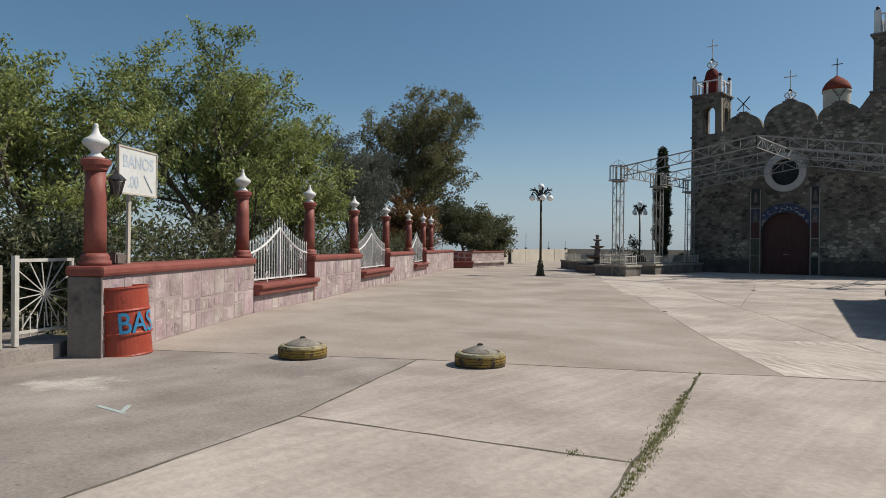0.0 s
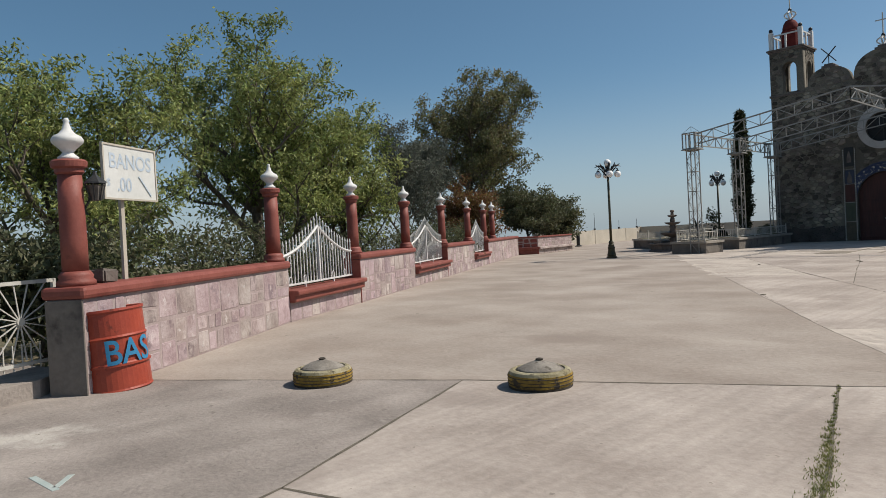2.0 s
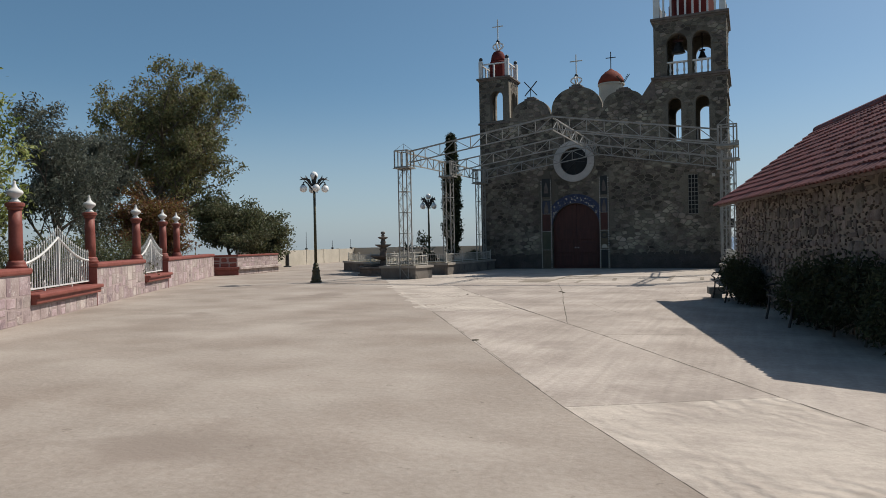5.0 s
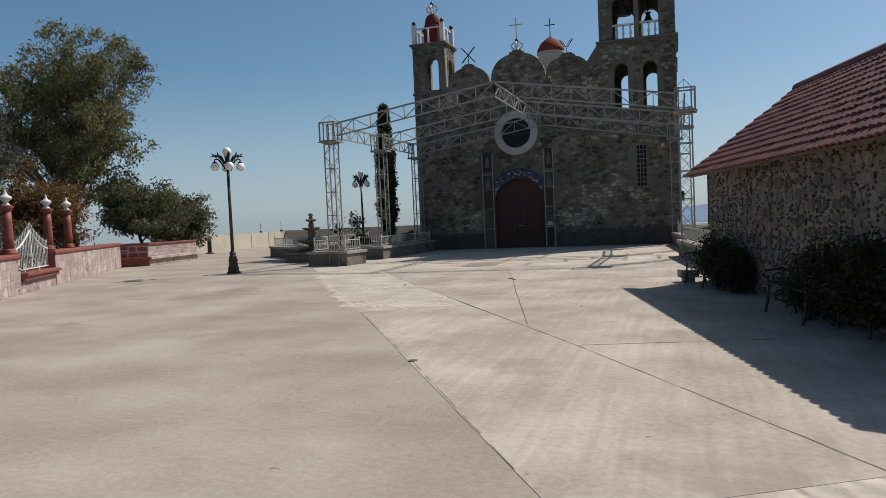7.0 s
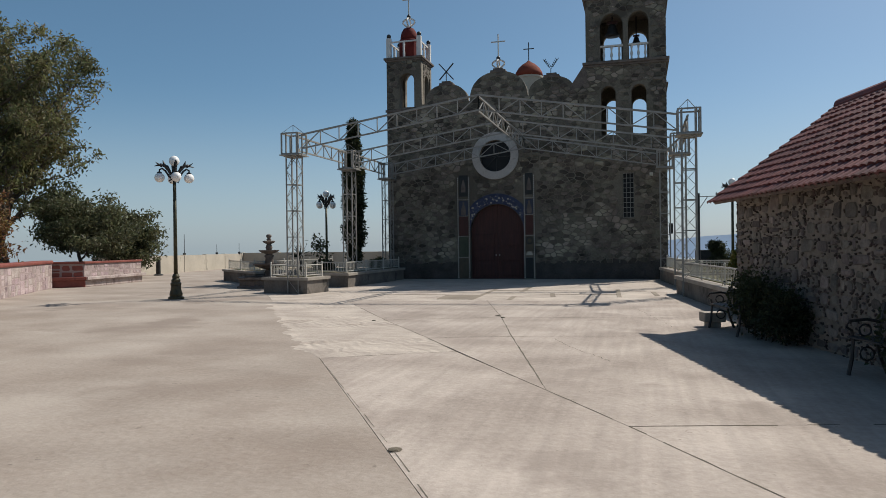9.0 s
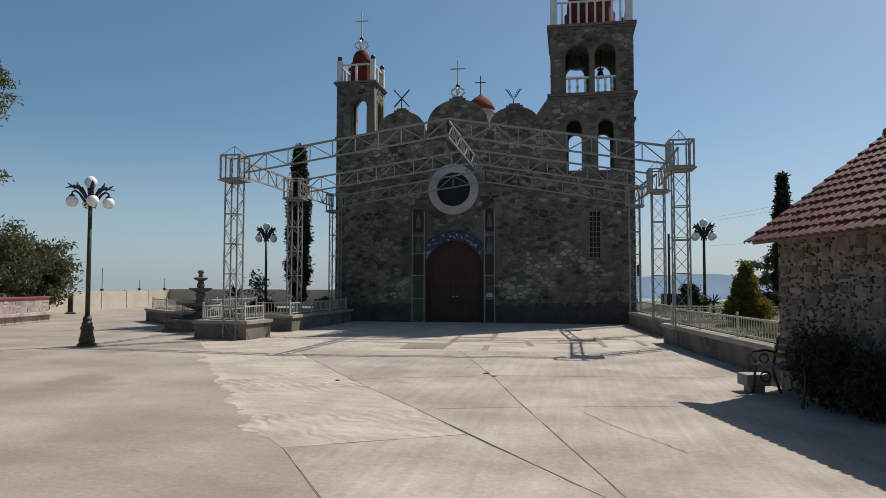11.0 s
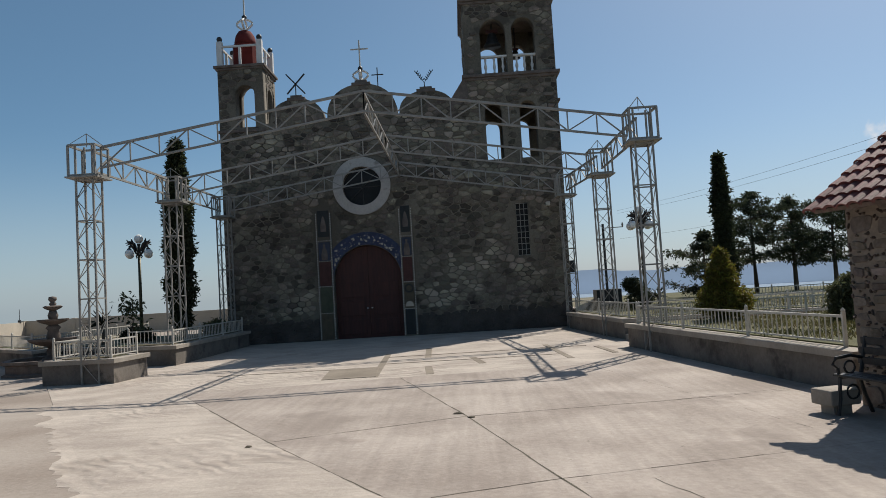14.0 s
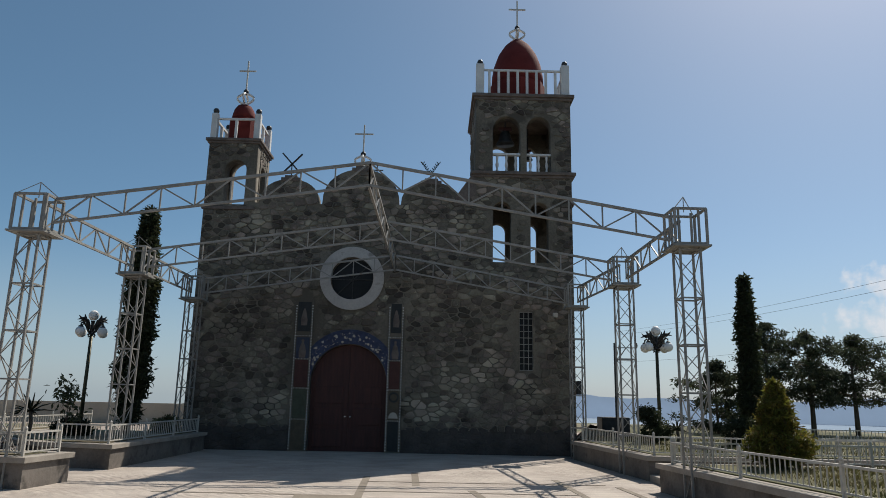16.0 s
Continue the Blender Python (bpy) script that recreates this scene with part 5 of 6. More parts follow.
def heart_finial(x, y, z, s=1.0):
    """White open heart of curved straps on a foot, with a dark ball on top."""
    f = empty("finial", x, y, z)
    part("foot", lathe([(0.12 * s, 0), (0.12 * s, 0.05 * s), (0.05 * s, 0.08 * s)], 12), M_WHITE, f)
    for a in range(4):
        c, sn = math.cos(a * math.pi / 2), math.sin(a * math.pi / 2)
        pts = []
        for k in range(9):
            t = k / 8
            r = 0.04 + 0.3 * math.sin(math.pi * min(1, t * 1.05)) ** 0.8 * (0.6 + 0.6 * t) if t < 1 else 0.05
            pts.append((r * s * c, r * s * sn, (0.05 + 0.45 * t) * s))
        part("strap", tube(pts, 0.045 * s, 6), M_WHITE, f)
    part("ball", lathe([(0.04 * s, 0.46 * s), (0.1 * s, 0.52 * s), (0.1 * s, 0.6 * s), (0.03 * s, 0.68 * s)], 12), M_IRON, f, "dark ball", smooth=True)
    return tagged(f, "white open heart-shaped iron finial with a dark ball", "finial", "roof finials")


heart_finial(CX + 5.5, CY + 0.25, 9.84, 0.95)
cross("roof_cross", CX + 5.5, CY + 0.25, 10.46, 1.05, 0.34, 0.05, M_RAIL, "pale metal cross on the central gable", "roof crosses")
# crossed bars and a metal branch on the side gables
xb = empty("crossed_bars", CX + 2.95, CY + 0.25, 9.43)
part("stem", bars([((0, 0, 0), (0, 0, 0.55))], 0.035), M_IRON, xb)
part("bar", bars([((-0.36, 0, 0.92), (0.36, 0, 0.12))], 0.05), M_IRON, xb)
part("bar", bars([((-0.34, 0, 0.14), (0.36, 0, 0.9))], 0.05), M_IRON, xb)
tagged(xb, "dark metal X of crossed bars on the gable", "ornament")
br = empty("metal_branch", CX + 7.95, CY + 0.25, 9.43)
part("stem", tube([(0, 0, 0), (0, 0, 0.25)], 0.016, 6), M_IRON, br)
for sgn in (-1, 1):
    part("twig", tube([(0, 0, 0.22), (sgn * 0.12, 0, 0.45), (sgn * 0.3, 0, 0.68)], 0.012, 5), M_IRON, br)
    for k in range(5):
        f = (k + 0.6) / 5
        x, z = sgn * (0.04 + 0.27 * f), 0.27 + 0.4 * f
        for q in (-1, 1):
            part("leaf", tube([(x, 0, z), (x + q * 0.05, 0, z + 0.05), (x + q * 0.07, 0, z + 0.1)], [0.006, 0.02, 0.003], 5), M_LEAF_DARK, br)
tagged(br, "thin metal branch with small leaves on the gable", "ornament")

LAMP_DOTS = M_GLOBE


def balustrade(name, x0, x1, y0, y1, z, h, n, posts, rail=0.07, label="white-painted balustrade round the tower top", ball=True, skip_back=False):
    b = empty(name)
    for x in (x0, x1):
        for y in (y0, y1):
            part("corner_post", boxes((x - posts, x + posts, y - posts, y + posts, z, z + h + 0.2), bevel=0.02), M_WHITE, b)
            if ball:
                part("ball", lathe([(0.05, 0), (0.1, 0.05), (0.11, 0.11), (0.08, 0.18), (0.02, 0.21)], 12, x, y, z + h + 0.2), M_IRON, b, "dark ball", smooth=True)
    for (xa, ya), (xb_, yb) in (((x0, y0), (x1, y0)), ((x1, y0), (x1, y1)), ((x1, y1), (x0, y1)), ((x0, y1), (x0, y0))):
        part("rail", bars([((xa, ya, z + h), (xb_, yb, z + h))], rail), M_WHITE, b)
        for k in range(1, n):
            px, py = xa + (xb_ - xa) * k / n, ya + (yb - ya) * k / n
            part("baluster", boxes((px - 0.045, px + 0.045, py - 0.045, py + 0.045, z, z + h)), M_WHITE, b)
    return tagged(b, label, "balustrade", "tower balustrades")


balustrade("balustrade", CX + 0.1, CX + 1.65, CY + 0.1, CY + 1.65, 10.77, 0.78, 2, 0.11)
balustrade("balustrade", CX + 9.7, CX + CW - 0.16, CY + 0.14, CY + TD - 0.14, 12.73, 1.02, 9, 0.15)
d = empty("tower_dome", CX + 0.88, CY + 0.88, 10.77)
part("drum", lathe([(0.52, 0), (0.52, 1.0), (0.45, 1.04)], 8), M_DOME, d)
part("dome", lathe([(0.43, 1.04), (0.42, 1.2), (0.37, 1.42), (0.26, 1.6), (0.1, 1.68)], 24), M_DOME, d, smooth=True)
tagged(d, "dark red octagonal turret dome on the small tower", "dome")
heart_finial(CX + 0.88, CY + 0.88, 12.42, 1.0)
cross("tower_cross", CX + 0.88, CY + 0.88, 13.05, 1.2, 0.32, 0.05, M_RAIL, "pale metal cross on the small tower", "roof crosses")
DX, DY = CX + 11.27, CY + TD / 2
d = empty("tower_dome", DX, DY, 12.73)
part("drum", lathe([(1.12, 0), (1.12, 1.05), (1.02, 1.08)], 8), M_DOME, d)
part("dome", lathe([(1.02, 1.08), (1.0, 1.5), (0.92, 1.95), (0.76, 2.4), (0.52, 2.8), (0.28, 3.04), (0.2, 3.1), (0.12, 3.16)], 32), M_DOME, d, smooth=True)
tagged(d, "dark red dome on the tall bell tower", "dome")
heart_finial(DX, DY, 15.85, 1.0)
cross("tower_cross", DX, DY, 16.48, 1.15, 0.34, 0.055, M_RAIL, "pale metal cross on the bell tower", "roof crosses")
# cupola over the crossing
cp = empty("cupola", -9.75, 60.0, 8.0)
part("drum", lathe([(0.92, 0), (0.92, 5.2), (1.0, 5.22), (1.0, 5.34), (0.92, 5.36)], 24), M_CREAM, cp, "cream drum")
part("dome", lathe([(1.0, 5.36), (0.93, 5.66), (0.74, 5.98), (0.45, 6.25), (0.16, 6.42), (0.1, 6.5)], 24), M_ORANGE, cp, "orange dome", smooth=True)
tagged(cp, "small lantern cupola with an orange dome over the nave", "cupola")
cross("cupola_cross", -9.75, 60.0, 14.46, 1.35, 0.38, 0.06, M_IRON, "dark cross on the cupola", "roof crosses")

# bells and arch balustrades in the bell tower
def bell(x, y, z, s):
    b = empty("bell", x, y, z)
    part("body", lathe([(0.36 * s, 0), (0.34 * s, 0.06 * s), (0.25 * s, 0.22 * s), (0.2 * s, 0.42 * s), (0.17 * s, 0.52 * s), (0.06 * s, 0.58 * s)], 24), M_IRON, b, smooth=True)
    part("yoke", boxes((-0.25 * s, 0.25 * s, -0.06, 0.06, 0.58 * s, 0.72 * s), bevel=0.02), M_WOOD, b)
    part("hanger", bars([((0, 0, 0.7 * s), (0, 0, 12.42 - z))], 0.06), M_IRON, b)
    return tagged(b, "dark bronze church bell hanging in the tower arch", "bell", "bells")


bell(CX + 10.7, CY + 0.75, 11.05, 0.95)
bell(CX + 11.75, CY + 2.5, 11.1, 0.6)
for x0, x1 in ((10.18, 11.18), (11.4, 12.28)):
    ab = empty("arch_balustrade", CX + x0, CY + 0.12, 9.78)
    w_ = x1 - x0
    part("rail", boxes((0.0, w_, -0.07, 0.09, 0.62, 0.7), bevel=0.012), M_WHITE, ab)
    for k in range(3):
        part("baluster", lathe([(0.05, 0), (0.05, 0.06), (0.03, 0.12), (0.065, 0.26), (0.03, 0.42), (0.05, 0.56), (0.05, 0.62)], 10, w_ * (k + 0.5) / 3, 0.01, 0), M_WHITE, ab, smooth=True)
    tagged(ab, "short white turned balustrade in a bell-tower arch", "balustrade", "arch balustrades")

# portal: painted pilasters edged with bulb strings, mosaic band over the door
M_PANEL = [mat("panel_" + n, a, tuple(min(1, c * 1.5) for c in a), 0.7, scale=5, fine=30) for n, a in (("green", (0.05, 0.055, 0.035)), ("red", (0.055, 0.02, 0.016)), ("ochre", (0.07, 0.056, 0.036)), ("blue", (0.03, 0.035, 0.055)), ("dark", (0.02, 0.022, 0.022)))]
M_MOSAIC = mat("blue_mosaic", (0.016, 0.022, 0.055), (0.038, 0.05, 0.105), 0.6, scale=6, fine=25, spots=(0.13, 0.13, 0.14), spot_scale=9, spot_at=0.6)
for side, (x0, x1) in enumerate(((3.52, 4.1), (6.68, 7.17))):
    pl = part("portal_pilaster", plate(arch(x0, x1, 0.0, 5.12), [], 0.12, mF @ Matrix.Translation((0, -0.08, 0))), M_MORTAR_D, church, "narrow portal pilaster with painted panels")
    seq = [(0.05, 1.0, 4 if side else 2), (1.04, 2.0, 2 if side else 0), (2.05, 2.95, 1), (3.0, 3.7, 3), (3.9, 4.9, 4)]
    for z0, z1, k in seq:
        part("panel", boxes((CX + x0 + 0.07, CX + x1 - 0.07, CY - 0.1, CY - 0.082, z0, z1), bevel=0.006), M_PANEL[k], pl)
    part("figure", lathe([(0.12, 0), (0.14, 0.2), (0.09, 0.42), (0.06, 0.5), (0.075, 0.58), (0.02, 0.66)], 10, CX + (x0 + x1) / 2, CY - 0.08, 3.02, squash=0.4), M_CANTERA, pl, "small grey relief")
    part("figure", lathe([(0.11, 0), (0.12, 0.2), (0.08, 0.4), (0.05, 0.52), (0.02, 0.6)], 10, CX + (x0 + x1) / 2, CY - 0.09, 4.1, squash=0.4), M_CANTERA, pl, "small grey relief")
    if side:
        part("roundel", plate(disc(6.925, 1.78, 0.17, 20), [disc(6.925, 1.78, 0.11, 20)], 0.02, mF @ Matrix.Translation((0, -0.115, 0))), M_IRON, pl)
        part("shell", plate([(6.77, 1.1), (7.08, 1.1)] + [(6.925 + 0.155 * math.cos(math.pi * k / 10), 1.1 + 0.2 * math.sin(math.pi * k / 10)) for k in range(11)], [], 0.02, mF @ Matrix.Translation((0, -0.115, 0))), M_CREAM, pl)
    bm = bmesh.new()
    for x in (x0 + 0.02, x1 - 0.02):
        for k in range(52):
            box(bm, CX + x - 0.016, CX + x + 0.016, CY - 0.112, CY - 0.083, 0.06 + 0.092 * k, 0.092 + 0.092 * k)
    for z in (1.02, 2.02, 2.98, 3.75):
        for k in range(5):
            xx = x0 + 0.08 + (x1 - x0 - 0.16) * k / 4
            box(bm, CX + xx - 0.012, CX + xx + 0.012, CY - 0.115, CY - 0.1, z - 0.012, z + 0.012)
    tagged(part("bulb_string", bm, M_GLOBE, pl, "string of small unlit white bulbs"), kind="stuff")
band_o, band_i = arch(3.74, 7.04, 1.9, 4.0, 24), arch(4.1, 6.68, 1.8, 3.52, 24)
ring_o = band_o[2:]
ring_i = band_i[2:]
part("mosaic_band", plate(ring_o + ring_i[::-1], [], 0.08, mF @ Matrix.Translation((0, -0.06, 0))), M_MOSAIC, church, "dark blue mosaic band over the door")
rg = random.Random(3)
for k in range(90):
    a = radians(rg.uniform(8, 172))
    r = rg.uniform(1.33, 1.62)
    x, z = CX + 5.39 + r * math.cos(a), 2.25 + r * math.sin(a)
    s = rg.choice((0.014, 0.018, 0.025, 0.045))
    part("mosaic_flower", lathe([(s, 0), (s * 0.9, 0.012), (s * 0.2, 0.02)], 7, 0, 0, 0), M_CREAM, church).matrix_world = pose(x, CY - 0.06, z, 90, 0, 0)
part("floodlight", boxes((CX + CW - 0.75, CX + CW - 0.6, CY - 0.2, CY - 0.02, 4.55, 4.7), bevel=0.02), M_RAIL, church)

# ================= street lamps =================
def street_lamp(h=4.55):
    l_ = empty("street_lamp")
    part("base", lathe([(0.24, 0), (0.24, 0.06), (0.19, 0.09), (0.2, 0.16), (0.16, 0.3), (0.15, 0.42), (0.165, 0.45), (0.165, 0.5), (0.13, 0.54), (0.14, 0.6), (0.1, 0.66), (0.115, 0.72), (0.075, 0.8)], 20), M_LAMPGREEN, l_, "ornate bronze-green base", smooth=False)
    part("shaft", lathe([(0.062, 0.8), (0.055, 2.2), (0.05, h - 0.78)], 14), M_LAMPGREEN, l_, smooth=True)
    part("collar", lathe([(0.05, h - 0.8), (0.09, h - 0.76), (0.06, h - 0.7), (0.08, h - 0.6), (0.05, h - 0.45), (0.07, h - 0.34)], 14), M_IRON, l_)
    for k in range(4):
        a = k * math.pi / 2 + 0.5
        c, s = math.cos(a), math.sin(a)
        P = lambda r, z: (r * c, r * s, h + z)
        arm = part("arm", tube([P(0.05, -0.75), P(0.16, -0.66), P(0.26, -0.5), P(0.36, -0.42), P(0.44, -0.46), P(0.44, -0.52)], [0.03, 0.035, 0.03, 0.03, 0.025, 0.03], 7), M_IRON, l_, "black scrolled bracket")
        bm = bmesh.new()
        tube([P(0.1, -0.6), P(0.22, -0.36), P(0.4, -0.3), P(0.6, -0.36)], [0.05, 0.06, 0.045, 0.008], 6, bm)
        tube([P(0.2, -0.46), P(0.3, -0.3), P(0.34, -0.16)], [0.04, 0.05, 0.006], 6, bm)
        tube([P(0.36, -0.36), P(0.46, -0.3), P(0.56, -0.22)], [0.04, 0.035, 0.006], 6, bm)
        tube([P(0.06, -0.72), P(0.14, -0.8), P(0.12, -0.86), P(0.07, -0.84)], [0.02, 0.025, 0.02, 0.01], 6, bm)
        part("scroll", bm, M_IRON, arm)
        part("gallery", lathe([(0.03, -0.52), (0.075, -0.545), (0.08, -0.575), (0.06, -0.58)], 14, 0.44 * c, 0.44 * s, h), M_IRON, arm)
        part("globe", lathe([(0.07, -0.57), (0.135, -0.63), (0.155, -0.71), (0.135, -0.79), (0.07, -0.85), (0.005, -0.865)][::-1], 18, 0.44 * c, 0.44 * s, h), M_GLOBE, l_, "white opal globe", smooth=True)
    part("globe", lathe([(0.005, 0.0), (0.08, -0.025), (0.145, -0.1), (0.16, -0.17), (0.14, -0.25), (0.08, -0.32)][::-1], 18, 0, 0, h), M_GLOBE, l_, "white opal globe", smooth=True)
    return tagged(l_, "cast-iron street lamp with scrolled arms and white globes", "street lamp", "street lamps")


lamp0 = street_lamp()
lamp0.matrix_world = pose(-16.58, 30.28, 0, 0, 0, 15)
copy_thing(lamp0, pose(-16.9, 42.0, 0.02 - 0.25, 0, 0, 40))
copy_thing(lamp0, pose(1.35, 42.6, -0.28, 0, 0, 10))

# ================= fountain, bollard, poles on the left =================
ft = empty("fountain", -16.9, 36.6, 0)
part("basin", lathe([(1.3, 0), (1.3, 0.06), (1.2, 0.1), (1.2, 0.3), (1.3, 0.34), (1.3, 0.42), (1.14, 0.42), (1.12, 0.2)], 8), M_CANTERA, ft, "octagonal carved basin")
part("water", lathe([(1.13, 0.2), (1.13, 0.22)], 8), M_GLASS, ft)
part("pedestal", lathe([(0.3, 0.15), (0.3, 0.4), (0.16, 0.48), (0.2, 0.6), (0.13, 0.72)], 16), M_CANTERA, ft, smooth=True)
part("bowl", lathe([(0.15, 0.72), (0.42, 0.8), (0.62, 0.9), (0.64, 0.96), (0.54, 0.95), (0.1, 0.88)], 20), M_CANTERA, ft)
part("pedestal", lathe([(0.14, 0.88), (0.19, 1.0), (0.14, 1.18), (0.2, 1.26), (0.12, 1.34)], 16), M_CANTERA, ft, smooth=True)
part("bowl", lathe([(0.12, 1.34), (0.3, 1.4), (0.4, 1.46), (0.41, 1.5), (0.3, 1.5), (0.1, 1.46)], 20), M_CANTERA, ft)
part("pedestal", lathe([(0.1, 1.46), (0.14, 1.6), (0.09, 1.74)], 14), M_CANTERA, ft, smooth=True)
part("bowl", lathe([(0.08, 1.74), (0.2, 1.79), (0.26, 1.85), (0.2, 1.88), (0.08, 1.86)], 18), M_CANTERA, ft)
part("finial", lathe([(0.06, 1.86), (0.1, 1.93), (0.06, 1.98), (0.11, 2.04), (0.1, 2.12), (0.03, 2.14)], 14), M_CANTERA, ft, smooth=True)
tagged(ft, "three-tier carved grey stone fountain, dry, with an octagonal basin", "fountain")
bo = empty("bollard", -30.4, 47.0, 0)
part("shaft", lathe([(0.14, 0.08), (0.13, 0.95), (0.14, 1.0), (0.1, 1.04)], 14), M_IRON, bo)
part("foot", lathe([(0.28, 0), (0.28, 0.05), (0.16, 0.1)], 14), M_IRON, bo)
tagged(bo, "black metal bollard on the terrace", "bollard")
for x, y, h in ((-32.6, 52.5, 2.6), (-33.4, 57.5, 1.9), (-34, 61.5, 2.0)):
    mp_ = empty("mast", x, y, 0)
    part("pole", lathe([(0.025, 0), (0.018, h)], 6), M_IRON, mp_)
    part("clamp", boxes((-0.08, 0.08, -0.06, 0.06, 1.1, 1.3), bevel=0.01), M_IRON, mp_)
    tagged(mp_, "thin metal mast fixed to the parapet", "mast", "parapet masts")
for a, b in (((-31.6, 46.3, 0.45), (-32.2, 49.8, 0.62)), ((-32.4, 50.6, 0.85), (-33.1, 54.8, 0.95))):
    cb = bmesh.new()
    p, q = Vector(a), Vector(b)
    tube([p.lerp(q, k / 8) - Vector((-0.06, 0, 0.35 * math.sin(math.pi * k / 8))) for k in range(9)], 0.022, 5, cb)
    tagged(part("cable", cb, M_IRON), "slack dark cable along the parapet", "cable", "parapet cables")

# ================= plants =================
LW = "broad walnut tree with sunlit green pinnate leaves behind the wall"
tree("tree", LW, -18.3, 13.6, -1.0, 9.7, 3.8, 9, 0.3, M_LEAF_A, 34000, 0.08, 11, clump=0.15, levels=4, ball=True, fork=0.22)
tree("tree", LW, -18.9, 16.8, -1.0, 8.4, 2.7, 8, 0.26, M_LEAF_A, 24000, 0.08, 12, clump=0.14, levels=4, ball=True, fork=0.22)
tree("tree", LW, -15.8, 7.7, -1.0, 7.3, 3.2, 8, 0.24, M_LEAF_A, 30000, 0.07, 13, clump=0.13, levels=4, ball=True, fork=0.22)
tree("tree", LW, -12.2, 3.2, -1.0, 4.9, 2.4, 8, 0.18, M_LEAF_A, 20000, 0.06, 14, clump=0.11, levels=4, fork=0.22)
tree("tree", "tall broad tree with olive and yellowing leaves", -33.0, 39.0, -0.5, 14.8, 5.0, 12, 0.42, M_LEAF_B, 44000, 0.12, 15, clump=0.2, fork=0.25, ball=True, levels=4)
tree("tree", "thin tree with grey-green foliage", -24.5, 24.6, -1.0, 8.6, 2.3, 8, 0.15, M_LEAF_BLUE, 15000, 0.085, 16, clump=0.14, levels=4, ball=True)
tree("tree", "thin tree with grey-green foliage", -28.1, 29.4, -1.0, 8.4, 2.1, 8, 0.16, M_LEAF_BLUE, 15000, 0.1, 26, clump=0.16, levels=4, ball=True)
tree("small_tree", "small tree with rusty brown autumn leaves", -25.0, 29.8, -0.6, 5.3, 2.0, 8, 0.1, M_LEAF_BRONZE, 19000, 0.085, 17, clump=0.2)
tree("bush", "dense dark bush in the stone planter", -29.7, 40.3, 0.9, 3.7, 3.0, 11, 0.1, M_LEAF_BUSH, 20000, 0.12, 18, clump=0.22, fork=0.06, category="bush", spread=1.1)
tree("bush", "loose dark bush spilling over the planter", -30.4, 44.7, 0.0, 3.9, 2.0, 9, 0.08, M_LEAF_BUSH, 8000, 0.12, 19, clump=0.18, fork=0.1, category="bush", spread=1.1)
for k, (x, y, h, r) in enumerate(((-9.0, 2.9, 2.0, 1.1), (-9.4, 5.3, 2.1, 1.2), (-11.0, 6.6, 3.0, 1.8), (-13.0, 9.9, 3.1, 1.9), (-14.8, 13.0, 2.6, 1.8), (-17.0, 16.2, 2.7, 1.8), (-18.8, 19.6, 3.0, 1.8), (-21.0, 23.0, 3.0, 1.8), (-23.4, 26.4, 3.1, 1.8))):
    tree("bush", "shaded green undergrowth bush behind the fence wall", x, y, -0.8 if k > 1 else 0.1, h, r, 9, 0.05, M_LEAF_BUSH, 5500, 0.07, 40 + k, clump=0.22, fork=0.05, category="bush", spread=1.1)
column_tree("cypress", "tall dark narrow cypress beside the church", -14.72, 40.3, 0.5, 6.85, 1.12, M_LEAF_DARK, 24000, 0.075, 21, taper=0.8, skirt=0.42)
column_tree("cypress", "tall dark narrow cypress in the garden", 4.15, 42.1, 0.5, 5.45, 0.85, M_LEAF_DARK, 18000, 0.07, 22, taper=0.9, skirt=0.3)
column_tree("shrub", "conical golden-green clipped shrub on the lawn", 0.72, 33.45, 0.55, 1.65, 1.4, M_LEAF_LIME, 14000, 0.045, 23, taper=1.25, category="shrub")


def pine(x, y, z, h, r, seed, low=0.32, count=8000, size=0.07):
    """A pine: bare lower trunk, whorls of uneven level boughs with flat needle pads."""
    rg_ = np.random.default_rng(seed)
    t = empty("pine", x, y, z)
    bm = tube([(0, 0, -0.1), (rg_.uniform(-0.1, 0.1), 0, h * 0.5), (0, 0, h * 0.97)], [h * 0.028, h * 0.018, 0.015], 8)
    pads = []
    tiers = max(6, int(h * 1.9))
    for i in range(tiers):
        f = low + (0.97 - low) * i / (tiers - 1)
        reach = r * (0.35 + 0.75 * math.sin(math.pi * min(1, (1.02 - f) / (1.02 - low) * 0.62))) * (0.25 if f > 0.95 else 1)
        for k in range(4):
            a = rg_.uniform(0, 2 * math.pi)
            length = reach * rg_.uniform(0.35, 1.1)
            c, s_ = math.cos(a), math.sin(a)
            z0 = h * f + rg_.uniform(-0.15, 0.15)
            pts = [(0, 0, z0), (c * length * 0.5, s_ * length * 0.5, z0 + 0.06 * length), (c * length, s_ * length, z0 + 0.22 * length)]
            tube(pts, [0.03, 0.02, 0.006], 5, bm)
            for q in range(7):
                g = rg_.uniform(0.35, 1.05)
                w = 0.22 * length * (1.1 - abs(g - 0.7))
                pads.append((c * length * g + rg_.normal(0, w), s_ * length * g + rg_.normal(0, w), z0 + 0.2 * length * g * g + rg_.normal(0, 0.05)))
    part("trunk", bm, M_BARK, t, "dark trunk and boughs", smooth=True)
    tagged(part("crown", leaves_mesh("crown", pads, 0.12, count, size, rg_, flat=0.2, long=2.4, squat=0.6), M_LEAF_PINE, t), kind="stuff")
    return tagged(t, "dark layered pine with a bare lower trunk at the garden's edge", "pine", "garden pines")


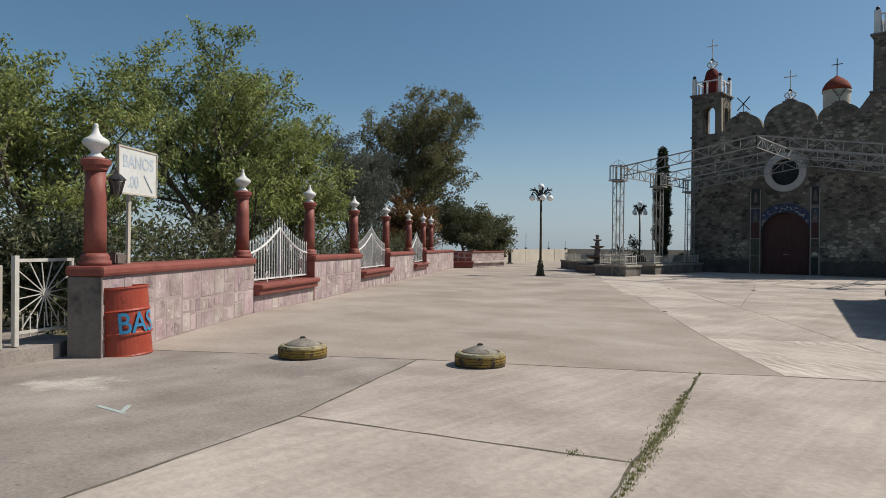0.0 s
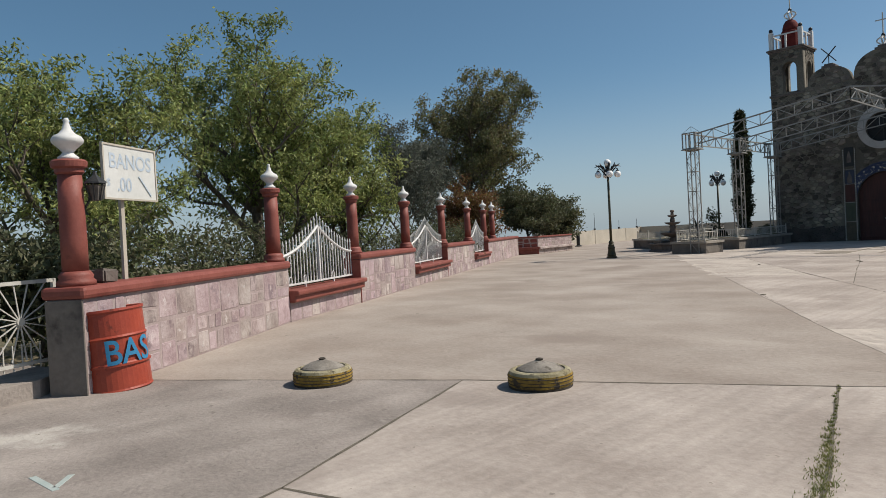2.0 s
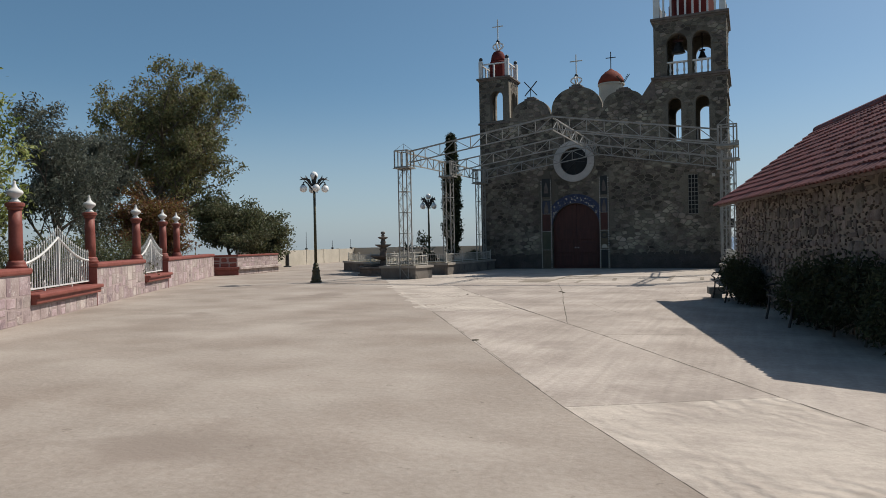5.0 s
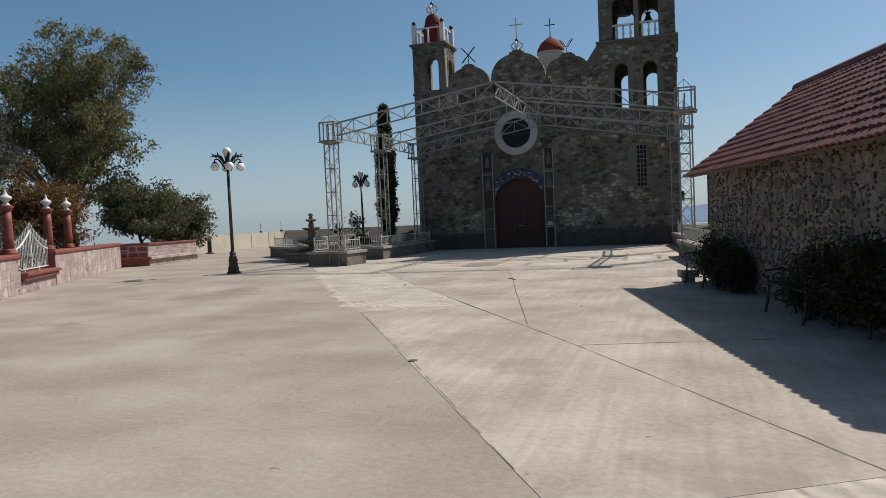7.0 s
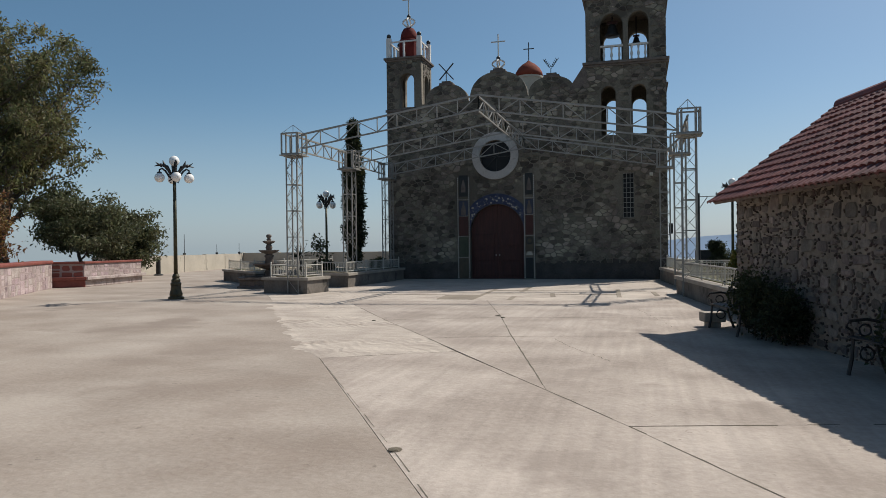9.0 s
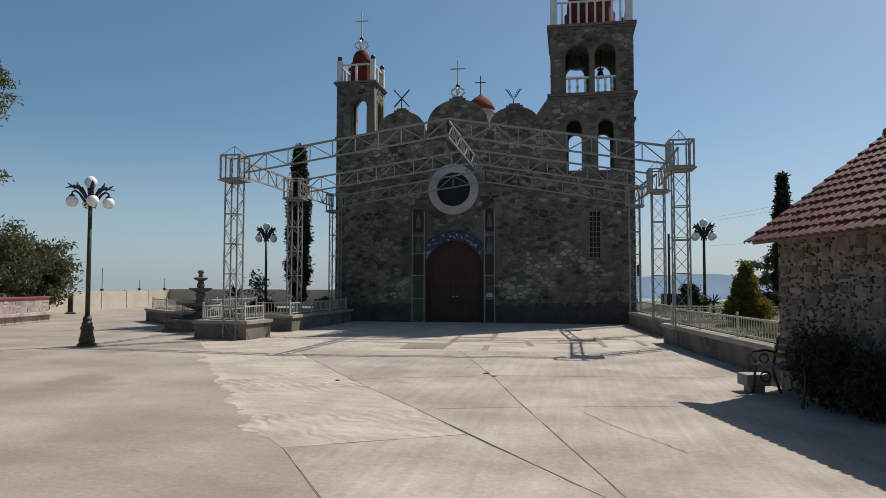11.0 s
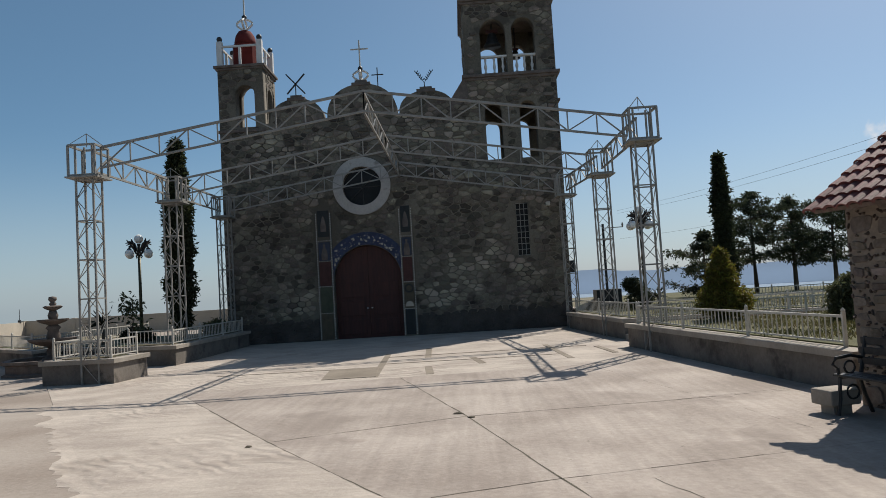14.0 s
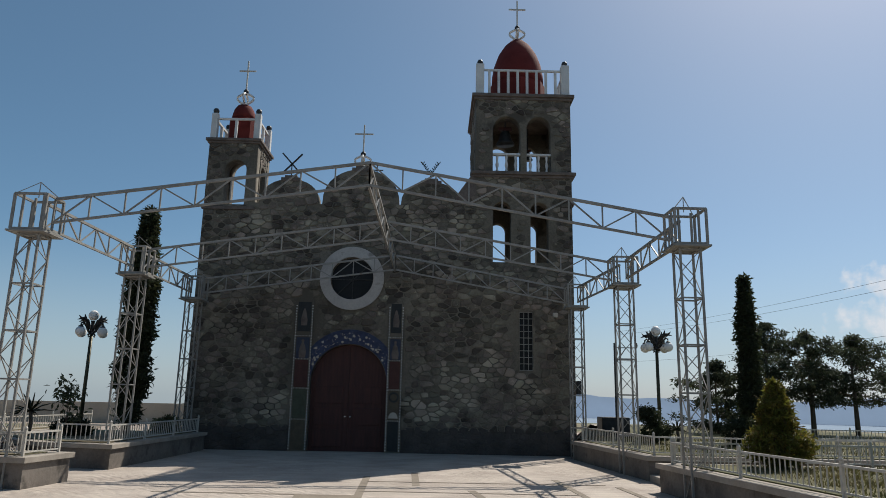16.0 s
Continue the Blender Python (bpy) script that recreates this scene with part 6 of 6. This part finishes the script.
for k, (x, y, h, r) in enumerate(((6.0, 49.5, 3.0, 1.6), (8.7, 50.5, 4.9, 1.8), (10.6, 50.6, 4.5, 1.7), (12.4, 50.4, 4.4, 2.0), (14.7, 50.2, 4.5, 2.1), (17.4, 50.0, 4.6, 2.3))):
    pine(x, y, 0.4, h, r, 60 + k, 0.12 if k == 0 else 0.34)


def clipped(x, y, z, blobs, leaf, label, seed, n=5000, size=0.05):
    rg_ = np.random.default_rng(seed)
    t = empty("topiary", x, y, z)
    part("trunk", tube([(0, 0, -0.05), (0.02, 0, 0.3), (0, 0, 0.6)], [0.05, 0.04, 0.02], 6), M_BARK, t)
    cs = []
    for bx, by, bz, br_ in blobs:
        for k in range(160):
            v = rg_.normal(0, 1, 3)
            v = v / np.linalg.norm(v) * br_ * rg_.uniform(0.5, 1) ** 0.4
            cs.append((bx + v[0], by + v[1], bz + v[2]))
    tagged(part("crown", leaves_mesh("crown", cs, size, n, size, rg_), leaf, t), kind="stuff")
    return tagged(t, label, "shrub")


clipped(0.75, 41.2, 0.55, [(-0.1, 0, 0.35, 0.3), (0.2, 0, 0.45, 0.28), (-0.15, 0, 0.85, 0.25), (-0.32, 0, 0.9, 0.16)], M_LEAF_DARK, "dark clipped topiary shrub of stacked balls", 71)
clipped(3.0, 40.5, 0.55, [(0, 0, 0.4, 0.4), (0.3, 0, 0.5, 0.35)], M_LEAF_DARK, "dark rounded shrub on the lawn", 72)
clipped(2.2, 31.2, 0.55, [(0, 0, 0.3, 0.25), (0.05, 0, 0.6, 0.22), (0.2, 0, 0.75, 0.16)], M_LEAF_BUSH, "loose green shrub on the lawn", 73)
clipped(3.6, 31.8, 0.55, [(0, 0, 0.2, 0.3), (0.5, 0, 0.15, 0.3)], M_LEAF_BUSH, "low green shrub on the lawn", 74)
clipped(-16.0, 39.4, 0.55, [(0, 0, 0.2, 0.28), (0.35, 0.1, 0.16, 0.24)], M_LEAF_DARK, "dark rounded shrub in the raised bed", 75)
clipped(-14.0, 41.6, 0.55, [(0, 0, 0.2, 0.3), (-0.35, 0.4, 0.15, 0.3)], M_LEAF_BUSH, "low green shrub in the raised bed", 76)


def spiky(x, y, z, h, n, seed):
    r_ = random.Random(seed)
    t = empty("yucca", x, y, z)
    part("trunk", tube([(0, 0, -0.05), (0.03, 0, h * 0.3), (0, 0, h * 0.55)], [0.06, 0.05, 0.05], 7), M_BARK, t)
    for k in range(n):
        a, e = r_.uniform(0, 6.28), r_.uniform(-0.2, 1.3)
        d_ = Vector((math.cos(a) * math.cos(e), math.sin(a) * math.cos(e), math.sin(e)))
        p = Vector((0, 0, h * 0.55))
        part("blade", tube([p, p + d_ * h * 0.25, p + d_ * h * 0.45 - Vector((0, 0, h * 0.05))], [0.012, 0.018, 0.003], 4), M_LEAF_DARK, t)
    return tagged(t, "spiky yucca in the raised bed", "yucca")


spiky(-16.6, 38.7, 0.5, 1.3, 34, 3)
spiky(1.35, 41.0, 0.5, 0.9, 24, 4)
tree("sapling", "bare little tree with few leaves in the raised bed", -15.8, 39.0, 0.5, 1.75, 0.5, 6, 0.02, M_LEAF_BUSH, 260, 0.09, 81, clump=0.08, category="sapling")

# tufts of grass and weeds
def blades(name, spots_, label, leaf, seed, size):
    rg_ = np.random.default_rng(seed)
    me = bpy.data.meshes.new(name)
    v, f = [], []
    for x, y, z, r, n in spots_:
        for _ in range(n):
            px, py = x + rg_.normal(0, r), y + rg_.normal(0, r)
            a = rg_.uniform(0, 6.28)
            h = size * rg_.uniform(0.4, 1.3)
            c, s = math.cos(a) * size * 0.16, math.sin(a) * size * 0.16
            lx, ly = rg_.normal(0, size * 0.35, 2)
            o = len(v)
            v += [(px - c, py - s, z), (px + c, py + s, z), (px + lx + c * 0.7, py + ly + s * 0.7, z + h * 0.7), (px + lx * 1.6, py + ly * 1.6, z + h)]
            f += [(o, o + 1, o + 2), (o, o + 2, o + 3)]
    me.from_pydata(v, [], f)
    return tagged(part(name, me, leaf), label, "weeds", kind="stuff")


M_WEED = leaf_mat("weed_green", (0.13, 0.15, 0.045), (0.25, 0.25, 0.09))
weeds = []
rw = random.Random(12)
for k in range(46):
    f = k / 45
    x, y = -0.78 + (0.41 + 0.78) * f, 9.46 + (5.05 - 9.46) * f
    thick = 0.012 + 0.10 * max(0, math.sin(max(0, f - 0.2) * 3.6)) * (0.5 + 0.5 * math.sin(k * 1.7) ** 2)
    weeds.append((x + rw.uniform(-0.02, 0.02), y, 0.0, thick * 0.4, int(8 + 1000 * thick)))
weeds += [(0.42, 4.9, 0, 0.06, 70), (0.6, 4.3, 0, 0.08, 90), (0.9, 3.2, 0, 0.08, 90), (-0.25, 5.68, 0, 0.04, 50)]
blades("weeds", weeds, "low green weeds growing along the slab joint", M_WEED, 5, 0.02)
M_LAWN = leaf_mat("lawn_blades", (0.055, 0.06, 0.018), (0.13, 0.112, 0.043), 0.4)
blades("grass", [(rw.uniform(0.1, 7), rw.uniform(27.6, 33.8), 0.575, 0.25, 60) for _ in range(220)] + [(rw.uniform(-0.5, 8), rw.uniform(37, 44), 0.575, 0.3, 40) for _ in range(120)], "patchy dry lawn grass in the garden", M_LAWN, 6, 0.07)

# ================= things on the plaza =================
def half_tyre(x, y, rz):
    t = empty("buried_tyre", x, y, 0, rz)
    part("tread", lathe([(0.33, 0.0), (0.345, 0.03), (0.352, 0.09), (0.345, 0.14)], 40), M_YELLOW, t, "worn yellow tread")
    part("sidewall", lathe([(0.338, 0.141), (0.325, 0.168), (0.295, 0.18), (0.27, 0.178), (0.262, 0.165)], 40), M_TYREWALL, t, "worn pale yellow sidewall ring")
    part("foot", lathe([(0.345, -0.005), (0.347, 0.022)], 40), M_RUBBER, t)
    bm = lathe([(0.264, 0.165), (0.23, 0.19), (0.15, 0.225), (0.07, 0.25), (0.03, 0.262), (0.012, 0.268)], 32)
    for v in bm.verts:
        v.co.z += 0.008 * noise.noise(v.co * 22)
    part("cap", bm, M_TYRECAP, t, "domed grey concrete filling", smooth=True)
    part("eyelet", lathe([(0.04, 0.262), (0.045, 0.275), (0.02, 0.285)], 8), M_RUBBER, t)
    for z in (0.05, 0.085, 0.12):
        part("tread_groove", lathe([(0.3485, z - 0.004), (0.3535, z - 0.003), (0.3535, z + 0.003), (0.3485, z + 0.004)], 40), M_RUBBER, t)
    t.scale = (0.9, 0.9, 0.95)
    return tagged(t, "half-buried old tyre painted yellow, filled with concrete", "tyre", "buried tyres")


for tx_, ty_, ta_ in ((-2.99, 8.08, 10), (-5.03, 6.93, 130)):
    half_tyre(tx_, ty_, ta_)

dr = empty("trash_drum", -6.93, 5.46, -0.012)
dr.matrix_world = pose(-6.95, 5.47, -0.02) @ Matrix.Rotation(radians(4.5), 4, Vector((0.739, -0.674, 0)))
dr.scale = (1.24, 1.24, 1.03)
part("shell", lathe([(0.285, 0.0), (0.292, 0.01), (0.285, 0.03), (0.283, 0.27), (0.297, 0.29), (0.283, 0.31), (0.283, 0.56), (0.297, 0.58), (0.283, 0.60), (0.284, 0.84), (0.296, 0.86), (0.292, 0.885), (0.278, 0.88), (0.272, 0.84), (0.27, 0.05)], 40), M_DRUM, dr, "orange-red steel shell", smooth=False)
part("rubbish", lathe([(0.27, 0.4), (0.27, 0.62), (0.1, 0.66)], 20), M_RUBBER, dr)


def text_mesh(body, size, depth=0.0):
    cu = bpy.data.curves.new("letters", "FONT")
    cu.body, cu.size, cu.extrude, cu.align_x, cu.offset = body, size, depth, "LEFT", 0.012 * size
    tmp = bpy.data.objects.new("letters", cu)
    me = bpy.data.meshes.new_from_object(tmp)
    bpy.data.objects.remove(tmp)
    return me


bm = bmesh.new()
bm.from_mesh(text_mesh("BAS", 0.37))
bmesh.ops.subdivide_edges(bm, edges=[e for e in bm.edges if e.calc_length() > 0.05], cuts=3, use_grid_fill=True)
bmesh.ops.triangulate(bm, faces=bm.faces[:])
for v in bm.verts:
    a = radians(-33) + v.co.x * 0.7 / 0.3
    v.co = Vector((0.3015 * math.cos(a), 0.3015 * math.sin(a), 0.3 + v.co.y))
part("lettering", bm, M_BLUE, dr, "hand-painted blue letters BAS")
part("paint_line", lathe([(0.2995, 0.295), (0.2995, 0.272)], 40), M_DRUM, dr)
tagged(dr, "orange-red steel drum used as a dustbin, lettered BAS in blue", "trash drum")

# sign on a post behind the wall
sg = empty("sign", -7.8, 6.03, 0)
ang = math.degrees(math.atan2(6.47 - 5.62, -8.12 + 7.5))
m_s = pose(-7.5, 5.62, 2.17, 0, 0, ang)
inv = sg.matrix_world.inverted()
bw, bh = 1.05, 0.66
part("board", boxes((0, bw, 0, 0.02, 0, bh), bevel=0.004, m=inv @ m_s), M_SIGN, sg, "white painted board")
for it in ((-0.01, bw + 0.01, -0.012, 0.024, -0.012, 0.01), (-0.01, bw + 0.01, -0.012, 0.024, bh - 0.01, bh + 0.012), (-0.012, 0.012, -0.012, 0.024, 0.01, bh - 0.01), (bw - 0.012, bw + 0.012, -0.012, 0.024, 0.01, bh - 0.01)):
    part("frame", boxes(it, m=inv @ m_s), M_CREAM, sg)
for body, size, x, z in (("BANOS", 0.26, 0.1, 0.38), (".00", 0.24, 0.24, 0.1), ("$", 0.15, 0.04, 0.14)):
    me = text_mesh(body, size)
    me.transform(inv @ m_s @ Matrix(((1, 0, 0, x), (0, 0, -1, -0.004), (0, 1, 0, z), (0, 0, 0, 1))))
    part("lettering", me, M_SIGNTXT, sg, "faded blue-grey letters " + body)
part("arrow", bars([(inv @ m_s @ Vector((0.68, -0.003, 0.3)), inv @ m_s @ Vector((0.92, -0.003, 0.06)))], 0.018), M_SIGNTXT, sg)
part("post", bars([(inv @ Vector((-7.84, 5.9, 0.0)), inv @ Vector((-7.81, 5.91, 2.75)))], 0.05), M_CREAM, sg, "thin pale wooden post")
tagged(sg, "white hand-lettered BANOS signboard on a thin post behind the wall", "sign")

# wall lantern on the first column and a loose stone
ln = empty("wall_lantern", -6.99, 5.235, 2.1)
part("bracket", tube([(0, 0.0, -0.1), (0.02, 0.05, 0.0), (0.03, 0.1, 0.22), (0.04, 0.12, 0.24)], 0.014, 6), M_IRON, ln)
part("lantern_body", lathe([(0.05, -0.02), (0.09, 0.14), (0.1, 0.15)], 6, 0.04, 0.12, 0.02), M_BED, ln, "dusty grey glass")
part("lantern_cap", lathe([(0.12, 0.17), (0.11, 0.19), (0.03, 0.26), (0.01, 0.31)], 6, 0.04, 0.12, 0.02), M_IRON, ln)
part("lantern_cage", bars([((0.04 + 0.055 * math.cos(a), 0.12 + 0.055 * math.sin(a), 0.0), (0.04 + 0.105 * math.cos(a), 0.12 + 0.105 * math.sin(a), 0.19)) for a in (0.5, 1.55, 2.6, 3.65, 4.7, 5.75)], 0.012), M_IRON, ln)
tagged(ln, "black iron wall lantern on the red column", "lantern")
bm = bmesh.new()
bmesh.ops.create_cube(bm, size=1)
bmesh.ops.bevel(bm, geom=bm.edges[:], offset=0.12, segments=2, affect="EDGES")
for v in bm.verts:
    v.co = Vector((v.co.x * 0.3, v.co.y * 0.2, v.co.z * 0.15)) + Vector((noise.noise(v.co * 3), noise.noise(v.co * 3 + Vector((5, 5, 5))), noise.noise(v.co * 4))) * 0.02
ls = part("loose_stone", bm, M_CANTERA)
ls.matrix_world = pose(-7.32, 5.5, 1.245, 0, 4, 128)
tagged(ls, "rough grey stone lying on the red coping", "stone")

# side gate and kerb at the left
kerb = tagged(empty("kerb_step"), "worn concrete step in front of the side gate", "step", kind="structure")
slab([(-7.12, 4.72), (-6.82, 4.05), (-5.9, 2.0), (-9.5, 0.5), (-11, 4.2), (-7.6, 5.1)], M_SLAB_G, 0, 0.19, 0.25, "step", "", kerb)
sgm = empty("sunburst_gate", -7.1, 4.22, 0.2, math.degrees(math.atan2(0.75, -0.33)))
gl_ = 0.84
for a, b, w_ in (((0, 0, 0.0), (0, 0, 1.1), 0.06), ((0, 0, 1.04), (gl_, 0, 1.04), 0.04), ((0, 0, 0.16), (gl_, 0, 0.16), 0.035), ((gl_, 0, 0.05), (gl_, 0, 1.06), 0.04)):
    part("frame_bar", bars([(a, b)], w_), M_RAIL, sgm)
cxg, czg = gl_ * 0.5, 0.62
for k in range(16):
    a = 2 * math.pi * k / 16 + 0.12
    dx_, dz_ = math.cos(a), math.sin(a)
    s_ = min((gl_ / 2) / max(abs(dx_), 1e-3), 0.42 / max(abs(dz_), 1e-3))
    part("ray", bars([((cxg, 0, czg), (cxg + dx_ * s_, 0, czg + dz_ * s_))], 0.012), M_RAIL, sgm)
part("hub", lathe([(0.045, -0.02), (0.045, 0.02)], 12), M_RAIL, sgm).matrix_local = pose(cxg, 0, czg, 90, 0, 0)
for k in range(1, 8):
    part("short_bar", bars([((gl_ * k / 8, 0, 0.1), (gl_ * k / 8, 0, 0.38))], 0.011), M_RAIL, sgm)
tagged(sgm, "white iron gate with radiating sunburst bars beside the wall", "gate")
gp = empty("gate_post", -7.0, 3.98, 0.19)
part("shaft", boxes((-0.06, 0.06, -0.06, 0.06, 0, 1.0), bevel=0.01), M_CREAM, gp)
tagged(gp, "white-painted square gate post on the step", "gate post")

# chalky blue arrow mark on the grey concrete
M_MARK = mat("faded_turquoise_mark", (0.296, 0.351, 0.328), (0.374, 0.406, 0.378), 0.9, scale=8, fine=40)
def mark_at(ax, ay, bx, by, w_):
    d_ = (Vector((bx, by)) - Vector((ax, ay))).normalized() * w_ / 2
    return [(ax - d_.y, ay + d_.x), (ax + d_.y, ay - d_.x), (bx + d_.y, by - d_.x), (bx - d_.y, by + d_.x)]


slab(mark_at(-4.16, 3.98, -3.72, 4.02, 0.05), M_MARK, 0, 0.003, 0.01, "painted_mark")
slab(mark_at(-3.98, 4.18, -3.78, 4.03, 0.045), M_MARK, 0, 0.003, 0.01, "painted_mark")


def bench(a, b, label="black cast-iron bench with scrolled ends and wooden slats"):
    m_, length = wall_frame(a, b)
    bn = empty("bench")
    bn.matrix_world = m_
    for x in (0.06, length - 0.06):
        bm = bmesh.new()
        tube([(x, -0.42, 0.0), (x, -0.38, 0.18), (x, -0.36, 0.42), (x, -0.1, 0.42), (x, -0.04, 0.2), (x, 0.04, 0.0)], 0.022, 6, bm)
        tube([(x, -0.08, 0.42), (x, -0.03, 0.62), (x, 0.03, 0.86)], 0.022, 6, bm)
        tube([(x, -0.02, 0.62), (x, -0.2, 0.66), (x, -0.4, 0.64), (x, -0.44, 0.57), (x, -0.38, 0.53), (x, -0.36, 0.42)], 0.02, 6, bm)
        for cy_, cz_, r_ in ((-0.22, 0.53, 0.07), (-0.2, 0.25, 0.08)):
            tube([(x, cy_ + r_ * math.cos(t * math.pi / 6), cz_ + r_ * math.sin(t * math.pi / 6)) for t in range(13)], 0.012, 5, bm)
        part("end_frame", bm, M_IRON, bn)
    for k in range(4):
        part("seat_slat", boxes((0, length, -0.4 + 0.085 * k, -0.335 + 0.085 * k, 0.435, 0.46), bevel=0.006), M_IRON, bn)
    for k in range(3):
        part("back_slat", boxes((0, length, -0.05 + 0.03 * k, -0.028 + 0.03 * k, 0.55 + 0.11 * k, 0.63 + 0.11 * k), bevel=0.006), M_IRON, bn)
    return tagged(bn, label, "bench", "plaza benches")


def along(s, off):
    p = HC + HU * s - HW * off
    return (p.x, p.y)


for s in (0.3, 5.0):
    bench(along(s, 0.25), along(s + 1.45, 0.25))
fb = empty("flower_box", *along(0.2, 0.55), 0.12, math.degrees(math.atan2(HU.y, HU.x)))
part("box", boxes((-0.16, 0.16, -0.2, 0.2, -0.02, 0.16), bevel=0.02), M_COPING, fb)
part("plinth", boxes((-0.1, 0.1, -0.12, 0.12, -0.12, -0.021)), M_COPING, fb)
tagged(fb, "pale concrete flower box beside the iron bench", "flower box")
for k, (s, h, r) in enumerate(((1.55, 1.2, 0.42), (2.1, 1.15, 0.42), (2.7, 0.95, 0.36), (5.9, 1.0, 0.36), (6.6, 1.25, 0.42), (7.5, 1.35, 0.45), (8.5, 1.3, 0.45), (9.5, 1.2, 0.45))):
    x, y = along(s, 0.32 + 0.05 * (k % 2))
    tree("wall_shrub", "dark leafy shrub against the shaded house wall", x, y, 0, h, r, 8, 0.02, M_LEAF_DARK, 3000, 0.045, 90 + k, clump=0.11, fork=0.05, category="shrub", spread=1.1)

# pole with a bracket, junction boxes, wires at the right
pd = empty("utility_pole", 0.05, 42.9, 0.5)
part("pole", lathe([(0.05, 0), (0.045, 3.2)], 10), M_IRON, pd)
part("arm", bars([((0, 0, 3.05), (0.72, -0.1, 3.05)), ((0, 0, 2.5), (0.35, -0.05, 3.04))], 0.03), M_TRUSS, pd)
part("insulator", lathe([(0.02, 0), (0.04, 0.08), (0.02, 0.16)], 8, 0.7, -0.1, 3.05), M_TRUSS, pd)
tagged(pd, "slim dark utility pole with a bracket arm", "pole")
bx = empty("meter_box", CX + CW + 0.06, CY + 0.3, 2.0)
part("case", boxes((0, 0.16, -0.2, 0.2, 0, 0.45), bevel=0.01), M_IRON, bx)
tagged(bx, "dark meter box on the tower's side wall", "meter box")
for z0, z1, dz in ((5.4, 5.5, 0.3), (5.2, 5.25, 0.35), (3.4, 3.95, 0.3)):
    a, b = Vector((6.0, 66.0, z0 + 1.0)), Vector((8.6, 30.0, z1 + 0.1))
    bm = tube([a.lerp(b, k / 20) - Vector((0, 0, dz * math.sin(math.pi * k / 20))) for k in range(21)], 0.005, 4)
    tagged(part("overhead_wire", bm, M_IRON), "thin overhead wire crossing the sky", "wire", "overhead wires")
hb = empty("cabinet_box", 0.6, 45.6, 0.5)
part("case", boxes((-0.5, 0.5, -0.4, 0.4, 0, 0.75), bevel=0.02), M_IRON, hb)
tagged(hb, "dark square cabinet beyond the church steps", "cabinet")
railing("railing", [(3.2, 38.6), (14, 38.9)], 0.5)
railing("railing", [(5.5, 46.5), (18, 46.0)], 0.5)
